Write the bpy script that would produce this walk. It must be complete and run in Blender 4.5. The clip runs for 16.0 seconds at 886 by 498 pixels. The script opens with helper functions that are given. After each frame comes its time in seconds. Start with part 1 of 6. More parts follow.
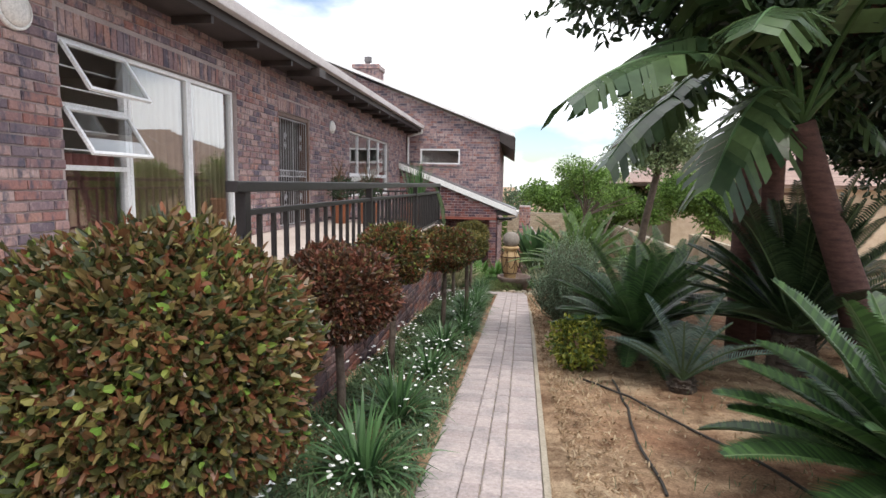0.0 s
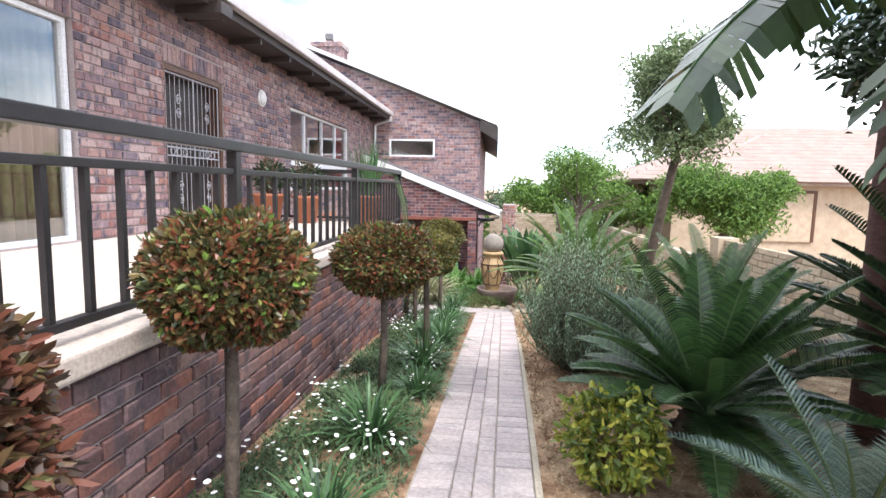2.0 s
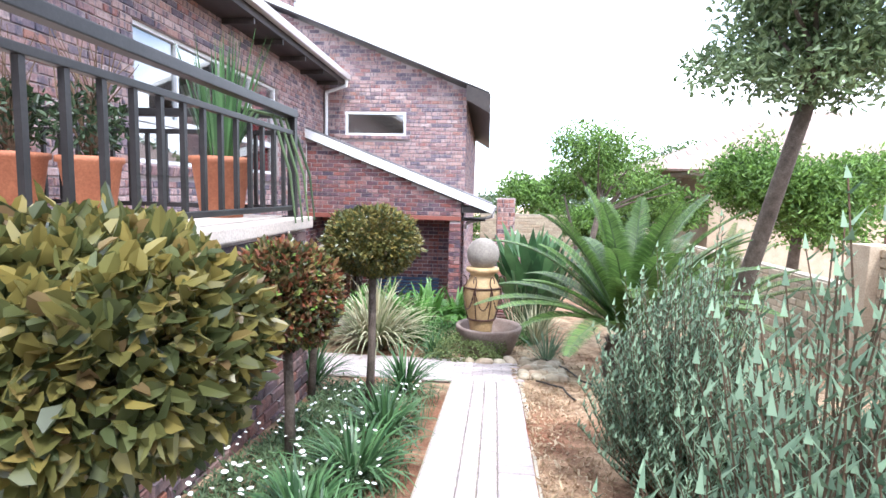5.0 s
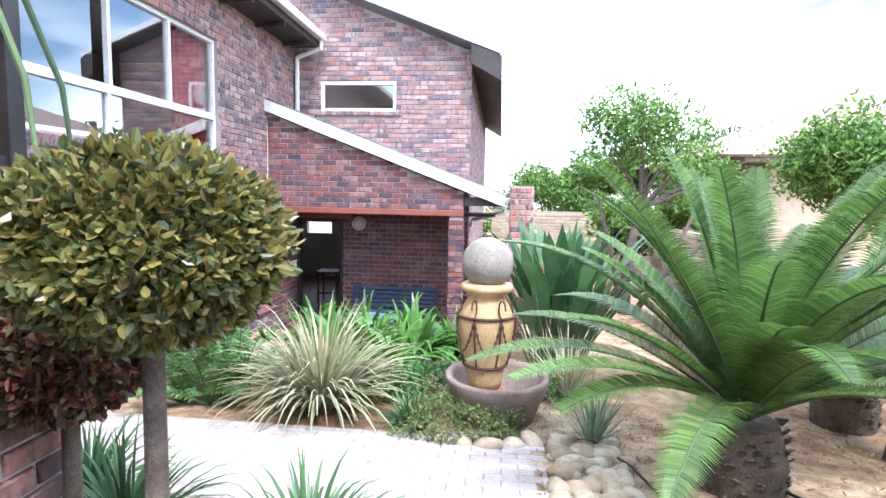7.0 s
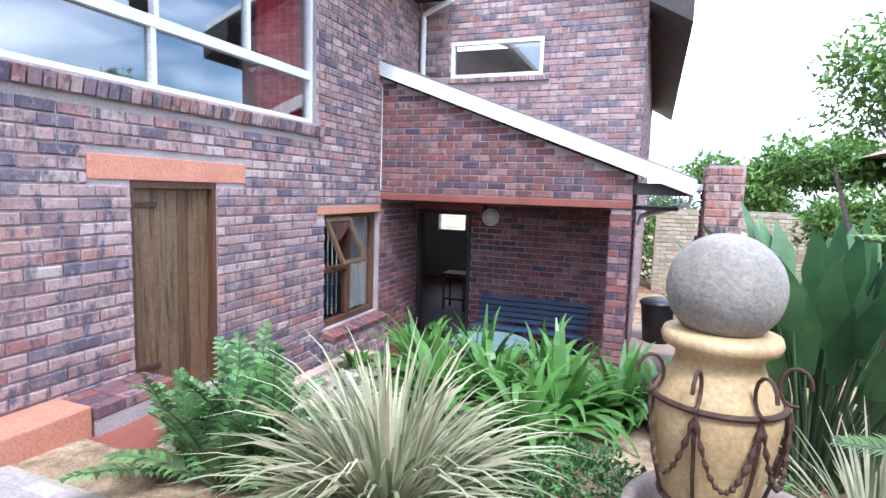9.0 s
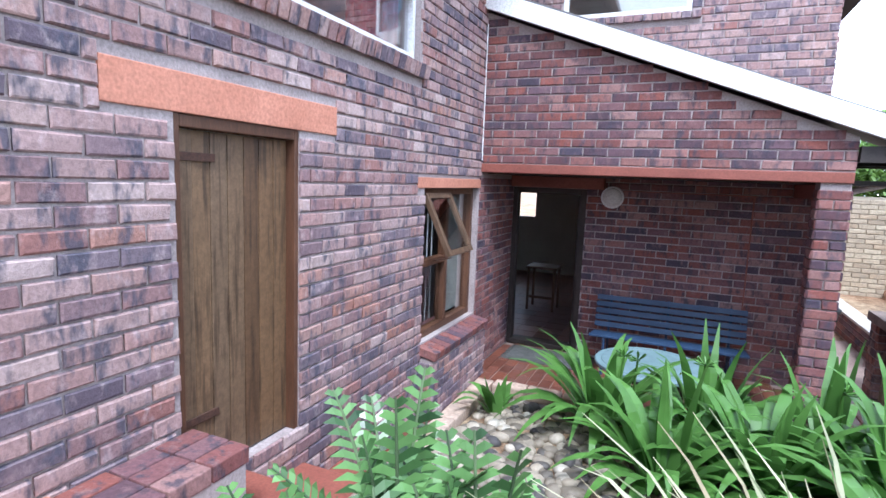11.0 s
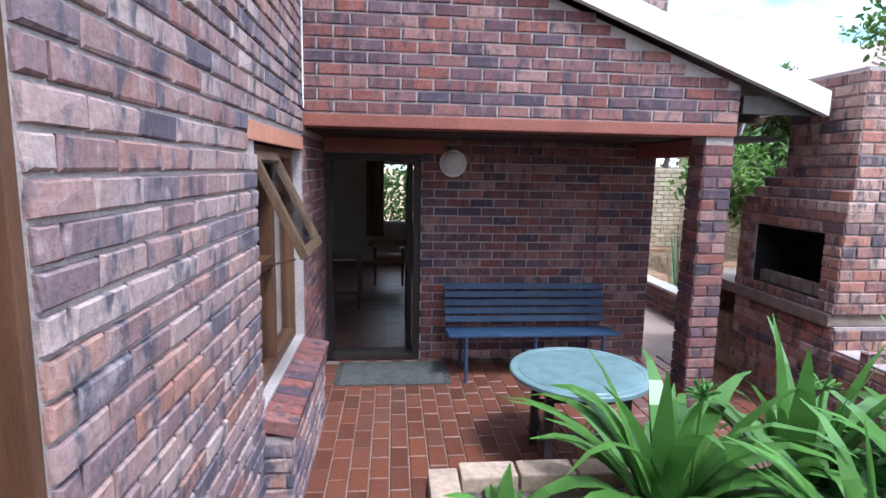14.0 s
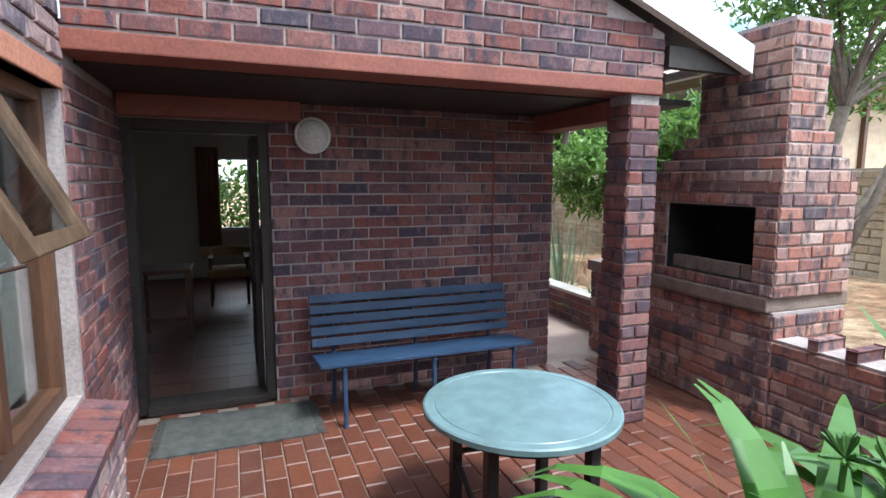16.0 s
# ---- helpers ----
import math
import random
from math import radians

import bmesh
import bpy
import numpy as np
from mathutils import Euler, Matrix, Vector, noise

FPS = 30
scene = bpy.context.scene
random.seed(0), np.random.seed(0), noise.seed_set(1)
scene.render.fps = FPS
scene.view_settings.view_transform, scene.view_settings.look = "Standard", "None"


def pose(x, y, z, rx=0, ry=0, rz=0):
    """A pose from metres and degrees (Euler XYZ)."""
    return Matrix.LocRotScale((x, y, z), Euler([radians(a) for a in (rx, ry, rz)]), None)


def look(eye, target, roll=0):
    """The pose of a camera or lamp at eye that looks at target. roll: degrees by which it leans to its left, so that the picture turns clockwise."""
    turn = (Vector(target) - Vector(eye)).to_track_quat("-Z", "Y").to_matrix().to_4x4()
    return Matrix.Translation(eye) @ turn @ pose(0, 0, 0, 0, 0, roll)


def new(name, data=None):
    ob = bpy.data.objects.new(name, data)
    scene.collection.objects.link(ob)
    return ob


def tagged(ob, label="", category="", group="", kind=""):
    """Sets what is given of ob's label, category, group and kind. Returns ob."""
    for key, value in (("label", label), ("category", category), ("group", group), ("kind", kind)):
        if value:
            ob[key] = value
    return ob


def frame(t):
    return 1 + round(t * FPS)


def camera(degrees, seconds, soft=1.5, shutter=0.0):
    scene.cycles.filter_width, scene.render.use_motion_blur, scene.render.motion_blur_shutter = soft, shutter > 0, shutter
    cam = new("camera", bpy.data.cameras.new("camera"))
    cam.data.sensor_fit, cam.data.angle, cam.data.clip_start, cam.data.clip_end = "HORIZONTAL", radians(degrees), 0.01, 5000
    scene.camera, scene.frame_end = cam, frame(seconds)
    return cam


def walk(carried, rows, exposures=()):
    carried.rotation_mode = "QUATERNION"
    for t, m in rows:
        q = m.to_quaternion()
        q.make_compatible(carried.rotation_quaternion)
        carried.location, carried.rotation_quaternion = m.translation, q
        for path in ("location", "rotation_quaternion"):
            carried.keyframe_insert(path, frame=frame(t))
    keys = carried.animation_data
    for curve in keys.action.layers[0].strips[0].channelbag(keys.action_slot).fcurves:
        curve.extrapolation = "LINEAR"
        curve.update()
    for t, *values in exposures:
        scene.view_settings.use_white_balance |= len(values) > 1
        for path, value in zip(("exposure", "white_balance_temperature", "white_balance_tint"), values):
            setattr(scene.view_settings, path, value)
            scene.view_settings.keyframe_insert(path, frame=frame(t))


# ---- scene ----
cam = camera(78.7, 16.0)
METRES, EYE, TILT, LEAN, TURN = 16.5, 1.3, 0.0, 0.0, 7.2
ROWS = [
    (0.0, 0.0, 0.0, 0.0, 0.14, -6.96, -1.13),
    (0.5, 0.0039, 0.036, -0.002, -0.36, -6.97, -1.11),
    (1.0, 0.0083, 0.0721, -0.0058, -0.75, -6.79, -1.15),
    (1.5, 0.0149, 0.11, -0.0109, -1.4, -6.63, -1.25),
    (2.0, 0.0197, 0.148, -0.0146, -1.64, -6.55, -1.23),
    (2.5, 0.025, 0.1872, -0.0189, -1.84, -6.5, -1.31),
    (3.0, 0.0281, 0.2276, -0.0222, -1.89, -6.37, -1.3),
    (3.5, 0.0342, 0.2709, -0.0262, -2.17, -6.2, -1.38),
    (4.0, 0.0393, 0.3139, -0.0299, -2.45, -6.08, -1.45),
    (6.5, 0.0711, 0.5082, -0.0456, -2.21, -5.91, -1.11),
    (7.0, 0.0743, 0.5435, -0.0492, -1.04, -5.87, -1.18),
    (7.5, 0.0764, 0.577, -0.0526, 1.4, -5.84, -1.27),
    (8.0, 0.0771, 0.6091, -0.0556, 4.96, -5.86, -1.38),
    (8.5, 0.0757, 0.6393, -0.0595, 9.69, -5.94, -1.55),
    (9.0, 0.0682, 0.668, -0.0621, 14.13, -6.18, -1.8),
    (9.5, 0.0558, 0.6928, -0.065, 17.09, -6.45, -1.94),
    (10.0, 0.0351, 0.7148, -0.0696, 18.77, -6.7, -2.03),
    (12.5, -0.0715, 0.7907, -0.0795, 3.81, -8.76, -2.0),
    (13.0, -0.0804, 0.8087, -0.08, -3.04, -8.54, -1.61),
    (13.5, -0.0841, 0.8273, -0.0816, -8.02, -8.48, -1.36),
    (14.0, -0.0826, 0.8455, -0.0881, -12.42, -8.43, -1.11),
    (14.5, -0.0796, 0.8643, -0.0952, -15.95, -8.44, -0.94),
    (15.0, -0.0764, 0.8836, -0.1025, -19.91, -8.38, -0.77),
    (15.5, -0.0749, 0.9014, -0.1036, -23.87, -7.7, -0.54),
    (16.0, -0.0725, 0.9159, -0.1041, -28.36, -7.19, -0.29),
]
walk(cam, [(t, pose(0, 0, EYE, TILT, LEAN, TURN) @ pose(METRES * x, METRES * y, METRES * z, 90 + pitch, roll, yaw)) for t, x, y, z, yaw, pitch, roll in ROWS],
     [(0.0, 0.88, 6500, 10), (0.8, 1.23, 6350, 10), (1.5, 1.7, 6250, 11), (3.0, 1.68, 6000, 11), (4.0, 1.85, 5850, 11), (6.5, 2.33, 5600, 10), (8.0, 2.2, 5450, 10), (9.0, 2.0, 5300, 10), (10.0, 1.98, 5300, 10), (12.5, 1.85, 5350, 8), (13.3, 1.98, 5350, 7), (14.0, 1.9, 5350, 6), (15.0, 1.88, 5450, 4), (16.0, 2.0, 5650, 1)])


# ---- world, sun ----
world = bpy.data.worlds.new("sky")
scene.world = world
world.use_nodes = True
wn, wl = world.node_tree.nodes, world.node_tree.links
wn.clear()
w_out, w_bg = wn.new("ShaderNodeOutputWorld"), wn.new("ShaderNodeBackground")
w_sky = wn.new("ShaderNodeTexSky")
w_sky.sky_type, w_sky.sun_disc = "NISHITA", False
SUN_EL, SUN_AZ = radians(58), radians(150)  # azimuth clockwise from +y
w_sky.sun_elevation, w_sky.sun_rotation = SUN_EL, SUN_AZ
w_tc, w_noise, w_ramp, w_mix = wn.new("ShaderNodeTexCoord"), wn.new("ShaderNodeTexNoise"), wn.new("ShaderNodeValToRGB"), wn.new("ShaderNodeMixRGB")
w_map = wn.new("ShaderNodeMapping")
w_map.inputs["Scale"].default_value = (1.0, 1.0, 2.6)
w_noise.inputs["Scale"].default_value, w_noise.inputs["Detail"].default_value = 2.1, 7
w_ramp.color_ramp.elements[0].position, w_ramp.color_ramp.elements[1].position = 0.36, 0.52
w_mix.inputs["Color2"].default_value = (11.5, 11.6, 12.0, 1)
wl.new(w_tc.outputs["Generated"], w_map.inputs["Vector"])
wl.new(w_map.outputs["Vector"], w_noise.inputs["Vector"])
wl.new(w_noise.outputs["Fac"], w_ramp.inputs["Fac"])
wl.new(w_ramp.outputs["Color"], w_mix.inputs["Fac"])
wl.new(w_sky.outputs["Color"], w_mix.inputs["Color1"])
wl.new(w_mix.outputs["Color"], w_bg.inputs["Color"])
w_bg.inputs["Strength"].default_value = 0.1
wl.new(w_bg.outputs["Background"], w_out.inputs["Surface"])
sun = new("sun", bpy.data.lights.new("sun", "SUN"))
sun.data.energy, sun.data.angle, sun.data.color = 1.4, radians(12), (1.0, 0.95, 0.88)
sun_dir = Vector((math.sin(SUN_AZ) * math.cos(SUN_EL), math.cos(SUN_AZ) * math.cos(SUN_EL), math.sin(SUN_EL)))
sun.matrix_world = look(sun_dir * 60, (0, 0, 0))

rng = random.Random(7)
nrng = np.random.default_rng(11)


# ---- materials ----
def material(name, rough=0.8, metal=0.0, spec=0.4):
    m = bpy.data.materials.new(name)
    m.use_nodes = True
    nt = m.node_tree
    b = nt.nodes["Principled BSDF"]
    b.inputs["Roughness"].default_value, b.inputs["Metallic"].default_value = rough, metal
    b.inputs["Specular IOR Level"].default_value = spec
    return m, nt, b


def ramp(nt, stops):
    r = nt.nodes.new("ShaderNodeValToRGB")
    el = r.color_ramp.elements
    while len(el) < len(stops):
        el.new(0.5)
    for e, (p, c) in zip(el, stops):
        e.position, e.color = p, (*c, 1)
    return r


def noise_node(nt, scale, detail=4, rough=0.6, stretch=None):
    tc, n = nt.nodes.new("ShaderNodeTexCoord"), nt.nodes.new("ShaderNodeTexNoise")
    n.inputs["Scale"].default_value, n.inputs["Detail"].default_value, n.inputs["Roughness"].default_value = scale, detail, rough
    geo = nt.nodes.new("ShaderNodeNewGeometry")
    src = geo.outputs["Position"]
    if stretch:
        mp = nt.nodes.new("ShaderNodeMapping")
        mp.inputs["Scale"].default_value = stretch
        nt.links.new(src, mp.inputs["Vector"])
        src = mp.outputs["Vector"]
    nt.links.new(src, n.inputs["Vector"])
    return n


def bump(nt, b, height, strength, dist):
    bp = nt.nodes.new("ShaderNodeBump")
    bp.inputs["Strength"].default_value, bp.inputs["Distance"].default_value = strength, dist
    nt.links.new(height, bp.inputs["Height"])
    nt.links.new(bp.outputs["Normal"], b.inputs["Normal"])


def mix(nt, kind, fac, a, c):
    mx = nt.nodes.new("ShaderNodeMixRGB")
    mx.blend_type = kind
    for sock, v in (("Fac", fac), ("Color1", a), ("Color2", c)):
        if hasattr(v, "links"):
            nt.links.new(v, mx.inputs[sock])
        elif sock == "Fac":
            mx.inputs[sock].default_value = v
        else:
            mx.inputs[sock].default_value = (*v, 1)
    return mx.outputs["Color"]


def plain(name, dark, light, scale=6.0, rough=0.8, metal=0.0, spec=0.4, relief=0.15, fine=60.0, stretch=None):
    """Two colours mottled at two scales, with fine relief."""
    m, nt, b = material(name, rough, metal, spec)
    n1, n2 = noise_node(nt, scale, 5, 0.65, stretch), noise_node(nt, fine, 3, 0.6, stretch)
    r1 = ramp(nt, [(0.3, dark), (0.7, light)])
    nt.links.new(n1.outputs["Fac"], r1.inputs["Fac"])
    r2 = ramp(nt, [(0.3, (0.75, 0.75, 0.75)), (0.65, (1.08, 1.08, 1.08))])
    nt.links.new(n2.outputs["Fac"], r2.inputs["Fac"])
    nt.links.new(mix(nt, "MULTIPLY", 1.0, r1.outputs["Color"], r2.outputs["Color"]), b.inputs["Base Color"])
    bump(nt, b, n2.outputs["Fac"], relief, 0.01)
    return m


def by_piece(name, stops, island, rough=0.85, fine=45.0, relief=0.4, patch=None, patch_amount=0.6, spec=0.3, patch_scale=14.0, patch_stretch=None, bloom=None):
    """A colour picked per piece, with burnt patches and grain on it."""
    m, nt, b = material(name, rough, 0.0, spec)
    if island:
        src = nt.nodes.new("ShaderNodeNewGeometry").outputs["Random Per Island"]
    else:
        src = nt.nodes.new("ShaderNodeObjectInfo").outputs["Random"]
    r = ramp(nt, stops)
    nt.links.new(src, r.inputs["Fac"])
    col = r.outputs["Color"]
    if patch:
        n = noise_node(nt, patch_scale, 3, 0.6, patch_stretch)
        pr = ramp(nt, [(0.5, (0, 0, 0)), (0.64, (patch_amount,) * 3)])
        nt.links.new(n.outputs["Fac"], pr.inputs["Fac"])
        col = mix(nt, "MIX", pr.outputs["Color"], col, patch)
    if bloom:
        n = noise_node(nt, 11.0, 4, 0.65, (1.3, 1.3, 0.8))
        pr = ramp(nt, [(0.54, (0, 0, 0)), (0.7, (0.6, 0.6, 0.6))])
        nt.links.new(n.outputs["Fac"], pr.inputs["Fac"])
        col = mix(nt, "MIX", pr.outputs["Color"], col, bloom)
    g = noise_node(nt, fine, 5, 0.7)
    gr = ramp(nt, [(0.25, (0.62, 0.62, 0.62)), (0.7, (1.15, 1.15, 1.15))])
    nt.links.new(g.outputs["Fac"], gr.inputs["Fac"])
    nt.links.new(mix(nt, "MULTIPLY", 1.0, col, gr.outputs["Color"]), b.inputs["Base Color"])
    bump(nt, b, g.outputs["Fac"], relief, 0.008)
    return m


BRICK = [(0.0, (0.11, 0.085, 0.11)), (0.14, (0.20, 0.155, 0.18)), (0.3, (0.26, 0.155, 0.155)), (0.46, (0.34, 0.22, 0.21)), (0.6, (0.38, 0.27, 0.26)), (0.74, (0.27, 0.125, 0.11)), (0.86, (0.44, 0.34, 0.325)), (1.0, (0.33, 0.165, 0.13))]
# Red brick tones, lowered overall to carry the shade about the porch.
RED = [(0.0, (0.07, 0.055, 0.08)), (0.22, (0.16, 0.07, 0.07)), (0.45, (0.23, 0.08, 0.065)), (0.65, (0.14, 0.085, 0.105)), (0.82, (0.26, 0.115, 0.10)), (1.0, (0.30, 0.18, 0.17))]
# Barbecue brick tones, raised to carry the sunlight that falls there.
FIRE = [(0.0, (0.11, 0.08, 0.095)), (0.2, (0.28, 0.13, 0.11)), (0.45, (0.37, 0.16, 0.12)), (0.65, (0.30, 0.19, 0.18)), (0.82, (0.43, 0.25, 0.2)), (1.0, (0.48, 0.34, 0.30))]
PALE = [(0.0, (0.36, 0.29, 0.21)), (0.35, (0.46, 0.38, 0.28)), (0.7, (0.54, 0.46, 0.34)), (1.0, (0.42, 0.32, 0.22))]
PAVER = [(0.0, (0.36, 0.30, 0.29)), (0.3, (0.42, 0.355, 0.34)), (0.6, (0.46, 0.39, 0.37)), (0.8, (0.39, 0.335, 0.325)), (1.0, (0.49, 0.42, 0.40))]
TILE = [(0.0, (0.10, 0.036, 0.023)), (0.4, (0.145, 0.05, 0.031)), (0.75, (0.18, 0.062, 0.036)), (1.0, (0.13, 0.053, 0.038))]
DARK = [(0.0, (0.07, 0.05, 0.06)), (0.25, (0.17, 0.085, 0.075)), (0.45, (0.28, 0.11, 0.075)), (0.6, (0.2, 0.12, 0.11)), (0.78, (0.13, 0.088, 0.1)), (1.0, (0.26, 0.165, 0.145))]
LEAFRED = [(0.0, (0.04, 0.05, 0.022)), (0.3, (0.085, 0.095, 0.035)), (0.48, (0.13, 0.07, 0.035)), (0.66, (0.24, 0.065, 0.035)), (0.8, (0.17, 0.12, 0.045)), (0.93, (0.24, 0.2, 0.07)), (1.0, (0.18, 0.32, 0.06))]
LEAFDARKRED = [(0.0, (0.045, 0.035, 0.025)), (0.3, (0.09, 0.05, 0.03)), (0.55, (0.15, 0.055, 0.035)), (0.75, (0.19, 0.07, 0.045)), (1.0, (0.13, 0.13, 0.05))]
LEAFGOLD = [(0.0, (0.055, 0.07, 0.03)), (0.35, (0.11, 0.12, 0.04)), (0.7, (0.20, 0.17, 0.05)), (0.9, (0.28, 0.22, 0.06)), (1.0, (0.16, 0.10, 0.05))]
LEAFOLIVE = [(0.0, (0.035, 0.045, 0.02)), (0.25, (0.075, 0.09, 0.03)), (0.42, (0.13, 0.09, 0.04)), (0.6, (0.22, 0.075, 0.04)), (0.75, (0.17, 0.12, 0.05)), (0.92, (0.24, 0.22, 0.065)), (1.0, (0.17, 0.32, 0.055))]
M = {}
for isl in (True, False):
    k = "_joined" if isl else ""
    M["brick" + k] = by_piece("clay_brick" + k, BRICK, isl, patch=(0.075, 0.075, 0.105), patch_amount=0.85, patch_scale=12.0, patch_stretch=(1.2, 1.2, 0.45), bloom=(0.46, 0.36, 0.36), relief=0.7)
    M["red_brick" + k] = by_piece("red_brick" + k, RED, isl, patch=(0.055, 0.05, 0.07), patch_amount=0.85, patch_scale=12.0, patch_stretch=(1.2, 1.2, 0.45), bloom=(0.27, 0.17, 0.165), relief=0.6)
    M["sunlit_brick" + k] = by_piece("barbecue_brick" + k, FIRE, isl, patch=(0.06, 0.055, 0.07), patch_amount=0.85, patch_scale=12.0, patch_stretch=(1.2, 1.2, 0.45), bloom=(0.46, 0.33, 0.29), relief=0.6)
    M["dark_brick" + k] = by_piece("dark_brick" + k, DARK, isl, patch=(0.055, 0.05, 0.06), patch_amount=0.7, patch_scale=9.0, patch_stretch=(1.2, 1.2, 0.6), bloom=(0.3, 0.2, 0.17), relief=0.8)
    M["pale_brick" + k] = by_piece("pale_block" + k, PALE, isl, patch=(0.28, 0.24, 0.19), patch_amount=0.5)
    M["paver" + k] = by_piece("concrete_paver" + k, PAVER, isl, patch=(0.27, 0.25, 0.25), patch_amount=0.5, relief=0.25, patch_scale=5.0)
    M["tile" + k] = by_piece("quarry_tile" + k, TILE, isl, rough=0.42, relief=0.08, patch=(0.14, 0.06, 0.045), patch_amount=0.5, patch_scale=6.0, spec=0.45)
M["mortar"] = plain("mortar", (0.29, 0.24, 0.235), (0.42, 0.36, 0.35), 3.0, 0.95, relief=0.4)
M["pale_mortar"] = plain("pale_mortar", (0.30, 0.26, 0.2), (0.4, 0.35, 0.28), 3.0, 0.95)
M["plaster"] = plain("painted_orange_plaster", (0.44, 0.18, 0.115), (0.54, 0.24, 0.16), 4.0, 0.75)
M["beam_paint"] = plain("brick_red_paint", (0.20, 0.062, 0.045), (0.27, 0.088, 0.062), 4.0, 0.6)
M["white_wall"] = plain("white_wall", (0.62, 0.6, 0.56), (0.72, 0.70, 0.66), 2.0, 0.9)
M["white_paint"] = plain("white_paint", (0.74, 0.74, 0.73), (0.84, 0.84, 0.83), 2.5, 0.5)
M["aluminium"] = plain("white_aluminium", (0.68, 0.69, 0.71), (0.78, 0.79, 0.80), 3.0, 0.35, relief=0.03)
M["fascia"] = plain("weathered_fascia", (0.42, 0.38, 0.38), (0.58, 0.54, 0.53), 2.0, 0.6)
M["dark_wood"] = plain("dark_stained_wood", (0.022, 0.017, 0.016), (0.05, 0.038, 0.034), 5.0, 0.6, stretch=(1, 0.2, 1))
M["frame_wood"] = plain("varnished_frame_wood", (0.07, 0.032, 0.018), (0.13, 0.06, 0.032), 6.0, 0.5, stretch=(4, 4, 0.6))
M["casement_wood"] = plain("faded_casement_wood", (0.06, 0.034, 0.02), (0.14, 0.085, 0.05), 6.0, 0.55, stretch=(4, 4, 0.6))
M["black_metal"] = plain("black_painted_metal", (0.012, 0.011, 0.012), (0.028, 0.025, 0.026), 4.0, 0.42, relief=0.05)
M["rust"] = plain("rusted_iron", (0.035, 0.018, 0.012), (0.09, 0.04, 0.025), 20.0, 0.75)
M["concrete"] = plain("pale_concrete", (0.43, 0.38, 0.33), (0.56, 0.51, 0.46), 3.0, 0.85)
M["grout"] = plain("floor_grout", (0.26, 0.18, 0.15), (0.36, 0.27, 0.23), 3.0, 0.9)
M["gate_paint"] = plain("greyed_gate_paint", (0.30, 0.30, 0.32), (0.42, 0.42, 0.44), 4.0, 0.5)
M["terrace"] = plain("terrace_screed", (0.50, 0.42, 0.36), (0.60, 0.52, 0.46), 1.5, 0.7)
M["roof"] = plain("roof_sheet", (0.10, 0.095, 0.10), (0.17, 0.16, 0.165), 2.0, 0.55)
M["roof_pale"] = plain("pale_roof_tile", (0.24, 0.165, 0.14), (0.33, 0.24, 0.205), 2.0, 0.85)
M["neighbour"] = plain("neighbour_face_brick", (0.40, 0.31, 0.22), (0.52, 0.42, 0.31), 5.0, 0.9)
M["bark"] = plain("grey_bark", (0.07, 0.052, 0.04), (0.16, 0.125, 0.10), 12.0, 0.95, relief=0.8)
M["strelitzia_bark"] = plain("reddish_palm_bark", (0.06, 0.03, 0.025), (0.15, 0.075, 0.06), 8.0, 0.9, relief=0.8, stretch=(1, 1, 4))
M["pot"] = plain("ochre_glazed_clay", (0.36, 0.23, 0.11), (0.52, 0.37, 0.19), 5.0, 0.5, relief=0.2)
M["stone_ball"] = plain("weathered_cement", (0.19, 0.165, 0.14), (0.30, 0.265, 0.23), 7.0, 0.9, relief=0.5)
M["terracotta"] = plain("terracotta", (0.33, 0.12, 0.065), (0.42, 0.17, 0.09), 5.0, 0.75)
M["bowl"] = plain("brown_cement_bowl", (0.16, 0.11, 0.09), (0.28, 0.22, 0.19), 6.0, 0.8)
M["bench_paint"] = plain("worn_navy_paint", (0.016, 0.036, 0.085), (0.04, 0.075, 0.145), 8.0, 0.5, stretch=(0.4, 2, 2))
M["table_paint"] = plain("pale_teal_paint", (0.135, 0.20, 0.215), (0.165, 0.24, 0.255), 1.5, 0.3, relief=0.02, fine=9)
M["rug"] = plain("grey_green_woven_rug", (0.06, 0.062, 0.06), (0.125, 0.125, 0.12), 14.0, 0.95, relief=0.9, fine=150)
M["curtain"] = plain("beige_curtain", (0.30, 0.21, 0.13), (0.40, 0.29, 0.19), 3.0, 0.9)
M["red_curtain"] = plain("red_curtain", (0.36, 0.015, 0.025), (0.46, 0.025, 0.04), 3.0, 0.8)
M["dull_red"] = plain("dull_red_cloth", (0.16, 0.06, 0.05), (0.23, 0.09, 0.075), 3.0, 0.85)
M["cloth"] = plain("tan_upholstery", (0.3, 0.2, 0.1), (0.42, 0.3, 0.17), 6.0, 0.85)
M["room_tile"] = plain("dark_room_tile", (0.12, 0.055, 0.035), (0.17, 0.08, 0.05), 3.0, 0.35)
M["black_plastic"] = plain("black_plastic", (0.012, 0.012, 0.014), (0.025, 0.025, 0.03), 5.0, 0.45, relief=0.05)
# Soot in the firebox; also the painted shade of the recess below.
M["soot_and_shade"] = plain("soot_and_shade", (0.006, 0.005, 0.005), (0.02, 0.018, 0.016), 6.0, 0.95)
M["hose"] = plain("black_irrigation_pipe", (0.02, 0.017, 0.015), (0.04, 0.035, 0.03), 5.0, 0.6)
M["twig"] = plain("dry_twig", (0.08, 0.05, 0.03), (0.17, 0.11, 0.07), 20.0, 0.9)
M["opal"] = plain("opal_lamp_glass", (0.62, 0.60, 0.57), (0.70, 0.68, 0.65), 3.0, 0.35, relief=0.02)
M["petal"] = plain("white_petal", (0.75, 0.75, 0.72), (0.85, 0.85, 0.82), 5.0, 0.8)
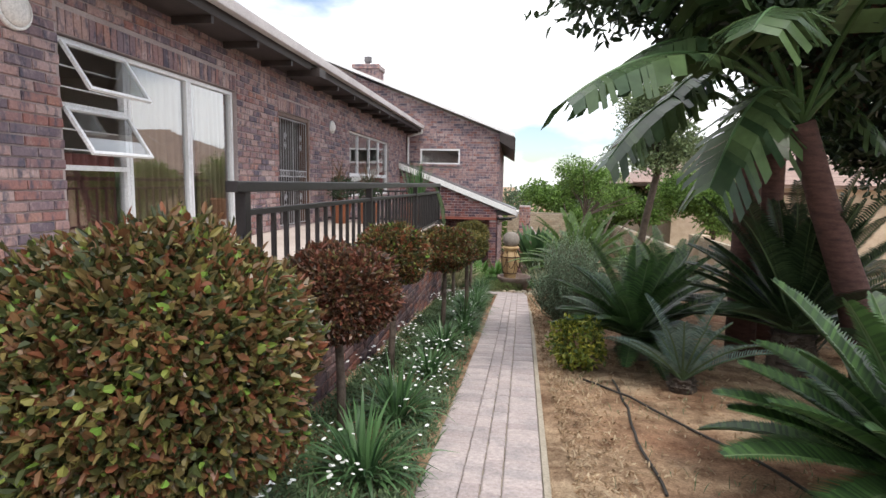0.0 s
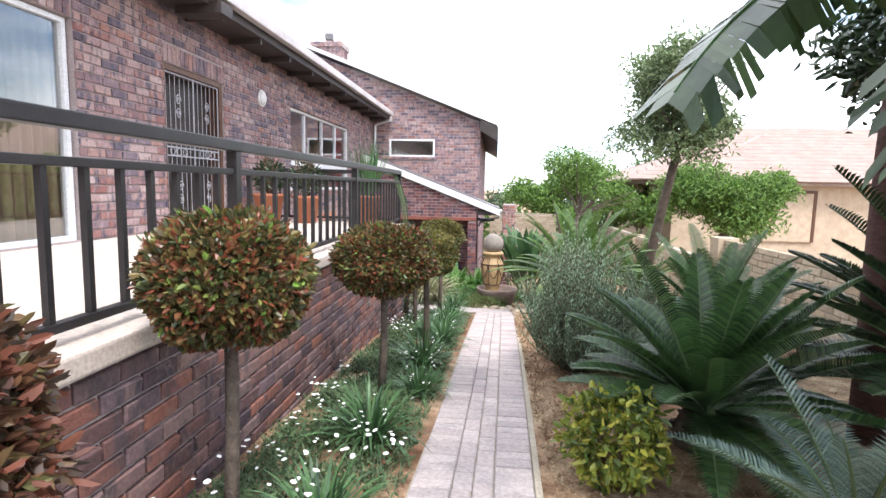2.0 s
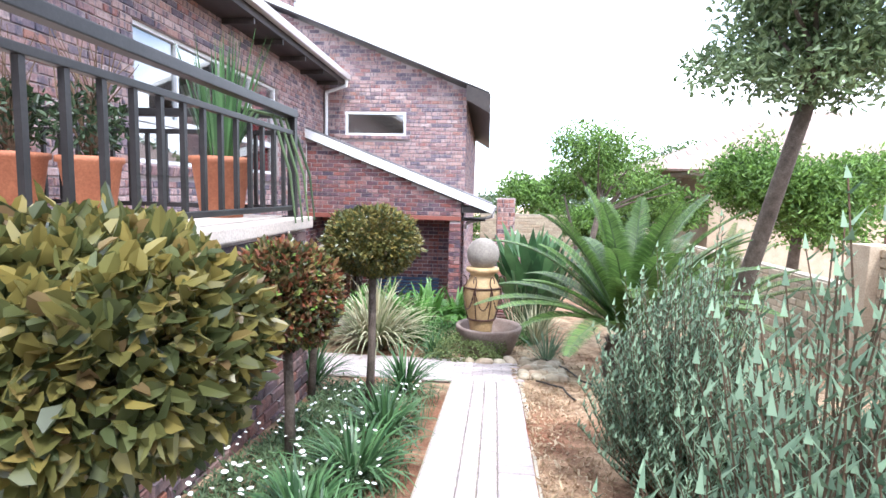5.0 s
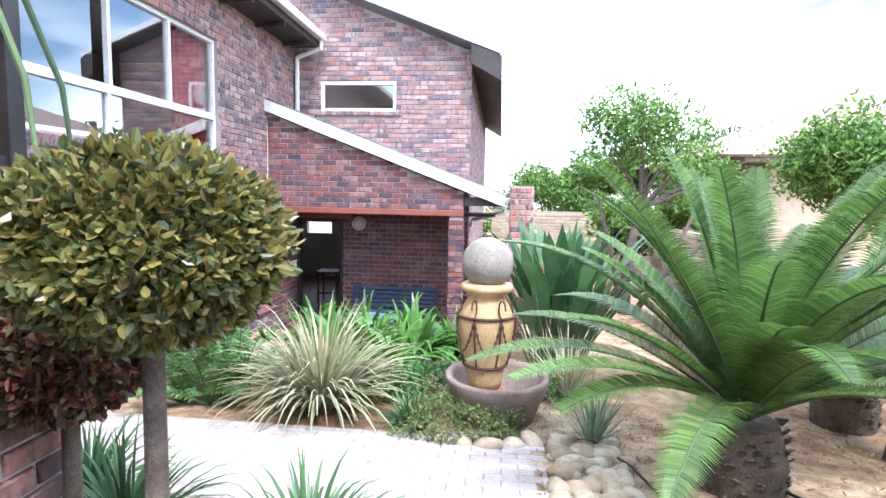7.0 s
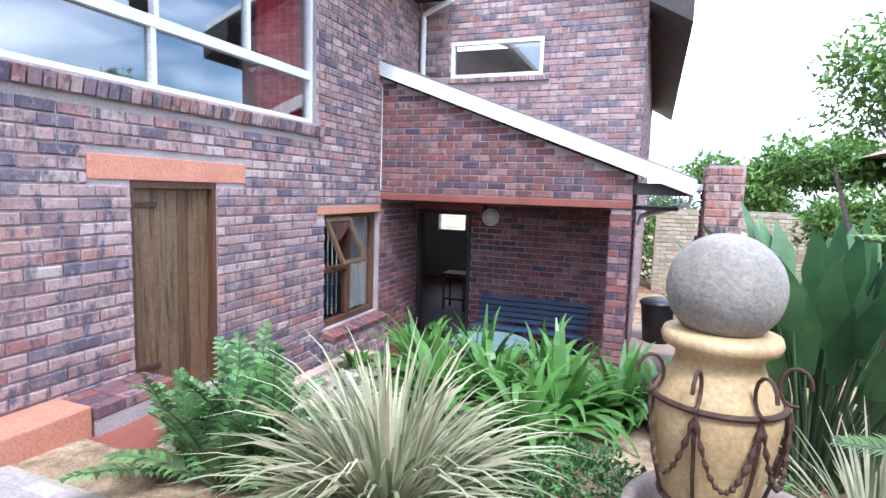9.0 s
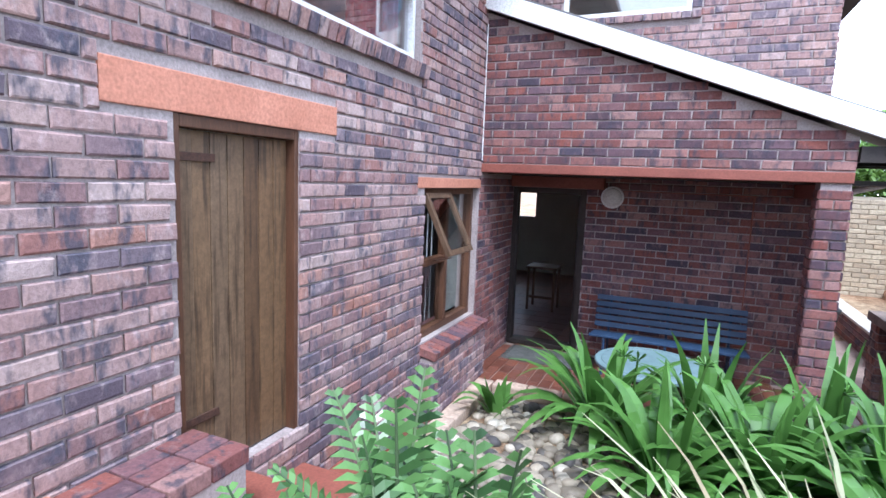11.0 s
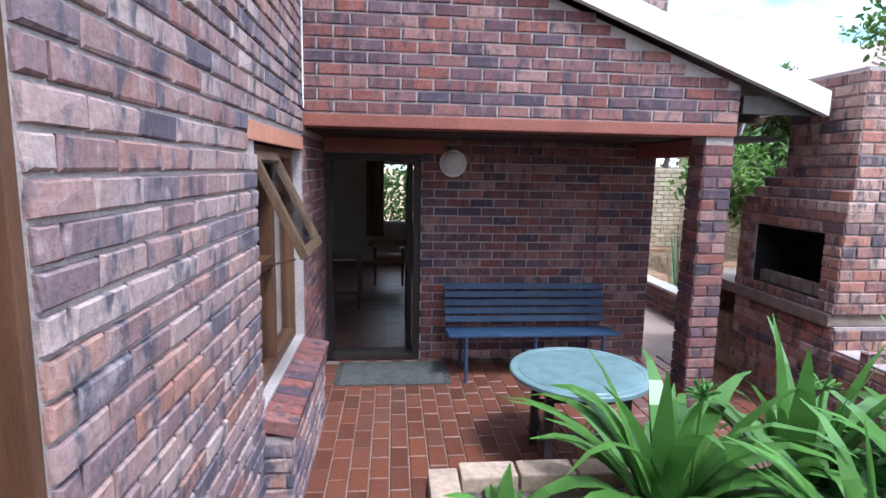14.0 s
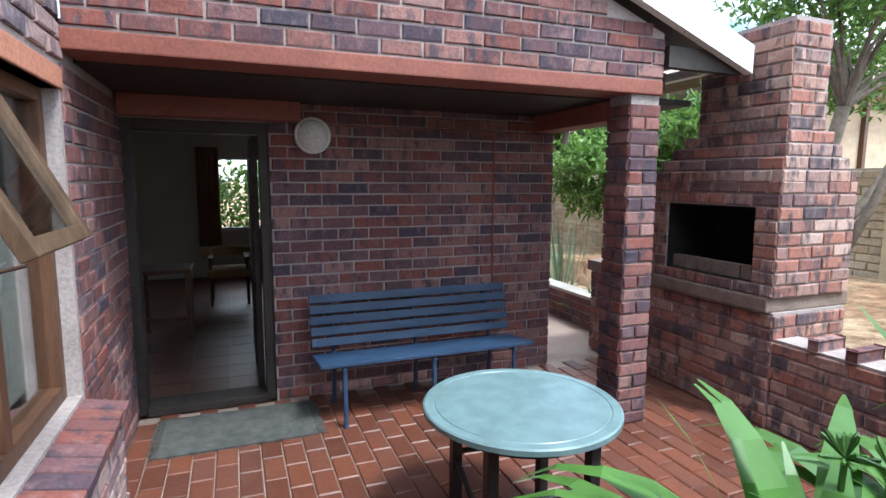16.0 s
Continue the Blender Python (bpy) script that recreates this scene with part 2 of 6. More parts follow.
M["orange"] = plain("orange_flower", (0.55, 0.16, 0.02), (0.7, 0.3, 0.03), 5.0, 0.6)


def leaf_material(name, stops, rough=0.5, through_light=0.25, spec=0.4, joined=True):
    m, nt, b = material(name, rough, 0.0, spec)
    src = nt.nodes.new("ShaderNodeNewGeometry").outputs["Random Per Island"]
    r = ramp(nt, stops)
    nt.links.new(src, r.inputs["Fac"])
    n = noise_node(nt, 5.0, 3)
    nr = ramp(nt, [(0.3, (0.7, 0.7, 0.7)), (0.7, (1.2, 1.2, 1.2))])
    nt.links.new(n.outputs["Fac"], nr.inputs["Fac"])
    col = mix(nt, "MULTIPLY", 1.0, r.outputs["Color"], nr.outputs["Color"])
    nt.links.new(col, b.inputs["Base Color"])
    tr, ms = nt.nodes.new("ShaderNodeBsdfTranslucent"), nt.nodes.new("ShaderNodeMixShader")
    nt.links.new(col, tr.inputs["Color"])
    ms.inputs["Fac"].default_value = through_light
    out = nt.nodes["Material Output"]
    nt.links.new(b.outputs["BSDF"], ms.inputs[1])
    nt.links.new(tr.outputs["BSDF"], ms.inputs[2])
    nt.links.new(ms.outputs["Shader"], out.inputs["Surface"])
    return m


def greens(a, b, c=None):
    return [(0.0, a), (0.6, b), (1.0, c or tuple(min(1, 1.35 * v) for v in b))]


M["leaf_red"] = leaf_material("red_tinged_leaf", LEAFRED, 0.3)
M["leaf_olive"] = leaf_material("olive_bronze_leaf", LEAFOLIVE, 0.3)
M["leaf_darkred"] = leaf_material("dark_red_leaf", LEAFDARKRED, 0.3)
M["leaf_gold"] = leaf_material("gold_tinged_leaf", LEAFGOLD, 0.3)
M["leaf_cycad"] = leaf_material("cycad_leaflet", greens((0.02, 0.045, 0.018), (0.05, 0.10, 0.03)), 0.38)
M["leaf_cycad_light"] = leaf_material("fresh_cycad_leaflet", greens((0.05, 0.10, 0.025), (0.11, 0.19, 0.045)), 0.4, 0.35)
M["leaf_blue"] = leaf_material("blue_grey_cycad_leaflet", greens((0.07, 0.115, 0.10), (0.15, 0.21, 0.175)), 0.6)
M["leaf_lily"] = leaf_material("strap_leaf", greens((0.03, 0.075, 0.03), (0.08, 0.16, 0.06)), 0.4)
M["leaf_clivia"] = leaf_material("broad_strap_leaf", greens((0.035, 0.09, 0.02), (0.10, 0.22, 0.045)), 0.32, 0.3)
M["leaf_grey"] = leaf_material("grey_green_needle", greens((0.075, 0.13, 0.075), (0.18, 0.26, 0.16)), 0.65)
M["leaf_var"] = leaf_material("cream_striped_blade", [(0.0, (0.14, 0.17, 0.07)), (0.4, (0.33, 0.33, 0.20)), (0.75, (0.52, 0.50, 0.33)), (1.0, (0.30, 0.24, 0.14))], 0.5)
M["leaf_fern"] = leaf_material("fern_leaflet", greens((0.03, 0.075, 0.025), (0.13, 0.25, 0.08)), 0.3)
M["leaf_cover"] = leaf_material("ground_cover_leaf", greens((0.05, 0.085, 0.04), (0.105, 0.155, 0.07)), 0.6)
M["leaf_mound"] = leaf_material("mound_leaf", greens((0.08, 0.12, 0.04), (0.18, 0.22, 0.08)), 0.6)
M["leaf_yellow"] = leaf_material("yellow_green_leaf", [(0.0, (0.05, 0.09, 0.02)), (0.45, (0.16, 0.2, 0.03)), (0.8, (0.36, 0.36, 0.05)), (1.0, (0.48, 0.45, 0.09))], 0.4)
M["leaf_tree"] = leaf_material("tree_leaf", greens((0.035, 0.07, 0.022), (0.085, 0.145, 0.045)), 0.45)
M["leaf_airy"] = leaf_material("pale_olive_leaf", greens((0.08, 0.125, 0.055), (0.19, 0.25, 0.12)), 0.4, 0.35)
M["leaf_bright"] = leaf_material("bright_tree_leaf", greens((0.06, 0.12, 0.025), (0.14, 0.24, 0.05)), 0.45, 0.35)
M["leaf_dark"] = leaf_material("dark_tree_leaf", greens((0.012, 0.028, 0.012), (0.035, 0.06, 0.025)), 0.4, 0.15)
M["leaf_strel"] = leaf_material("banana_leaf", greens((0.03, 0.06, 0.028), (0.075, 0.12, 0.05)), 0.26, 0.3)
# Greyed green: distance haze is put into the leaf colour.
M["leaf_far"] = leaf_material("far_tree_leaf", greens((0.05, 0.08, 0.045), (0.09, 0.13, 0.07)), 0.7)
M["leaf_dry"] = leaf_material("dry_litter", [(0.0, (0.22, 0.13, 0.07)), (0.5, (0.36, 0.25, 0.15)), (1.0, (0.5, 0.4, 0.27))], 0.8, 0.1)


def glass_material():
    m, nt, b = material("window_glass", 0.02, 0.0, 0.5)
    gl, tr, ms, lw, pw, ad = (nt.nodes.new(n) for n in ("ShaderNodeBsdfGlossy", "ShaderNodeBsdfTransparent", "ShaderNodeMixShader", "ShaderNodeLayerWeight", "ShaderNodeMath", "ShaderNodeMath"))
    gl.inputs["Roughness"].default_value = 0.01
    tr.inputs["Color"].default_value = (0.9, 0.92, 0.92, 1)
    lw.inputs["Blend"].default_value = 0.5
    pw.operation, ad.operation = "POWER", "MULTIPLY_ADD"
    pw.inputs[1].default_value = 3.0
    ad.inputs[1].default_value, ad.inputs[2].default_value = 0.8, 0.16
    nt.links.new(lw.outputs["Facing"], pw.inputs[0])
    nt.links.new(pw.outputs["Value"], ad.inputs[0])
    nt.links.new(ad.outputs["Value"], ms.inputs["Fac"])
    nt.links.new(tr.outputs["BSDF"], ms.inputs[1])
    nt.links.new(gl.outputs["BSDF"], ms.inputs[2])
    nt.links.new(ms.outputs["Shader"], nt.nodes["Material Output"].inputs["Surface"])
    return m


M["glass"] = glass_material()


def soil_material():
    m, nt, b = material("sandy_soil", 0.95, 0.0, 0.2)
    big, mid, fine = noise_node(nt, 0.55, 4), noise_node(nt, 5.0, 5, 0.7), noise_node(nt, 70.0, 4, 0.75)
    r1 = ramp(nt, [(0.32, (0.24, 0.115, 0.07)), (0.46, (0.35, 0.24, 0.16)), (0.64, (0.46, 0.375, 0.27))])
    nt.links.new(big.outputs["Fac"], r1.inputs["Fac"])
    r2 = ramp(nt, [(0.34, (0.42, 0.34, 0.29)), (0.64, (1.25, 1.22, 1.15))])
    nt.links.new(mid.outputs["Fac"], r2.inputs["Fac"])
    r3 = ramp(nt, [(0.3, (0.55, 0.52, 0.5)), (0.6, (1.12, 1.12, 1.12))])
    nt.links.new(fine.outputs["Fac"], r3.inputs["Fac"])
    c = mix(nt, "MULTIPLY", 1.0, r1.outputs["Color"], r2.outputs["Color"])
    nt.links.new(mix(nt, "MULTIPLY", 1.0, c, r3.outputs["Color"]), b.inputs["Base Color"])
    bump(nt, b, fine.outputs["Fac"], 0.8, 0.02)
    return m


M["soil"] = soil_material()


# ---- mesh helpers ----
class Geo:
    """Collects vertices and faces of one mesh."""

    def __init__(self):
        self.v, self.f = [], []

    def add(self, verts, faces):
        k = len(self.v)
        self.v += [tuple(p) for p in verts]
        self.f += [tuple(i + k for i in q) for q in faces]
        return self

    def box(self, x0, x1, y0, y1, z0, z1, m=None, ch=0.0):
        """A box, its edges chamfered by ch."""
        if ch <= 0:
            vs = [(x, y, z) for x in (x0, x1) for y in (y0, y1) for z in (z0, z1)]
            fs = [(0, 1, 3, 2), (4, 6, 7, 5), (0, 4, 5, 1), (2, 3, 7, 6), (0, 2, 6, 4), (1, 5, 7, 3)]
        else:
            bm = bmesh.new()
            bmesh.ops.create_cube(bm, size=1.0)
            for p in bm.verts:
                p.co = Vector(((x0 + x1) / 2 + p.co.x * (x1 - x0), (y0 + y1) / 2 + p.co.y * (y1 - y0), (z0 + z1) / 2 + p.co.z * (z1 - z0)))
            bmesh.ops.bevel(bm, geom=bm.edges[:], offset=ch, segments=2, affect="EDGES", profile=0.6)
            bm.verts.index_update()
            vs, fs = [tuple(p.co) for p in bm.verts], [tuple(q.index for q in fc.verts) for fc in bm.faces]
            bm.free()
        if m:
            vs = [m @ Vector(p) for p in vs]
        return self.add(vs, fs)

    def tube(self, path, radii, n=8, caps=True):
        path = [Vector(p) for p in path]
        if not hasattr(radii, "__len__"):
            radii = [radii] * len(path)
        rings, side = [], None
        for i, p in enumerate(path):
            d = (path[min(i + 1, len(path) - 1)] - path[max(i - 1, 0)]).normalized()
            if side is None:
                side = d.orthogonal().normalized()
            side = (side - d * side.dot(d)).normalized()
            up = d.cross(side)
            rings.append([p + (side * math.cos(6.28319 * k / n) + up * math.sin(6.28319 * k / n)) * radii[i] for k in range(n)])
        vs = [q for r in rings for q in r]
        fs = [(i * n + k, i * n + (k + 1) % n, (i + 1) * n + (k + 1) % n, (i + 1) * n + k) for i in range(len(path) - 1) for k in range(n)]
        if caps:
            fs += [tuple(range(n))[::-1], tuple((len(path) - 1) * n + k for k in range(n))]
        return self.add(vs, fs)

    def lathe(self, profile, cx, cy, n=32, wob=0.0):
        vs = [(cx + r * math.cos(6.28319 * k / n) * (1 + wob * math.sin(3 * k)), cy + r * math.sin(6.28319 * k / n), z) for r, z in profile for k in range(n)]
        fs = [(i * n + k, i * n + (k + 1) % n, (i + 1) * n + (k + 1) % n, (i + 1) * n + k) for i in range(len(profile) - 1) for k in range(n)]
        fs += [tuple(range(n))[::-1], tuple((len(profile) - 1) * n + k for k in range(n))]
        return self.add(vs, fs)

    def prism(self, poly, axis, a, b):
        """A polygon of (u, z) pulled along axis 'x' or 'y' from a to b."""
        def put(u, z, w):
            return (w, u, z) if axis == "x" else (u, w, z)
        n = len(poly)
        vs = [put(u, z, a) for u, z in poly] + [put(u, z, b) for u, z in poly]
        return self.add(vs, [tuple(range(n))[::-1], tuple(range(n, 2 * n))] + [(i, (i + 1) % n, n + (i + 1) % n, n + i) for i in range(n)])

    def blade(self, base, d, length, width, droop=0.5, seg=4, fold=0.0, tipw=0.08):
        """A strap leaf that leaves base along d and arches down."""
        p, d = Vector(base), Vector(d).normalized()
        side = d.cross(Vector((0, 0, 1)))
        side = side.normalized() if side.length > 1e-3 else Vector((1, 0, 0))
        vs, fs = [], []
        for i in range(seg + 1):
            s = i / seg
            w = width * (0.55 + 0.9 * s if s < 0.5 else 2 * (1 - s) + tipw) * 0.5
            vs += [p - side * w, p + side * w]
            d = (d - Vector((0, 0, droop / seg * (0.4 + 1.2 * s)))).normalized()
            p = p + d * (length / seg)
        fs = [(2 * i, 2 * i + 1, 2 * i + 3, 2 * i + 2) for i in range(seg)]
        return self.add(vs, fs)


def mesh_object(name, geo, mat, parent=None, label="", smooth=False):
    me = bpy.data.meshes.new(name)
    me.from_pydata(geo.v, [], geo.f)
    me.update()
    if smooth:
        me.polygons.foreach_set("use_smooth", [True] * len(me.polygons))
    if mat:
        me.materials.append(M[mat])
    ob = new(name, me)
    if parent:
        ob.parent = parent
        ob.matrix_parent_inverse = Matrix.Translation(-parent.location) if parent.type == "EMPTY" else Matrix.Identity(4)
    if label:
        ob["label"] = label
    if name in ("stem_cluster", "stalk_cluster", "twig_cluster", "foliage", "branches", "limbs", "stem_cluster", "twigs", "crown", "stalks", "branching", "fringe"):
        ob["kind"] = "stuff"
    return ob


part = mesh_object


def thing(name, at, label, category, group="", kind=""):
    e = new(name)
    e.empty_display_size = 0.1
    e.location = at
    return tagged(e, label, category, group, kind)


def setting(name, geo, mat, label, category, smooth=False):
    return tagged(mesh_object(name, geo, mat, None, "", smooth), label, category, "", "structure")


LEAF_STUFF = []


def leaf_cloud(geo, pts, normals, size, width, r=rng, lift=0.5):
    """Small folded leaves at points, turned roughly along the normals."""
    V, F = geo.v, geo.f
    for p, nrm in zip(pts, normals):
        a = Vector((r.uniform(-1, 1), r.uniform(-1, 1), r.uniform(-1, 1)))
        d = (Vector(nrm) * lift + a).normalized()
        s = d.cross(Vector((r.uniform(-1, 1), r.uniform(-1, 1), r.uniform(-1, 1)))).normalized()
        L, W = size * r.uniform(0.5, 1.25), width * r.uniform(0.7, 1.25)
        p = Vector(p)
        up = s.cross(d) * (W * 0.3)
        k = len(V)
        mid = p + d * (L * 0.5)
        far = p + d * (L * 0.78)
        V += [tuple(p), tuple(mid - d * L * 0.15 + s * W * 0.48 + up), tuple(far + s * W * 0.34 + up * 0.7), tuple(p + d * L), tuple(far - s * W * 0.34 + up * 0.7), tuple(mid - d * L * 0.15 - s * W * 0.48 + up), tuple(mid)]
        F += [(k, k + 6, k + 1), (k + 1, k + 6, k + 3, k + 2), (k, k + 5, k + 6), (k + 6, k + 5, k + 4, k + 3)]


def blob_points(c, rx, ry, rz, n, r=nrng, shell=0.75, low=-1.0, lumps=0.12, seed=0):
    d = r.normal(size=(n * 2, 3))
    d /= np.linalg.norm(d, axis=1)[:, None]
    d = d[d[:, 2] > low][:n]
    rad = shell + (1 - shell) * r.random(len(d)) ** 0.5
    lump = np.array([1 + lumps * noise.noise((v[0] * 2.3 + seed, v[1] * 2.3, v[2] * 2.3 + 7)) * 2 for v in d])
    pts = np.array(c) + d * (rad * lump)[:, None] * np.array([rx, ry, rz])
    return pts, d


GY = [(-50, 4.0), (0, 0.03), (2.46, -0.21), (5.2, -0.46), (8.5, -0.72), (10.1, -0.89), (11, -0.99), (12.8, -1.28), (14.0, -1.34), (20.0, -1.6), (30, -2.1), (60, -3.2), (700, -16.0)]


def slope(y):
    return float(np.interp(y, [a for a, _ in GY], [b for _, b in GY]))


TILE_Z, TER_Z = -2.05, 0.49
WX, EDGE = -3.75, -1.33       # house wall plane, terrace edge
PIT_X0, PIT_X1, PIT_Y0, STEP_Y0 = -2.96, 0.25, 15.67, 13.25


def ground_z(x, y):
    if x <= PIT_X0 and x >= -3.9 and y > STEP_Y0:
        return TILE_Z - 0.08
    if y > PIT_Y0 and x < PIT_X1:
        return TILE_Z - 0.08
    if y > 19.2 and x < 2.2:
        return TILE_Z - 0.02
    b = slope(y)
    if -1.2 < x and 0.35 < abs(x + 0.03) and y < 13 and x < 8:
        b += 0.035 * noise.noise((x * 1.3, y * 1.3, 0)) + 0.012
    return b


# ---- ground ----
def lines(a, b, step, extra, far):
    v = set(np.round(np.arange(a, b + 1e-6, step), 4)) | set(extra) | set(far)
    return sorted(v)


gx = lines(-4.2, 8.0, 0.2, [-3.91, -3.89, PIT_X0 - 0.005, PIT_X0 + 0.005, PIT_X1 - 0.005, PIT_X1 + 0.005, -0.42, 0.36, 2.19, 2.21], [-600, -200, -60, -20, 12, 20, 40, 100, 300, 600])
gy = lines(-4.0, 22.0, 0.2, [STEP_Y0 - 0.005, STEP_Y0 + 0.005, PIT_Y0 - 0.005, PIT_Y0 + 0.005, 19.19, 19.21], [-600, -100, -30, -10, 26, 32, 40, 60, 100, 200, 400, 700])
g = Geo()
g.v = [(x, y, ground_z(x, y)) for y in gy for x in gx]
nx = len(gx)
g.f = [(j * nx + i, j * nx + i + 1, (j + 1) * nx + i + 1, (j + 1) * nx + i) for j in range(len(gy) - 1) for i in range(nx - 1)]
setting("ground", g, "soil", "sandy reddish garden soil with dry litter", "ground", True)


# ---- brickwork ----
BRICKS = {}


def brick_mesh(L, H, P, mat, var):
    """One shared brick: front face at +x pushed out by P, arrises rounded. L along y, H along z, centred."""
    key = (round(L, 3), round(H, 3), round(P, 3), mat, var)
    if key not in BRICKS:
        r = random.Random(var * 31 + int(L * 1000))
        vs, fs = brick_shell(L, H, P, r)
        me = bpy.data.meshes.new("brick")
        me.from_pydata(vs, [], fs)
        me.materials.append(M[mat])
        BRICKS[key] = me
    return BRICKS[key]


def brick_shell(L, H, P, r):
    j = lambda s: r.uniform(-s, s)
    a, b, c = L / 2, H / 2, 0.008
    vs = [(-0.004, y * a, z * b) for y, z in ((-1, -1), (1, -1), (1, 1), (-1, 1))]
    vs += [(P * 0.55 + j(0.002), y * (a - 0.001) + j(0.004), z * (b - 0.001) + j(0.003)) for y, z in ((-1, -1), (1, -1), (1, 1), (-1, 1))]
    vs += [(P + j(0.004), y * (a - c) + j(0.004), z * (b - c) + j(0.003)) for y, z in ((-1, -1), (1, -1), (1, 1), (-1, 1))]
    fs = [(k + i, k + (i + 1) % 4, k + 4 + (i + 1) % 4, k + 4 + i) for k in (0, 4) for i in range(4)] + [(8, 9, 10, 11)]
    return vs, fs


def brick_face(owner, origin, u, n, length, height, mat="brick", holes=(), top=None, bl=0.222, bh=0.073, joint=0.012, proud=0.011, pick=None, count=300, soldiers=(), half=False):
    """Stretcher-bond bricks on a face: origin is its lower start, u runs along it, n faces out. holes: (u0, u1, z0, z1) in the face's own measure.
    top: height as a function of u. pick: function (u, z) -> True for bricks made as parts. The others are joined."""
    u, n, o = Vector(u), Vector(n), Vector(origin)
    rot = Matrix((n, u, Vector((0, 0, 1)))).transposed().to_4x4()
    joined, made = Geo(), 0
    rows = int(height / (bh + joint)) + 1
    r = random.Random(int(abs(o.x * 91 + o.y * 57 + length * 13)))
    step = bl + joint
    for i in range(rows):
        z0 = i * (bh + joint) + joint / 2
        z1 = z0 + bh
        if z1 > height + 0.02:
            break
        s = -(step / 2) * (i % 2)
        cuts = [(0.0, length)]
        for h0, h1, a, b in holes:
            if z1 > a + 0.01 and z0 < b - 0.01:
                nc = []
                for c0, c1 in cuts:
                    if h1 <= c0 or h0 >= c1:
                        nc.append((c0, c1))
                    else:
                        if h0 - c0 > 0.03:
                            nc.append((c0, h0))
                        if c1 - h1 > 0.03:
                            nc.append((h1, c1))
                cuts = nc
        k = 0
        while s + k * step < length:
            a0, a1 = s + k * step, s + k * step + bl
            k += 1
            for c0, c1 in cuts:
                b0, b1 = max(a0, c0), min(a1, c1)
                if b1 - b0 < 0.03:
                    continue
                L, mid = b1 - b0, (b0 + b1) / 2
                if top and z1 > top(mid):
                    continue
                zc = (z0 + z1) / 2
                p = proud + r.uniform(-0.002, 0.002)
                if pick and made < count and pick(mid, zc):
                    made += 1
                    ob = new("brick", brick_mesh(L, bh, proud, mat, r.randrange(4)))
                    ob.matrix_world = Matrix.Translation(o + u * mid + Vector((0, 0, zc)) + n * r.uniform(-0.0015, 0.002)) @ rot @ pose(0, 0, 0, r.uniform(-0.5, 0.5), 0, r.uniform(-0.3, 0.3))
                    ob.parent = owner
                    ob.matrix_parent_inverse = owner.matrix_world.inverted() if owner.type != "EMPTY" else Matrix.Translation(-owner.location)
                else:
                    vs, fs = brick_shell(L, bh, p, r)
                    tw = r.uniform(-0.006, 0.006)
                    joined.add([o + u * (mid + y) + Vector((0, 0, zc + z + y * tw)) + n * x for x, y, z in vs], fs)
    if joined.v:
        ob = mesh_object("brickwork", joined, mat + "_joined", owner)
        ob["kind"] = "stuff"


def wall_with_holes(name, axis, plane, thick, a, b, z0, z1, holes, mat, label, top=None):
    """A wall: axis 'x' means that its face lies at x = plane and it runs along y from a to b. The body lies behind the face by thick (signed)."""
    us = sorted({a, b, *[h[0] for h in holes], *[h[1] for h in holes]})
    zs = sorted({z0, z1, *[h[2] for h in holes], *[h[3] for h in holes]})
    g = Geo()
    for i in range(len(us) - 1):
        start = None
        for k in range(len(zs)):
            solid = k < len(zs) - 1 and not any(h[0] - 1e-6 <= us[i] and us[i + 1] <= h[1] + 1e-6 and h[2] - 1e-6 <= zs[k] and zs[k + 1] <= h[3] + 1e-6 for h in holes)
            if solid and start is None:
                start = zs[k]
            if not solid and start is not None:
                lo, hi = start, zs[k]
                if top and hi >= z1 - 1e-6:
                    poly = [(us[i], lo), (us[i + 1], lo), (us[i + 1], top(us[i + 1])), (us[i], top(us[i]))]
                    g.prism(poly, axis, plane, plane + thick)
                elif axis == "x":
                    g.box(min(plane, plane + thick), max(plane, plane + thick), us[i], us[i + 1], lo, hi)
                else:
                    g.box(us[i], us[i + 1], min(plane, plane + thick), max(plane, plane + thick), lo, hi)
                start = None
    return setting(name, g, mat, label, "wall")


# ---- the house wall along the terrace and the lower passage ----
A_Y0, A_Y1, A_TOP = -3.0, 18.9, 3.3
A_HOLES = [(4.16, 7.08, 0.50, 2.47), (8.38, 9.74, 0.50, 2.40), (12.17, 16.15, 0.95, 2.46), (13.87, 14.69, -1.46, 0.28), (16.31, 17.62, -1.39, -0.04)]
wall_a = wall_with_holes("wall_west", "x", WX, -0.24, A_Y0, A_Y1, -2.2, A_TOP, A_HOLES, "mortar", "weathered purple-brown face brick house wall")
LINTELS = [(13.55, 15.03, 0.28, 0.45), (16.16, 17.65, -0.04, 0.05)]
Z0A = -2.05
FACE_HOLES = [(a - A_Y0, b - A_Y0, c - Z0A, d - Z0A) for a, b, c, d in A_HOLES + LINTELS] + [(4.16 - A_Y0, 7.08 - A_Y0, 2.47 - Z0A, 2.67 - Z0A), (8.38 - A_Y0, 9.74 - A_Y0, 2.40 - Z0A, 2.60 - Z0A), (12.1 - A_Y0, 16.2 - A_Y0, 0.80 - Z0A, 0.95 - Z0A)]
BRICK_JOBS = [lambda: brick_face(wall_a, (WX, A_Y0, Z0A), (0, 1, 0), (1, 0, 0), 17.65 - A_Y0, A_TOP - Z0A, "brick", FACE_HOLES, proud=0.016, pick=lambda u, z: 15.9 < u < 19.3 and 0.3 < z < 2.4)]
for a, b, c, d in LINTELS:
    setting("trim", Geo().box(WX - 0.1, WX + 0.012, a, b, c, d, None, 0.006), "plaster", "orange painted plaster lintel over an opening", "lintel")

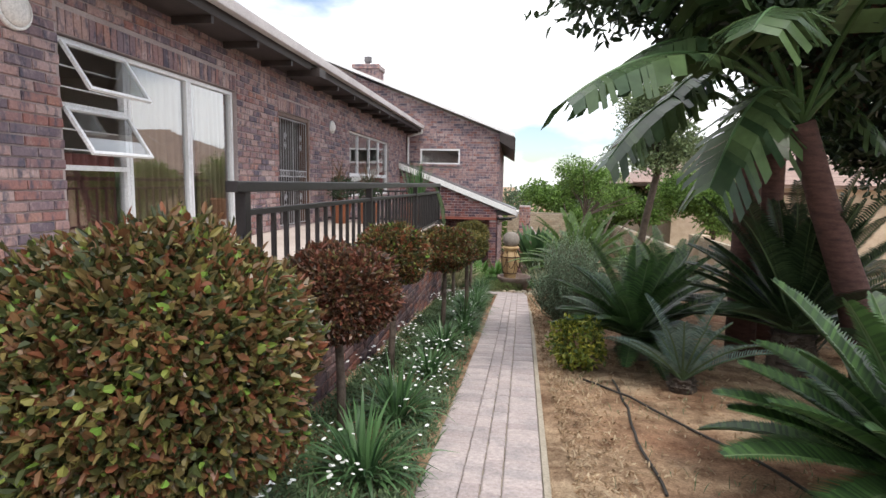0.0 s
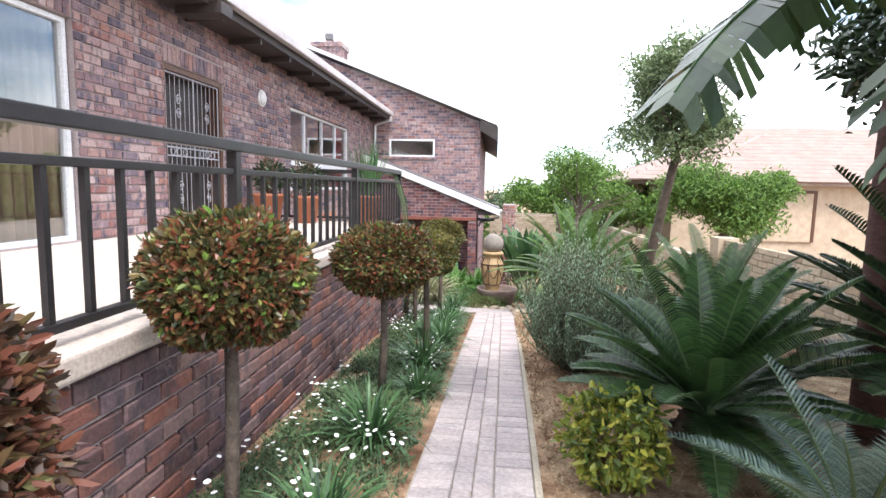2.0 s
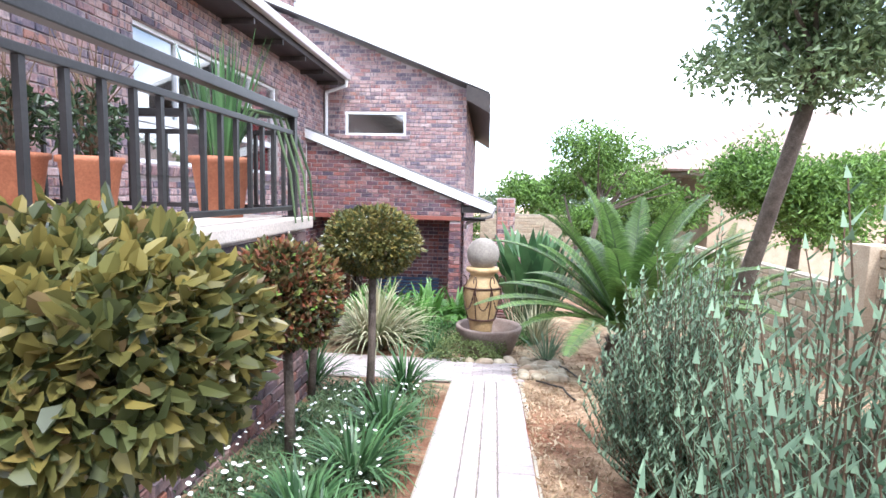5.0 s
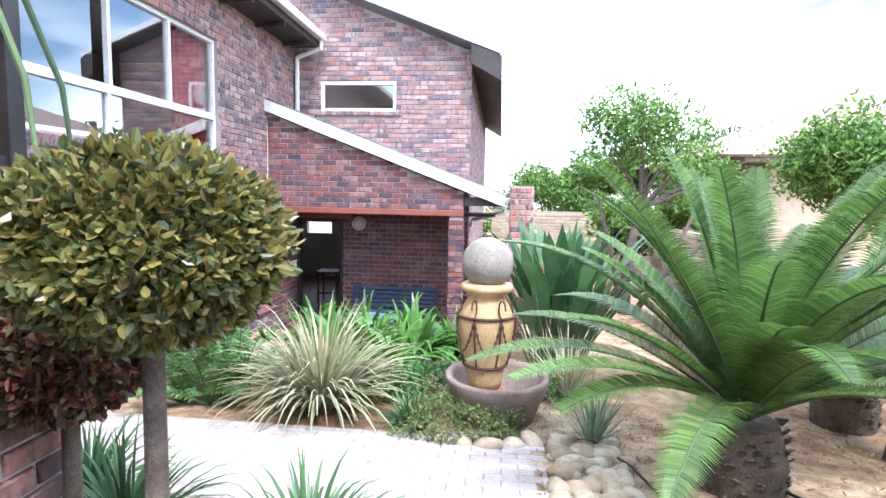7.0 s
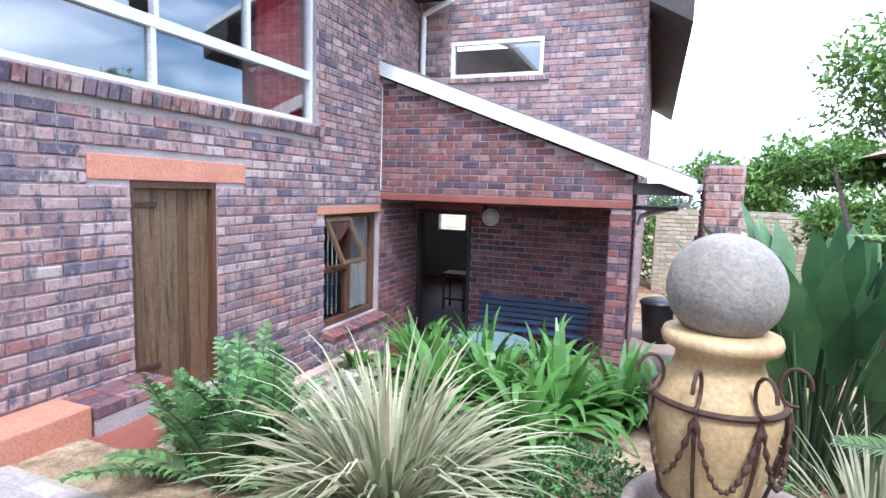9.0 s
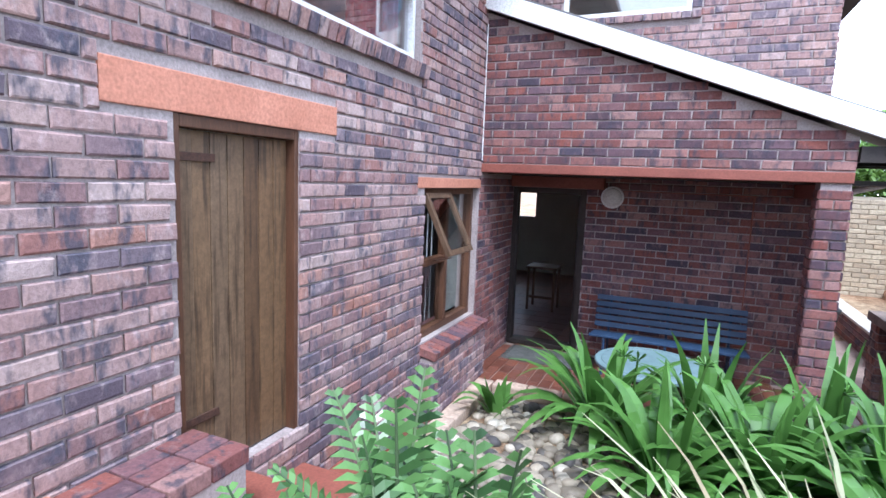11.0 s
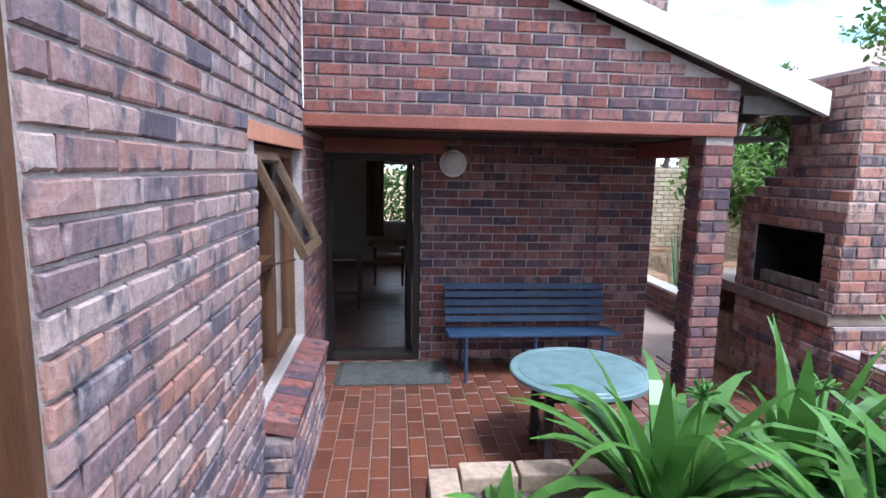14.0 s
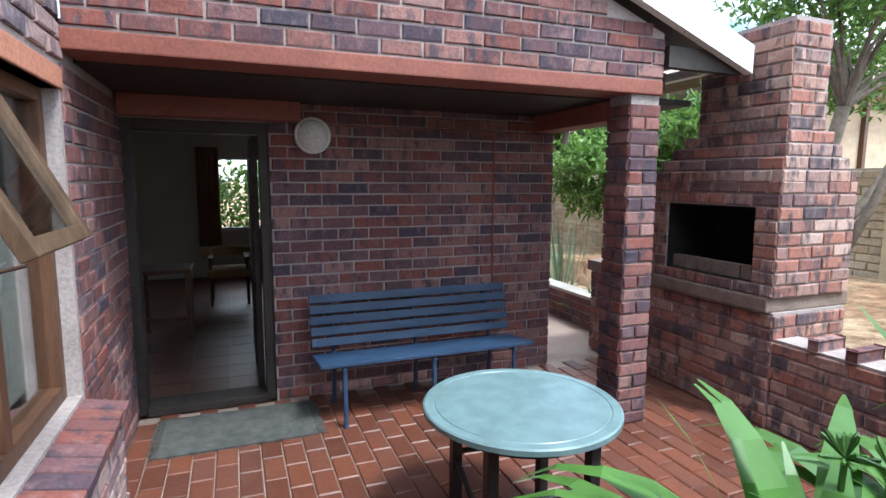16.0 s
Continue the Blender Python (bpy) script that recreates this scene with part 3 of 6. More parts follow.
# soldier courses over the terrace openings
for a, b, c in ((4.16, 7.08, 2.47), (8.38, 9.74, 2.40)):
    sc = Geo()
    y = a + 0.043
    while y < b:
        sc.box(WX - 0.004, WX + 0.012, y - 0.036, y + 0.036, c + 0.008, c + 0.195)
        y += 0.085
    so = mesh_object("soldier_course", sc, "brick_joined", wall_a)
    so["kind"] = "stuff"

# wing front wall and upper wing
B_Y, B_X1 = 18.9, -0.5
B_TOP = lambda x: 3.0 + (B_X1 - x) * 0.386
B_HOLES = [(-3.76, -2.83, -2.2, -0.02), (-3.25, -1.86, 1.95, 2.47)]
wall_b = wall_with_holes("wall_north", "y", B_Y, 0.24, -9.0, B_X1, -2.2, 3.0, B_HOLES, "mortar", "tall face brick gable wall with a small high window", B_TOP)
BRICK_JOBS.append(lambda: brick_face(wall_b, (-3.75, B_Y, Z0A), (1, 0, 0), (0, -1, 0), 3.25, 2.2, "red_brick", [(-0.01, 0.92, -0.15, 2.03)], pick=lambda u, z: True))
BRICK_JOBS.append(lambda: brick_face(wall_b, (-9.0, B_Y, 0.45), (1, 0, 0), (0, -1, 0), 8.5, 6.0, "brick", [(a + 9.0, b + 9.0, c - 0.45, d - 0.45) for a, b, c, d in B_HOLES[1:]] + [(-3.35 + 9, -1.76 + 9, 1.42, 1.50), (0.0, 5.25, 0, 1.1)], top=lambda u: B_TOP(u - 9.0) - 0.45))
wall_c = wall_with_holes("wall_east", "x", B_X1, -0.24, B_Y + 0.24, 27.4, -2.2, 3.0, [], "mortar", "face brick side wall of the wing")
BRICK_JOBS.append(lambda: brick_face(wall_c, (B_X1, B_Y, Z0A), (0, 1, 0), (1, 0, 0), 8.4, 5.05, "brick"))

# porch front
P_Y, P_TOP = 17.65, lambda x: 1.74 - (x + 3.75) * 0.379
wall_p = wall_with_holes("wall_porch", "y", P_Y, 0.23, -3.745, B_X1, 0.22, 0.3, [], "mortar", "face brick gable wall above the porch opening", P_TOP)
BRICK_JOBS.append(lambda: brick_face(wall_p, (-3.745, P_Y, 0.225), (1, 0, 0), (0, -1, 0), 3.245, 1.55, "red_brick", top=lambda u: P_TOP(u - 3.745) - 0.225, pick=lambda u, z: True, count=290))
setting("porch_beam", Geo().box(-3.74, B_X1 - 0.002, P_Y - 0.012, P_Y + 0.25, 0.13, 0.22, None, 0.008), "beam_paint", "red-brown painted concrete beam over the porch opening", "beam")
# return wall beside the low window and the porch soffit
setting("ceiling", Geo().box(-3.75, 0.0, 17.90, 18.89, 0.12, 0.16), "dark_wood", "dark stained timber porch ceiling", "ceiling")
for a, b, c, d in ((-3.735, -2.62, 18.76, 18.885), (-0.72, -0.512, 17.91, 18.885)):
    setting("porch_beam_inner", Geo().box(a, b, c, d, -0.015, 0.118, None, 0.008), "beam_paint", "red-brown painted beam under the porch ceiling", "beam")

pillar = thing("pillar", (-0.615, 17.76, TILE_Z), "square face brick porch pillar on red tiles", "pillar")
part("core", Geo().box(-0.725, -0.508, 17.662, 17.87, TILE_Z, 0.13), "mortar", pillar)


def pillar_bricks():
    for o, u, n, L in (((-0.73, 17.657, TILE_Z), (1, 0, 0), (0, -1, 0), 0.226), ((-0.73, 17.875, TILE_Z), (0, -1, 0), (-1, 0, 0), 0.218), ((-0.504, 17.657, TILE_Z), (0, 1, 0), (1, 0, 0), 0.218)):
        brick_face(pillar, o, u, n, L, 2.17, "red_brick", pick=lambda a, b: True, bl=0.222)


BRICK_JOBS.append(pillar_bricks)


# ---- terrace ----
TY0, TY1 = -3.0, 10.75
setting("terrace", Geo().box(WX, EDGE, TY0, TY1, TER_Z - 0.09, TER_Z, None, 0.012), "terrace", "pale pinkish screed terrace floor with a coping edge", "terrace")
wall_t = setting("retaining_wall", Geo().box(EDGE - 0.24, EDGE - 0.05, TY0, TY1 - 0.05, -1.3, TER_Z - 0.09).box(WX, EDGE - 0.24, TY1 - 0.29, TY1 - 0.06, -1.4, TER_Z - 0.09), "mortar", "dark face brick retaining wall below the terrace", "wall")
BRICK_JOBS.append(lambda: brick_face(wall_t, (EDGE - 0.05, TY0, -1.27), (0, 1, 0), (1, 0, 0), TY1 - TY0 - 0.05, 1.645, "dark_brick", proud=0.02, joint=0.014, pick=lambda u, z: 6.5 < u < 10.6 and z > 0.55))
BRICK_JOBS.append(lambda: brick_face(wall_t, (WX, TY1 - 0.06, -1.27), (1, 0, 0), (0, 1, 0), EDGE - 0.05 - WX, 1.645, "dark_brick"))

# ---- roofs ----
def slab(geo, p0, p1, p2, p3, t):
    """A sloped slab from four upper corners, t thick."""
    q = [Vector(p) for p in (p0, p1, p2, p3)]
    geo.add(q + [p - Vector((0, 0, t)) for p in q], [(0, 1, 2, 3), (7, 6, 5, 4)] + [(i, i + 4, (i + 1) % 4 + 4, (i + 1) % 4) for i in range(4)])
    return geo


ES = 0.36   # roof pitch of the long roof
setting("roof_long", slab(Geo(), (-3.2, -3, 3.24), (-3.2, 18.75, 3.24), (-9, 18.75, 3.24 + 5.8 * ES), (-9, -3, 3.24 + 5.8 * ES), 0.05), "roof", "dark sheet roof over the long wing", "roof")
setting("roof_wing", slab(Geo(), (0.0, 18.62, 2.92), (0.0, 27.8, 2.92), (-9, 27.8, 2.92 + 9 * 0.386), (-9, 18.62, 2.92 + 9 * 0.386), 0.06), "roof", "dark sheet roof over the tall wing", "roof")
setting("roof_porch", slab(Geo(), (0.14, 17.605, 0.50), (0.14, 18.89, 0.50), (-3.74, 18.89, 0.47 + 3.96 * 0.379), (-3.74, 17.605, 0.47 + 3.96 * 0.379), 0.05), "roof", "dark sheet roof over the porch", "roof")
setting("fascia_porch", slab(Geo(), (0.15, 17.54, 0.474), (0.15, 17.6, 0.474), (-3.9, 17.6, 0.44 + 4.14 * 0.376), (-3.9, 17.54, 0.44 + 4.14 * 0.376), 0.18), "white_paint", "white painted barge board of the porch roof", "barge board")
setting("fascia_wing", slab(Geo(), (0.0, 18.56, 2.98), (0.0, 18.615, 2.98), (-9, 18.615, 2.98 + 9 * 0.386), (-9, 18.56, 2.98 + 9 * 0.386), 0.10), "white_paint", "pale barge board of the tall wing roof", "barge board")
setting("fascia_wing_side", Geo().prism([(-0.5, 2.72), (0.03, 2.42), (0.03, 2.84), (-0.5, 3.03)], "y", 18.545, 27.8), "dark_wood", "dark boxed eave of the tall wing", "eave")
setting("eave_boards", Geo().box(-3.74, -3.22, -3, 18.7, 3.02, 3.18), "dark_wood", "dark timber boards under the long eave", "eave")
gut = thing("gutter", (-3.16, 8, 3.1), "pale painted metal gutter along the long eave", "gutter", "", "structure")
part("trough", Geo().box(-3.21, -3.10, -3, 18.75, 3.12, 3.25, None, 0.015), "fascia", gut)
part("downpipe", Geo().tube([(-3.16, 18.62, 3.12), (-3.16, 18.62, 3.0), (-3.66, 18.78, 2.88), (-3.67, 18.8, 2.8), (-3.67, 18.8, 1.9)], 0.04, 10), "white_paint", gut)


# ---- openings of the house wall ----
def rail_bar(name, geo_args, mat, parent):
    return part(name, Geo().box(*geo_args, None, 0.004), mat, parent)


def window_x(name, label, y0, y1, z0, z1, uprights, transoms, panes, depth=0.07, w=0.045, face=WX - 0.05):
    """A white aluminium window in the wall x = WX."""
    e = thing(name, (face, y0, z0), label, "window", "", "structure")
    rail_bar("frame", (face - depth, face, y0, y0 + w, z0, z1), "aluminium", e)
    rail_bar("frame", (face - depth, face, y1 - w, y1, z0, z1), "aluminium", e)
    rail_bar("frame", (face - depth, face, y0 + w, y1 - w, z1 - w, z1), "aluminium", e)
    rail_bar("frame", (face - depth, face + 0.01, y0 + w, y1 - w, z0, z0 + w), "aluminium", e)
    for y, a, b in uprights:
        rail_bar("mullion", (face - depth + 0.005, face - 0.004, y - w / 2, y + w / 2, a, b), "aluminium", e)
    for z, a, b in transoms:
        rail_bar("transom", (face - depth + 0.01, face + 0.004, a, b, z - w / 2, z + w / 2), "aluminium", e)
    for a, b, c, d in panes:
        p = part("pane", Geo().box(face - 0.045, face - 0.039, a, b, c, d), "glass", e)
        p.visible_shadow = False
    return e


def curtain(name, x, y0, y1, z0, z1, mat, label, waves=9, along="y"):
    n, vs = 60, []
    for k in range(n + 1):
        s = k / n
        off = 0.035 * math.sin(s * waves * 6.283) + 0.012 * math.sin(s * waves * 14.1)
        y = y0 + (y1 - y0) * s
        for z, f in ((z1, 0.6), ((z0 + z1) / 2, 1.0), (z0, 1.15)):
            vs.append((x + off * f, y, z) if along == "y" else (y, x + off * f, z))
    g = Geo().add(vs, [(3 * k + j, 3 * k + 3 + j, 3 * k + 4 + j, 3 * k + 1 + j) for k in range(n) for j in (0, 1)])
    ob = mesh_object(name, g, mat, None, "", True)
    sm = ob.modifiers.new("thick", "SOLIDIFY")
    sm.thickness = 0.006
    return tagged(ob, label, "curtain")


# big sliding door and top-hung window beside it
window_x("door_1", "white aluminium sliding glass door with beige curtains behind", 5.02, 7.06, 0.50, 2.46, [(6.04, 0.55, 2.42), (6.09, 0.55, 2.42)], [], [(5.06, 6.02, 0.54, 2.42), (6.1, 7.02, 0.54, 2.42)])
side_win = window_x("window_1", "white aluminium window with two open top-hung sashes", 4.17, 5.015, 0.50, 2.46, [], [(1.90, 4.21, 4.98), (1.37, 4.21, 4.98)], [(4.21, 4.97, 0.54, 1.35)])
for zt, zb in ((2.41, 1.93), (1.87, 1.40)):
    ang = 33
    m = Matrix.Translation((WX - 0.04, 0, zt)) @ Matrix.Rotation(radians(-ang), 4, "Y")
    L = zt - zb
    sash = part("sash", Geo().box(0, 0.03, 4.21, 4.24, -L, 0, m).box(0, 0.03, 4.95, 4.98, -L, 0, m).box(0, 0.03, 4.24, 4.95, -0.03, 0, m).box(0, 0.03, 4.24, 4.95, -L, -L + 0.03, m), "aluminium", side_win)
    p = part("pane", Geo().box(0.012, 0.017, 4.24, 4.95, -L + 0.03, -0.03, m), "glass", side_win)
    p.visible_shadow = False
    for k in (0.35, 0.72):
        part("burglar_bar", Geo().tube([(WX - 0.13, 4.2, zt - L * k), (WX - 0.13, 4.98, zt - L * k)], 0.008, 6), "aluminium", side_win)
curtain("curtain", WX - 0.18, 5.05, 6.2, 0.52, 2.45, "curtain", "beige full-length curtain behind the sliding door", 9)
curtain("curtain", WX - 0.18, 6.35, 7.05, 0.52, 2.45, "curtain", "beige full-length curtain behind the sliding door", 6)
curtain("curtain", WX - 0.18, 4.2, 4.95, 0.52, 1.5, "dull_red", "dull red cloth behind the low side pane", 5)

# door with a white wrought gate
gate = thing("door_2", (WX, 8.38, 0.5), "dark doorway behind a white wrought iron security gate", "door", "", "structure")
for a, b, c, d in ((8.38, 8.45, 0.5, 2.4), (9.67, 9.74, 0.5, 2.4), (8.45, 9.67, 2.33, 2.4)):
    part("door_frame", Geo().box(WX - 0.2, WX - 0.02, a, b, c, d, None, 0.005), "frame_wood", gate)
part("door_leaf", Geo().box(WX - 0.225, WX - 0.185, 8.45, 9.67, 0.5, 2.33, None, 0.004).box(WX - 0.18, WX - 0.165, 8.55, 9.0, 0.65, 1.3, None, 0.006).box(WX - 0.18, WX - 0.165, 9.12, 9.57, 0.65, 1.3, None, 0.006).box(WX - 0.18, WX - 0.165, 8.55, 9.57, 1.42, 2.2, None, 0.006), "dark_wood", gate)
gx0 = WX - 0.04
grille = part("gate_frame", Geo().tube([(gx0, 8.47, 0.53), (gx0, 8.47, 2.31)], 0.009, 6).tube([(gx0, 9.65, 0.53), (gx0, 9.65, 2.31)], 0.009, 6).tube([(gx0, 8.47, 2.31), (gx0, 9.65, 2.31)], 0.009, 6).tube([(gx0, 8.47, 0.55), (gx0, 9.65, 0.55)], 0.009, 6).tube([(gx0, 8.47, 1.36), (gx0, 9.65, 1.36)], 0.009, 6).tube([(gx0, 8.47, 1.46), (gx0, 9.65, 1.46)], 0.009, 6).tube([(gx0, 9.06, 0.55), (gx0, 9.06, 2.31)], 0.009, 6), "gate_paint", gate)
for k in range(1, 12):
    y = 8.47 + 1.18 * k / 12
    if k != 6:
        part("gate_bar", Geo().tube([(gx0, y, 0.56), (gx0, y, 2.3)], 0.004, 5), "gate_paint", gate)
for yc in (8.72, 9.36):
    for zc, s in ((2.02, 1), (1.86, -1), (1.0, 1), (0.84, -1)):
        sp = [(gx0 + 0.01, yc + s * 0.05 * (1 - t / 30) * math.cos(t * 0.42), zc + 0.07 * (1 - t / 30) * math.sin(t * 0.42)) for t in range(26)]
        part("scroll", Geo().tube(sp, 0.006, 5), "gate_paint", gate)
    for k in range(3):
        sp = [(gx0, yc - 0.13 + k * 0.13 + 0.045 * math.cos(t * 0.5236), 1.41 + 0.045 * math.sin(t * 0.5236)) for t in range(13)]
        part("ring", Geo().tube(sp, 0.006, 5), "gate_paint", gate)

# large window with red curtain
window_x("window_2", "large white aluminium window, one sliding sash open", 12.17, 16.15, 0.95, 2.46, [(13.1, 1.45, 2.42), (14.18, 1.45, 2.42), (15.17, 1.45, 2.42), (14.15, 0.99, 1.42)], [(1.43, 12.21, 16.11), (1.47, 12.21, 16.11)],
         [(12.21, 13.08, 1.49, 2.42), (13.12, 13.98, 1.49, 2.42), (14.22, 15.15, 1.49, 2.42), (15.2, 16.11, 1.49, 2.42), (12.21, 14.13, 0.99, 1.41), (14.17, 16.11, 0.99, 1.41)])
curtain("curtain", WX - 0.19, 15.4, 16.1, 0.97, 2.45, "red_curtain", "bright red gathered curtain at the window's end", 5)
sill = thing("window_sill_brick", (WX, 12.1, 0.8), "row of sloping brick-on-edge sill bricks", "sill", "", "structure")
y = 12.1
k = 0
while y < 16.2:
    m = Matrix.Translation((WX - 0.02, y + 0.037, 0.94)) @ Matrix.Rotation(radians(14 + rng.uniform(-2, 2)), 4, "Y")
    part("brick", Geo().box(-0.04, 0.10 + rng.uniform(-0.006, 0.006), -0.036, 0.036, -0.105, 0.0, m, 0.006), "brick", sill)
    y += 0.084

# plank door to the store
wd = thing("door_3", (WX - 0.07, 13.87, -1.46), "weathered brown plank door with strap hinges", "door", "", "structure")
for a, b, c, d in ((13.87, 13.905, -1.46, 0.28), (14.655, 14.69, -1.46, 0.28), (13.905, 14.655, 0.225, 0.28)):
    part("door_frame", Geo().box(WX - 0.12, WX - 0.006, a, b, c, d, None, 0.004), "frame_wood", wd)
M["plank"] = by_piece("weathered_plank", [(0.0, (0.11, 0.062, 0.032)), (0.5, (0.17, 0.10, 0.05)), (1.0, (0.14, 0.095, 0.06))], False, 0.5, 30.0, 0.3, (0.05, 0.03, 0.018), 0.85, 0.4, 3.0, (2, 9, 0.7))
pw = 0.75 / 7
for k in range(7):
    y = 13.905 + k * pw
    part("plank", Geo().box(WX - 0.1, WX - 0.062 + rng.uniform(-0.004, 0.004), y + 0.002, y + pw - 0.002, -1.45, 0.22, None, 0.005), "plank", wd)
for z in (0.1, -1.15):
    part("strap_hinge", Geo().box(WX - 0.062, WX - 0.05, 13.9, 14.14, z - 0.02, z + 0.02, None, 0.004), "rust", wd)

# low wooden window with an open sash
lw = thing("window_3", (WX - 0.1, 16.31, -1.39), "dark wooden window with an open top-hung sash and white bars", "window", "", "structure")
for a, b, c, d in ((16.31, 16.37, -1.39, -0.04), (17.56, 17.62, -1.39, -0.04), (16.37, 17.56, -0.1, -0.04), (16.37, 17.56, -1.39, -1.32), (16.93, 16.99, -1.32, -0.1), (16.37, 16.93, -0.74, -0.68)):
    part("window_frame", Geo().box(WX - 0.14, WX - 0.06, a, b, c, d, None, 0.005), "frame_wood", lw)
m = Matrix.Translation((WX - 0.06, 0, -0.1)) @ Matrix.Rotation(radians(-26), 4, "Y")
part("sash", Geo().box(0, 0.045, 16.38, 16.43, -0.58, 0, m, 0.005).box(0, 0.045, 16.87, 16.92, -0.58, 0, m, 0.005).box(0, 0.045, 16.43, 16.87, -0.05, 0, m, 0.005).box(0, 0.045, 16.43, 16.87, -0.58, -0.53, m, 0.005), "casement_wood", lw)
p = part("pane", Geo().box(0.02, 0.025, 16.43, 16.87, -0.53, -0.05, m), "glass", lw)
p.visible_shadow = False
p = part("pane", Geo().box(WX - 0.11, WX - 0.105, 16.37, 16.93, -1.32, -0.74), "glass", lw)
p.visible_shadow = False
p = part("pane", Geo().box(WX - 0.11, WX - 0.105, 16.99, 17.56, -1.32, -0.1), "glass", lw)
p.visible_shadow = False
for k in range(5):
    part("burglar_bar", Geo().tube([(WX - 0.17, 16.45 + k * 0.1, -1.3), (WX - 0.17, 16.45 + k * 0.1, -0.1)], 0.006, 5), "aluminium", lw)
part("peg_stay", Geo().tube([(WX - 0.05, 16.66, -0.7), (WX + 0.12, 16.66, -0.66)], 0.006, 5), "rust", lw)
part("blind", Geo().box(WX - 0.2, WX - 0.19, 17.22, 17.58, -1.32, -0.1), "white_wall", lw, "pale cloth blind")
ls = thing("window_sill_brick", (WX, 16.3, -1.5), "sloping brick sill below the low window", "sill", "", "structure")
y = 16.28
while y < 17.62:
    m = Matrix.Translation((WX - 0.05, y + 0.055, -1.395)) @ Matrix.Rotation(radians(11), 4, "Y")
    part("brick", Geo().box(-0.08, 0.235 + rng.uniform(-0.004, 0.004), -0.051, 0.051, -0.075, 0.0, m, 0.007), "red_brick", ls)
    y += 0.112
part("core", Geo().box(WX, WX + 0.14, 16.3, 17.62, TILE_Z, -1.51), "mortar", ls)
BRICK_JOBS.append(lambda: brick_face(ls, (WX + 0.14, 16.3, TILE_Z), (0, 1, 0), (1, 0, 0), 1.32, 0.54, "brick", pick=lambda u, z: True))
BRICK_JOBS.append(lambda: brick_face(ls, (WX, 16.3, TILE_Z), (1, 0, 0), (0, -1, 0), 0.15, 0.54, "brick", pick=lambda u, z: True))
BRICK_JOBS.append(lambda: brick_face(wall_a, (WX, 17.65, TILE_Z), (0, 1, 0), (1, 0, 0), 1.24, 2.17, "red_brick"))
BRICK_JOBS.append(lambda: brick_face(wall_a, (WX, 17.65, 1.4), (0, 1, 0), (1, 0, 0), 1.24, 1.8, "brick"))

# small high window in the gable
hw = thing("window_4", (-3.25, B_Y, 1.95), "small wide white-framed window with a drawn blind", "window", "", "structure")
for a, b, c, d in ((-3.25, -3.2, 1.95, 2.47), (-1.91, -1.86, 1.95, 2.47), (-3.2, -1.91, 2.42, 2.47), (-3.2, -1.91, 1.95, 2.0)):
    part("window_frame", Geo().box(a, b, B_Y - 0.01, B_Y + 0.06, c, d, None, 0.004), "aluminium", hw)
p = part("pane", Geo().box(-3.2, -1.91, B_Y + 0.03, B_Y + 0.036, 2.0, 2.42), "glass", hw)
p.visible_shadow = False
for k in range(16):
    part("brick", Geo().box(-3.35 + k * 0.1, -3.35 + k * 0.1 + 0.09, B_Y - 0.05, B_Y + 0.02, 1.872, 1.945, None, 0.006), "brick", hw)

# rooms behind the walls
setting("room_shell_upper", Geo().box(-7.1, -7.0, -3, 18.6, 0.3, 3.2).box(-7, WX - 0.26, -3, 18.6, 0.40, 0.47).box(-7, WX - 0.26, -3, 18.6, 2.75, 2.85).box(-7, WX - 0.26, 11.3, 11.4, 0.48, 2.74).box(-7, WX - 0.26, 18.6, 18.7, -2.2, 2.74).box(-7, WX - 0.26, 7.5, 7.6, 0.48, 2.74), "white_wall", "plain pale rooms behind the terrace windows", "wall")
setting("room_shell_lower", Geo().box(-7.1, -7.0, 15.0, 18.6, -2.2, 0.29).box(-7, WX - 0.26, 15.0, 15.1, -2.1, 0.29).box(-7, WX - 0.26, 15.0, 18.6, -2.2, TILE_Z), "white_wall", "plain pale room behind the low window", "wall")
setting("room_shell_gable", Geo().box(-6, -0.76, 21.0, 21.1, 0.5, 2.9).box(-6, -0.76, 19.15, 21.0, 0.40, 0.45), "white_wall", "plain upper room behind the gable window", "wall")
FY = 24.5
setting("room_floor", Geo().box(-6.0, -0.75, B_Y + 0.1, FY, TILE_Z - 0.1, TILE_Z + 0.02), "room_tile", "dark glazed tile floor of the room", "floor")
rt = Geo()
for i in range(17):
    for j in range(18):
        rt.box(-5.9 + i * 0.305, -5.9 + i * 0.305 + 0.297, 19.15 + j * 0.305, 19.15 + j * 0.305 + 0.297, TILE_Z + 0.02, TILE_Z + 0.026)
ob = tagged(mesh_object("room_tiles", rt, "tile_joined"), "glossy brown floor tiles indoors", "floor tiles", "", "stuff")
# The second hole is out of sight, added to brighten the room.
wall_with_holes("wall_room_far", "y", FY, 0.2, -6.0, -0.75, -2.1, 0.4, [(-3.35, -2.1, -1.25, -0.05), (-5.6, -4.85, -0.75, -0.05)], "white_wall", "white far wall of the room with a window and an added light opening")
setting("wall_room_side", Geo().box(-6.1, -6.0, 19.14, FY, -2.1, 0.4), "white_wall", "white side wall of the room", "wall")
setting("ceiling_room", Geo().box(-6.0, -0.75, 19.14, FY, 0.3, 0.38), "white_wall", "white room ceiling", "ceiling")
curtain("curtain", FY - 0.1, -3.62, -3.28, -1.5, 0.1, "curtain", "beige curtain beside the far window", 4, "x")
rw = thing("window_5", (-3.35, FY, -1.25), "white-framed far window of the room", "window", "", "structure")
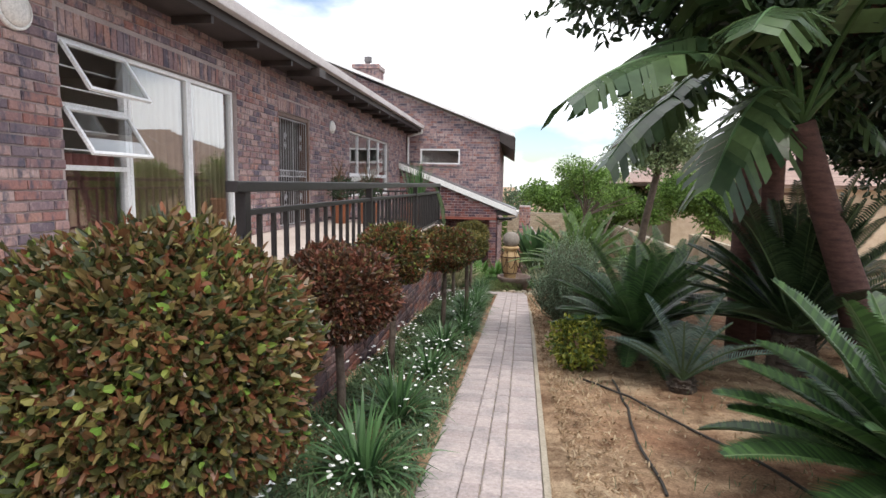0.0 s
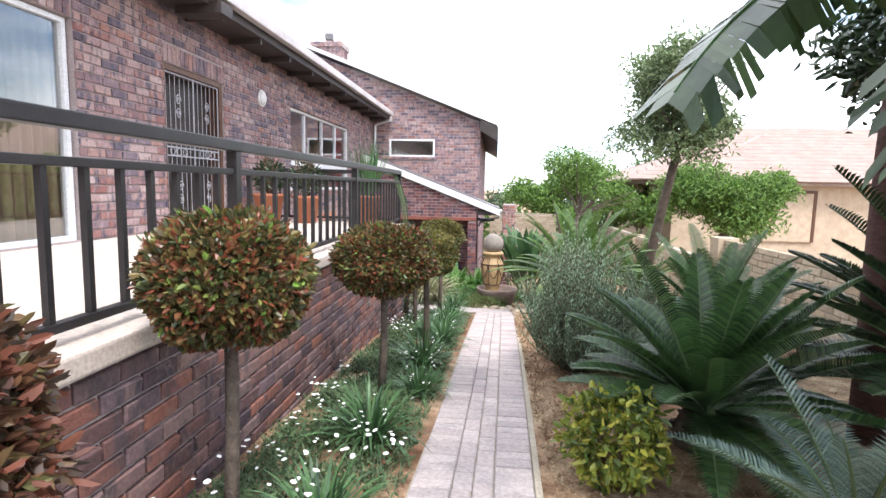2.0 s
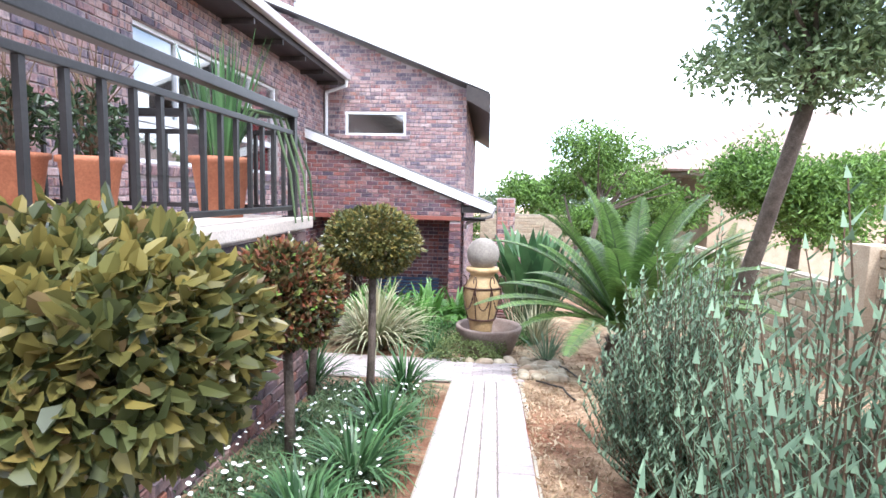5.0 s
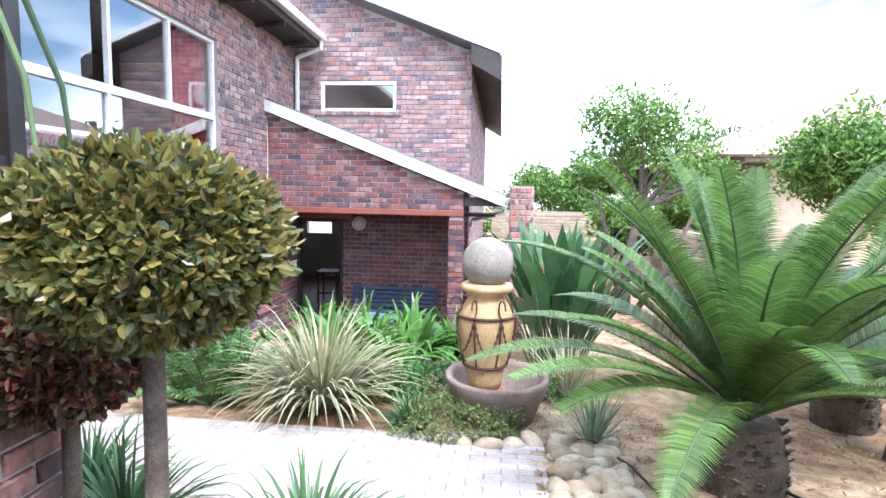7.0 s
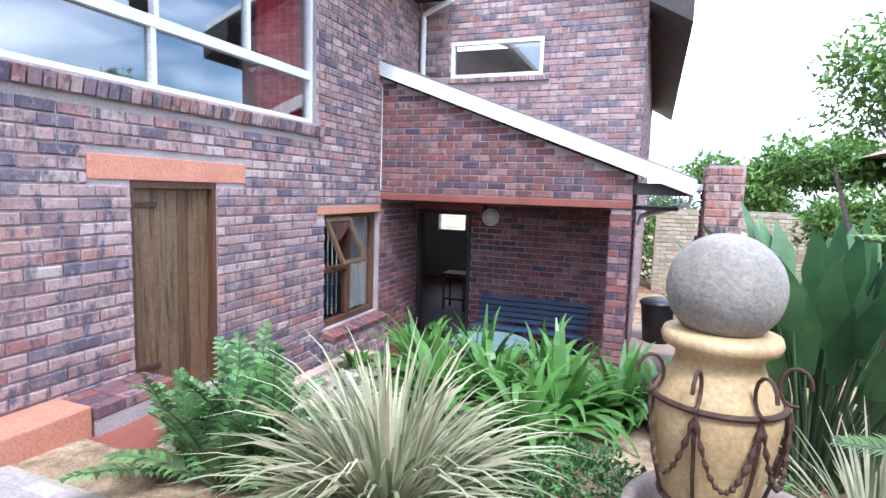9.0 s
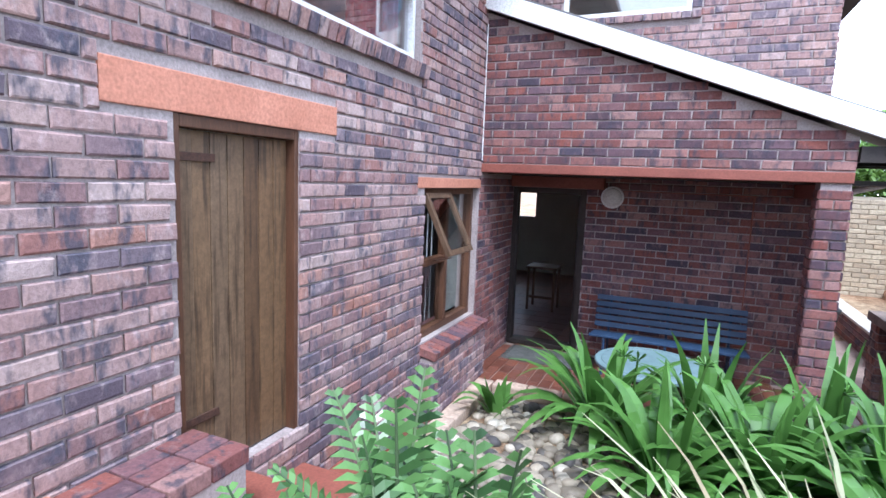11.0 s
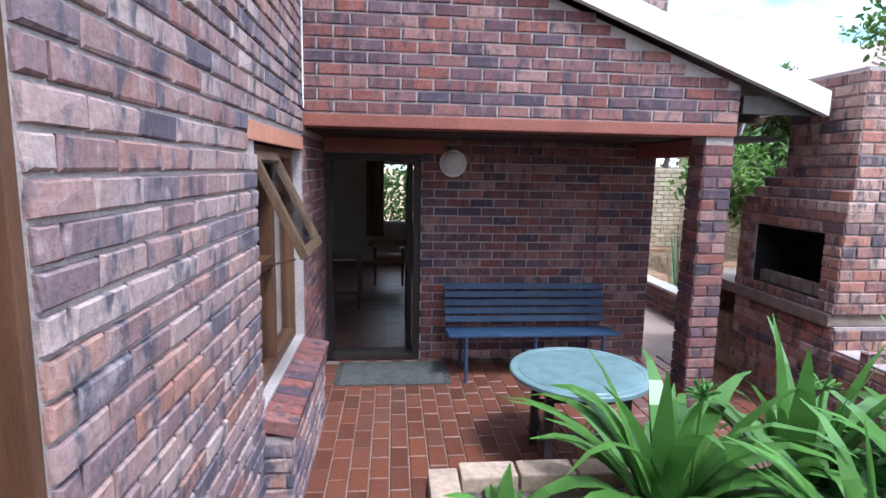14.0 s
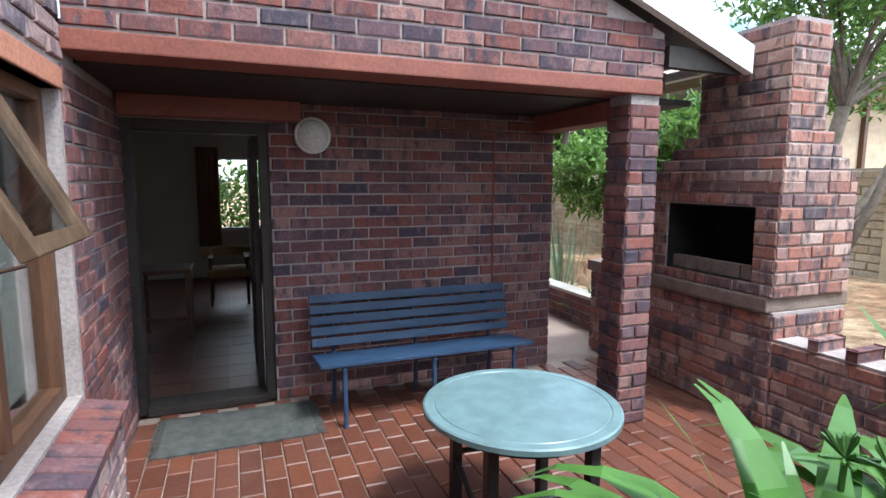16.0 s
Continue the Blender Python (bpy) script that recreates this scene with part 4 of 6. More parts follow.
for a, b, c, d in ((-3.35, -3.31, -1.25, -0.05), (-2.14, -2.1, -1.25, -0.05), (-3.31, -2.14, -0.09, -0.05), (-3.31, -2.14, -1.25, -1.21), (-2.74, -2.70, -1.21, -0.09)):
    part("window_frame", Geo().box(a, b, FY + 0.04, FY + 0.1, c, d), "aluminium", rw)
# front door frame, leaf swung inwards
fd = thing("door_4", (-3.75, B_Y, TILE_Z), "dark wooden front door standing open inwards", "door", "", "structure")
for a, b, c, d in ((-3.75, -3.69, TILE_Z, -0.02), (-2.90, -2.83, TILE_Z, -0.02), (-3.69, -2.90, -0.09, -0.02)):
    part("door_frame", Geo().box(a, b, B_Y + 0.02, B_Y + 0.16, c, d, None, 0.006), "dark_wood", fd)
part("threshold", Geo().box(-3.69, -2.90, B_Y - 0.02, B_Y + 0.2, TILE_Z, TILE_Z + 0.06, None, 0.01), "dark_wood", fd)
leaf = part("door_leaf", Geo().box(-2.95, -2.905, B_Y + 0.17, B_Y + 0.98, TILE_Z + 0.04, -0.1, None, 0.004).box(-2.96, -2.95, B_Y + 0.27, B_Y + 0.88, TILE_Z + 0.2, -1.2, None, 0.004).box(-2.96, -2.95, B_Y + 0.27, B_Y + 0.88, -1.05, -0.25, None, 0.004), "dark_wood", fd)
part("door_handle", Geo().tube([(-2.96, B_Y + 0.9, -1.05), (-3.01, B_Y + 0.9, -1.05), (-3.01, B_Y + 0.78, -1.05)], 0.009, 8), "aluminium", leaf)

# furniture seen through the door
ch = thing("armchair", (-3.15, 22.4, TILE_Z + 0.026), "tan wooden armchair with a padded round back", "chair")
cz = TILE_Z + 0.026
part("seat", Geo().box(-3.42, -2.9, 22.15, 22.65, cz + 0.36, cz + 0.47, None, 0.04), "cloth", ch)
bk = [(-3.16 + 0.28 * math.cos(a * 0.2618), 22.4 + 0.27 * math.sin(a * 0.2618), cz + 0.66) for a in range(0, 13)]
part("backrest", Geo().tube(bk, 0.075, 8), "cloth", ch)
for sx in (-3.38, -2.94):
    for sy in (22.2, 22.6):
        part("leg", Geo().tube([(sx, sy, cz), (sx, sy, cz + 0.6)], [0.016, 0.022], 8), "frame_wood", ch)
    part("armrest", Geo().box(sx - 0.03, sx + 0.03, 22.12, 22.62, cz + 0.6, cz + 0.635, None, 0.01), "frame_wood", ch)
st = thing("side_table", (-3.75, 20.9, cz), "small wooden side table by the doorway", "table")
part("tabletop", Geo().box(-4.0, -3.5, 20.7, 21.15, cz + 0.68, cz + 0.72, None, 0.008), "frame_wood", st)
for sx in (-3.96, -3.54):
    for sy in (20.74, 21.11):
        part("leg", Geo().box(sx - 0.02, sx + 0.02, sy - 0.02, sy + 0.02, cz, cz + 0.68, None, 0.004), "frame_wood", st)
part("stretcher", Geo().box(-3.96, -3.54, 20.73, 20.75, cz + 0.2, cz + 0.24), "frame_wood", st)


# ---- wall lamps ----
def bulkhead(at, n, r, label):
    e = thing("wall_lamp", at, label, "lamp", "wall lamps")
    q = Vector(n).to_track_quat("Z", "Y").to_matrix().to_4x4()
    m = Matrix.Translation(at) @ q
    prof = [(r, 0.0), (r, 0.03), (r * 0.93, 0.042), (r * 0.86, 0.036)]
    g = Geo().lathe(prof, 0, 0, 32)
    g.v = [tuple(m @ Vector(p)) for p in g.v]
    part("rim", g, "white_paint", e, "", True)
    prof = [(r * 0.86, 0.034), (r * 0.8, 0.052), (r * 0.55, 0.07), (r * 0.25, 0.078), (0.004, 0.08)]
    g = Geo().lathe(prof, 0, 0, 32)
    g.v = [tuple(m @ Vector(p)) for p in g.v]
    part("diffuser", g, "opal", e, "opal glass", True)


bulkhead((WX + 0.012, 3.75, 2.52), (1, 0, 0), 0.15, "round white bulkhead lamp on the brick wall")
bulkhead((WX + 0.012, 10.91, 2.39), (1, 0, 0), 0.13, "round white bulkhead lamp on the brick wall")
bulkhead((-2.53, B_Y - 0.012, -0.1), (0, -1, 0), 0.13, "round white bulkhead lamp on the porch wall")
cond = Geo().tube([(-2.4, B_Y - 0.018, -0.02), (-1.06, B_Y - 0.018, -0.02)], 0.006, 6).tube([(-1.07, B_Y - 0.018, -0.02), (-1.07, B_Y - 0.018, -1.4)], 0.008, 6)
tagged(mesh_object("conduit", cond, "beam_paint"), "thin painted electric conduit on brick wall", "conduit")
setting("trim_corner", Geo().tube([(WX + 0.02, P_Y - 0.02, 0.25), (WX + 0.02, P_Y - 0.02, 1.62)], 0.006, 6), "white_paint", "thin white cable in the wall corner", "cable")

# ---- railing on the terrace ----
RX, RZ = -1.45, 1.26
rl = thing("railing", (RX, 2.78, TER_Z), "dark brown painted steel railing with square balusters", "railing")
POSTS = [2.78, 5.40, 8.03, 10.62]
for y in POSTS:
    part("post", Geo().box(RX - 0.03, RX + 0.03, y - 0.03, y + 0.03, TER_Z, RZ - 0.02, None, 0.004), "black_metal", rl)
    part("base_plate", Geo().box(RX - 0.06, RX + 0.06, y - 0.06, y + 0.06, TER_Z, TER_Z + 0.008), "black_metal", rl)
part("handrail", Geo().box(RX - 0.035, RX + 0.035, POSTS[0] - 0.12, POSTS[-1] + 0.03, RZ - 0.03, RZ + 0.03, None, 0.006), "black_metal", rl)
part("rail", Geo().box(RX - 0.02, RX + 0.02, POSTS[0], POSTS[-1], 1.10, 1.135, None, 0.004), "black_metal", rl)
part("rail", Geo().box(RX - 0.02, RX + 0.02, POSTS[0], POSTS[-1], TER_Z + 0.05, TER_Z + 0.085, None, 0.004), "black_metal", rl)
for a, b in zip(POSTS, POSTS[1:]):
    for k in range(1, 14):
        y = a + (b - a) * k / 14
        part("baluster", Geo().box(RX - 0.013, RX + 0.013, y - 0.013, y + 0.013, TER_Z + 0.085, 1.10), "black_metal", rl)
# return rail to the house
part("handrail", Geo().box(WX + 0.02, RX - 0.036, 10.585, 10.655, RZ - 0.03, RZ + 0.03, None, 0.006), "black_metal", rl)
part("rail", Geo().box(WX + 0.02, RX - 0.03, 10.6, 10.64, 1.10, 1.135, None, 0.004), "black_metal", rl)
part("rail", Geo().box(WX + 0.02, RX - 0.03, 10.6, 10.64, TER_Z + 0.05, TER_Z + 0.085, None, 0.004), "black_metal", rl)
for k in range(1, 16):
    x = RX - (RX - WX) * k / 16
    part("baluster", Geo().box(x - 0.013, x + 0.013, 10.607, 10.633, TER_Z + 0.085, 1.10), "black_metal", rl)
part("brace", Geo().tube([(RX, 2.72, 1.0), (RX + 0.16, 2.70, 0.30)], 0.02, 6), "black_metal", rl)

# ---- chimney and far details of the house ----
cm = thing("chimney", (-5.2, 19.6, 4.3), "square face brick chimney with a metal cowl", "chimney")
part("stack", Geo().box(-5.75, -4.85, 19.2, 20.0, 3.9, 5.25).box(-5.8, -4.8, 19.15, 20.05, 5.25, 5.4), "mortar", cm)
BRICK_JOBS.append(lambda: brick_face(cm, (-5.75, 19.2, 4.0), (1, 0, 0), (0, -1, 0), 0.9, 1.25, "brick"))
BRICK_JOBS.append(lambda: brick_face(cm, (-5.8, 19.15, 5.25), (1, 0, 0), (0, -1, 0), 1.0, 0.17, "brick"))
BRICK_JOBS.append(lambda: brick_face(cm, (-4.85, 19.2, 4.0), (0, 1, 0), (1, 0, 0), 0.8, 1.25, "brick"))
part("cowl", Geo().tube([(-5.35, 19.6, 5.4), (-5.35, 19.6, 5.55)], 0.09, 10).box(-5.45, -5.2, 19.5, 19.7, 5.55, 5.75, None, 0.02), "roof", cm, "grey metal cowl")
setting("eave_beam", Geo().box(-3.62, -3.08, 8.45, 8.72, 2.93, 3.06), "dark_wood", "dark timber beam end under the eave", "beam")
for y in np.arange(0.4, 18.6, 1.05):
    setting("rafter", Geo().box(-3.70, -3.24, y - 0.025, y + 0.025, 2.94, 3.02), "dark_wood", "dark rafter end under the eave", "rafter")
setting("porch_rafters", Geo().box(-0.49, 0.13, 17.61, 17.67, 0.30, 0.43).box(-0.49, 0.13, 18.3, 18.36, 0.30, 0.43).box(-0.49, 0.13, 18.8, 18.86, 0.30, 0.43), "dark_wood", "dark rafters below the porch roof", "rafter")
gp = thing("gutter_porch", (0.28, 18, 0.38), "small white gutter with a sloping downpipe", "gutter", "", "structure")
part("trough", Geo().box(0.145, 0.22, 17.62, 18.9, 0.36, 0.43, None, 0.012), "white_paint", gp)
part("downpipe", Geo().tube([(0.18, 18.6, 0.37), (0.15, 18.62, 0.2), (-0.42, 18.8, 0.02), (-0.44, 18.82, -0.1)], 0.035, 10), "white_paint", gp)


# ---- paving ----
def flat_piece(sx, sy, h, mat, key, r):
    k = (key, round(sx, 3), round(sy, 3), r)
    if k not in BRICKS:
        rr = random.Random(r * 7 + 1)
        j = lambda: rr.uniform(-0.002, 0.002)
        a, b, c = sx / 2, sy / 2, 0.006
        ring = ((-1, -1), (1, -1), (1, 1), (-1, 1))
        vs = [(x * a, y * b, -h) for x, y in ring] + [(x * a, y * b, -c) for x, y in ring] + [(x * (a - c) + j(), y * (b - c) + j(), 0) for x, y in ring]
        me = bpy.data.meshes.new(key)
        me.from_pydata(vs, [], [(q + i, q + (i + 1) % 4, q + 4 + (i + 1) % 4, q + 4 + i) for q in (0, 4) for i in range(4)] + [(8, 9, 10, 11)])
        me.materials.append(M[mat])
        BRICKS[k] = me
    return BRICKS[k]


def lay(owner, pieces, zfun, key, mat, h=0.05, count=300, near=lambda x, y: True, tilt=0.4):
    joined, made, r = Geo(), 0, random.Random(len(pieces))
    for x, y, sx, sy in pieces:
        z = zfun(x, y) + r.uniform(-0.002, 0.003)
        ang = math.atan2(zfun(x, y + 0.1) - zfun(x, y - 0.1), 0.2)
        m = Matrix.Translation((x, y, z)) @ Matrix.Rotation(ang, 4, "X") @ pose(0, 0, 0, r.uniform(-tilt, tilt), r.uniform(-tilt, tilt), r.uniform(-0.5, 0.5))
        me = flat_piece(sx, sy, h, mat, key, r.randrange(3))
        if made < count and near(x, y):
            made += 1
            ob = new(key, me)
            ob.parent = owner
            ob.matrix_world = m
        else:
            joined.add([m @ v.co for v in me.vertices], [tuple(p.vertices) for p in me.polygons])
    if joined.v:
        ob = mesh_object(key + "s_rest", joined, mat + "_joined", owner)
        ob["kind"] = "stuff"


def path_c(y):
    return float(np.interp(y, [-3, 2.4, 6.4, 11, 13], [-0.18, -0.11, -0.02, 0.06, 0.08]))


def pave_z(x, y):
    return slope(y) + 0.03


path_pieces = []
y = -2.0
k = 0
while y < 11.5:
    c = path_c(y)
    path_pieces += [(c - 0.205, y, 0.197, 0.097), (c + 0.205, y, 0.197, 0.097)]
    if k % 2 == 0:
        path_pieces.append((c - 0.052, y + 0.05, 0.098, 0.196))
    else:
        path_pieces.append((c + 0.052, y + 0.05, 0.098, 0.196))
    y += 0.1
    k += 1
pz = Geo()
ys = list(np.arange(-2.1, 12.95, 0.3)) + [12.95]
bed = [(path_c(y) + s * 0.315, y, slope(y) + 0.012) for y in ys for s in (-1, 1)]
pz.add(bed, [(2 * i, 2 * i + 1, 2 * i + 3, 2 * i + 2) for i in range(len(ys) - 1)])
pz.add([(x, y, slope(y) + 0.016) for y in (11.45, 11.9, 12.4, 12.82) for x in (-3.4, 0.42)], [(2 * i, 2 * i + 1, 2 * i + 3, 2 * i + 2) for i in range(3)])
pavement = setting("pavement", pz, "pale_mortar", "grey-pink concrete paver garden path", "path")
area = []
y, k = 11.52, 0
while y < 12.8:
    x = -3.36 + 0.1 * (k % 2)
    while x < 0.36:
        area.append((x, y, 0.197, 0.097))
        x += 0.2
    y += 0.1
    k += 1
BRICK_JOBS.append(lambda: lay(pavement, [p for p in path_pieces if 1.4 < p[1] < 11.6] + [p for p in path_pieces if not 1.4 < p[1] < 11.6] + area, pave_z, "paver", "paver"))

# concrete kerb line on the path's soil side
kb = Geo()
kv = [(path_c(y) + 0.31 + d, y, slope(y) + h) for y in ys for d, h in ((0, -0.05), (0, 0.028), (0.035, 0.024), (0.045, -0.05))]
kb.add(kv, [(4 * i + j, 4 * i + j + 1, 4 * i + j + 5, 4 * i + j + 4) for i in range(len(ys) - 4) for j in range(3)])
setting("kerb", kb, "pale_mortar", "thin worn mortar edge along the paver path", "kerb")

# porch floor
floor_p = setting("floor", Geo().box(-3.74, PIT_X1, 15.1, 18.9, TILE_Z - 0.1, TILE_Z - 0.012).box(B_X1 + 0.02, 1.9, 18.9, 21.5, TILE_Z - 0.1, TILE_Z - 0.012), "grout", "red quarry tile porch floor with pale joints", "floor")
tiles = []
i = 0
x = -3.74 + 0.062
while x < PIT_X1:
    y = 15.15 + 0.125 * (i % 2)
    while y < 18.85:
        tiles.append((x, y, 0.118, 0.243))
        y += 0.25
    x += 0.126
    i += 1
BRICK_JOBS.append(lambda: lay(floor_p, tiles, lambda x, y: TILE_Z, "tile", "tile", 0.02, 300, lambda x, y: y < 18.3 and x < -1.0, 0.12))

# steps down beside the house and the plinth by the store door
steps = thing("steps", (-3.28, 14.2, TILE_Z), "red painted steps down to the porch", "steps", "", "structure")
for k, (a, b, z) in enumerate(((13.25, 13.75, -1.32), (13.75, 14.25, -1.50), (14.25, 14.72, -1.69), (14.72, 15.12, -1.87))):
    part("step", Geo().box(-3.74, PIT_X0 - 0.01, a, b, TILE_Z - 0.05, z, None, 0.012), "beam_paint", steps)
setting("plinth", Geo().box(-3.74, -3.42, 10.9, 13.3, -1.35, -1.12, None, 0.012), "plaster", "low orange painted plinth at the foot of the wall", "plinth")
ds = thing("door_step", (-3.5, 14, -1.33), "low brick step in front of the plank door", "step")
part("core", Geo().box(-3.735, -3.40, 13.32, 13.9, -1.9, -1.21), "mortar", ds)
for j in range(3):
    for k in range(3):
        part("brick", Geo().box(-3.733 + j * 0.115, -3.733 + j * 0.115 + 0.107, 13.31 + k * 0.206, 13.31 + k * 0.206 + 0.197, -1.21, -1.135, None, 0.007), "red_brick", ds)

# planter beside the steps
pl = thing("planter", (-1.3, 14.4, TILE_Z), "low brick planter wall round a pebble bed", "planter")
part("core", Geo().box(PIT_X0 + 0.008, PIT_X0 + 0.11, 13.3, PIT_Y0 - 0.01, TILE_Z - 0.05, -1.385).box(PIT_X0 + 0.11, PIT_X1, PIT_Y0 - 0.115, PIT_Y0 - 0.008, TILE_Z - 0.05, -1.385), "mortar", pl)
M["cap_brick"] = by_piece("worn_cap_brick", [(0.0, (0.36, 0.26, 0.2)), (0.5, (0.47, 0.36, 0.28)), (1.0, (0.33, 0.19, 0.14))], False, patch=(0.28, 0.22, 0.18))
for k in range(10):
    part("cap_brick", Geo().box(PIT_X0, PIT_X0 + 0.115, 13.32 + k * 0.232, 13.32 + k * 0.232 + 0.222, -1.385, -1.31 + rng.uniform(-0.004, 0.004), None, 0.01), "cap_brick", pl)
for k in range(12):
    part("cap_brick", Geo().box(PIT_X0 + 0.125 + k * 0.232, PIT_X0 + 0.125 + k * 0.232 + 0.222, PIT_Y0 - 0.115, PIT_Y0, -1.385, -1.31 + rng.uniform(-0.004, 0.004), None, 0.01), "cap_brick", pl)
BRICK_JOBS.append(lambda: brick_face(pl, (PIT_X0 + 0.11, PIT_Y0 - 0.01, TILE_Z), (1, 0, 0), (0, 1, 0), 3.05, 0.66, "red_brick"))
BRICK_JOBS.append(lambda: brick_face(pl, (PIT_X0 + 0.008, PIT_Y0, TILE_Z), (0, -1, 0), (-1, 0, 0), 2.34, 0.66, "red_brick"))

# ---- barbecue ----
bq = thing("brick_barbecue", (0.7, 17.9, TILE_Z), "built-in face brick barbecue with a stepped chimney", "barbecue")
BX = 0.16


def block(x0, x1, y0, y1, z0, z1, hole=None):
    """A brick block seen from its -x and -y sides."""
    if hole:
        a, b, c, d = hole
        g = Geo().box(x0, x1, y0, a, z0, z1).box(x0, x1, b, y1, z0, z1).box(x0, x1, a, b, z0, c).box(x0, x1, a, b, d, z1)
    else:
        g = Geo().box(x0, x1, y0, y1, z0, z1)
    part("core", g, "mortar", bq)
    hl = [(y1 - hole[1], y1 - hole[0], hole[2] - z0, hole[3] - z0)] if hole else []
    BRICK_JOBS.append(lambda: brick_face(bq, (x0, y1, z0), (0, -1, 0), (-1, 0, 0), y1 - y0, z1 - z0, "sunlit_brick", hl, pick=lambda u, z: True, count=60, bl=0.205))
    BRICK_JOBS.append(lambda: brick_face(bq, (x0, y0, z0), (1, 0, 0), (0, -1, 0), x1 - x0, z1 - z0, "sunlit_brick", pick=lambda u, z: True, count=60, bl=0.205))


block(BX + 0.02, 0.88, 17.28, 18.45, TILE_Z, -1.27)
block(BX + 0.02, 0.95, 18.95, 19.2, TILE_Z, -1.27)
block(BX, 0.88, 17.28, 18.45, -1.17, -0.42, (17.44, 18.22, -1.10, -0.58))
for k in range(4):
    block(BX + 0.03 * k, 0.86 - 0.06 * k, 17.28 + 0.015 * k, 18.42 - 0.08 * k, -0.42 + 0.085 * k, -0.42 + 0.085 * (k + 1))
block(BX + 0.08, 0.58, 17.33, 18.04, -0.08, 0.62)
part("hearth_slab", Geo().box(BX - 0.025, 0.94, 17.30, 19.22, -1.27, -1.17, None, 0.012), "bowl", bq, "worn grey concrete hearth slab")
part("firebox", Geo().box(BX + 0.5, BX + 0.52, 17.44, 18.22, -1.10, -0.58).box(BX + 0.006, BX + 0.5, 17.443, 17.452, -1.098, -0.582).box(BX + 0.006, BX + 0.5, 18.208, 18.217, -1.098, -0.582).box(BX + 0.006, BX + 0.5, 17.453, 18.207, -0.592, -0.584).box(BX + 0.006, BX + 0.5, 17.453, 18.207, -1.098, -1.092), "soot_and_shade", bq, "soot-blackened firebox")
for k in range(6):
    part("fire_brick", Geo().box(BX + 0.06, BX + 0.12, 17.46 + k * 0.126, 17.46 + k * 0.126 + 0.118, -1.091, -0.99, None, 0.008), "bowl", bq, "grey fire brick")
# Near-black sheet that stands in for the shade inside the open recess.
part("niche", Geo().box(BX + 0.5, BX + 0.55, 18.45, 18.95, TILE_Z, -1.28), "soot_and_shade", bq)
lw2 = thing("low_wall", (0.32, 16.3, TILE_Z), "low face brick garden wall beside the porch", "wall")
part("core", Geo().box(0.2, 0.42, 15.68, 17.27, TILE_Z - 0.1, -1.44), "mortar", lw2)
for k in range(7):
    part("cap_brick", Geo().box(0.185, 0.43, 15.70 + k * 0.222, 15.44 + k * 0.222 + 0.214, -1.44, -1.37, None, 0.01), "red_brick", lw2)
BRICK_JOBS.append(lambda: brick_face(lw2, (0.2, 17.27, TILE_Z), (0, -1, 0), (-1, 0, 0), 1.59, 0.61, "sunlit_brick", pick=lambda u, z: True))
lw3 = thing("low_wall", (0.6, 20, TILE_Z), "low face brick kerb wall behind the porch", "wall")
part("core", Geo().box(0.55, 0.75, 19.25, 24.0, TILE_Z - 0.1, -1.72), "mortar", lw3)
BRICK_JOBS.append(lambda: brick_face(lw3, (0.55, 24.0, TILE_Z), (0, -1, 0), (-1, 0, 0), 4.7, 0.33, "red_brick"))
part("coping", Geo().box(0.53, 0.77, 19.25, 24.0, -1.72, -1.68, None, 0.01), "concrete", lw3)

# ---- bench, table, rug ----
bn = thing("garden_bench", (-1.8, 18.5, TILE_Z), "worn navy blue painted slatted garden bench", "bench")
B0, B1 = -2.60, -1.02
for k in range(5):
    y, z = 18.28 + k * 0.085, TILE_Z + 0.42 - (0.012 * k if k else -0.0)
    part("seat_slat", Geo().box(B0, B1, y - 0.034, y + 0.034, z, z + 0.025, None, 0.005), "bench_paint", bn)
for k in range(5):
    s = k / 4
    m = Matrix.Translation((0, 18.68 + 0.10 * s, TILE_Z + 0.47 + 0.30 * s)) @ Matrix.Rotation(radians(-16), 4, "X")
    part("back_slat", Geo().box(B0, B1, -0.012, 0.012, -0.03, 0.03, m, 0.005), "bench_paint", bn)
for x in (B0 + 0.16, (B0 + B1) / 2, B1 - 0.16):
    part("bracket", Geo().tube([(x, 18.72, TILE_Z + 0.36), (x, 18.70, TILE_Z + 0.46), (x, 18.82, TILE_Z + 0.80)], 0.014, 6).tube([(x, 18.25, TILE_Z + 0.40), (x, 18.72, TILE_Z + 0.36)], 0.014, 6), "bench_paint", bn)
    for y, dy in ((18.28, -0.03), (18.66, 0.05)):
        part("leg", Geo().tube([(x, y, TILE_Z + 0.40), (x, y + dy, TILE_Z)], 0.016, 6), "bench_paint", bn)
TX, TYC, TZ, TR = -1.9, 16.9, TILE_Z + 0.64, 0.445
tb = thing("round_table", (TX, TYC, TILE_Z), "round pale teal painted table on dark legs", "table")
part("tabletop", Geo().lathe([(TR - 0.02, TZ - 0.035), (TR, TZ - 0.028), (TR, TZ - 0.006), (TR - 0.008, TZ), (TR - 0.045, TZ), (TR - 0.048, TZ - 0.003), (TR - 0.053, TZ - 0.003), (TR - 0.056, TZ), (0.01, TZ)], TX, TYC, 72), "table_paint", tb)
part("apron", Geo().lathe([(TR - 0.12, TZ - 0.09), (TR - 0.1, TZ - 0.09), (TR - 0.1, TZ - 0.036), (TR - 0.12, TZ - 0.036)], TX, TYC, 40), "black_metal", tb)
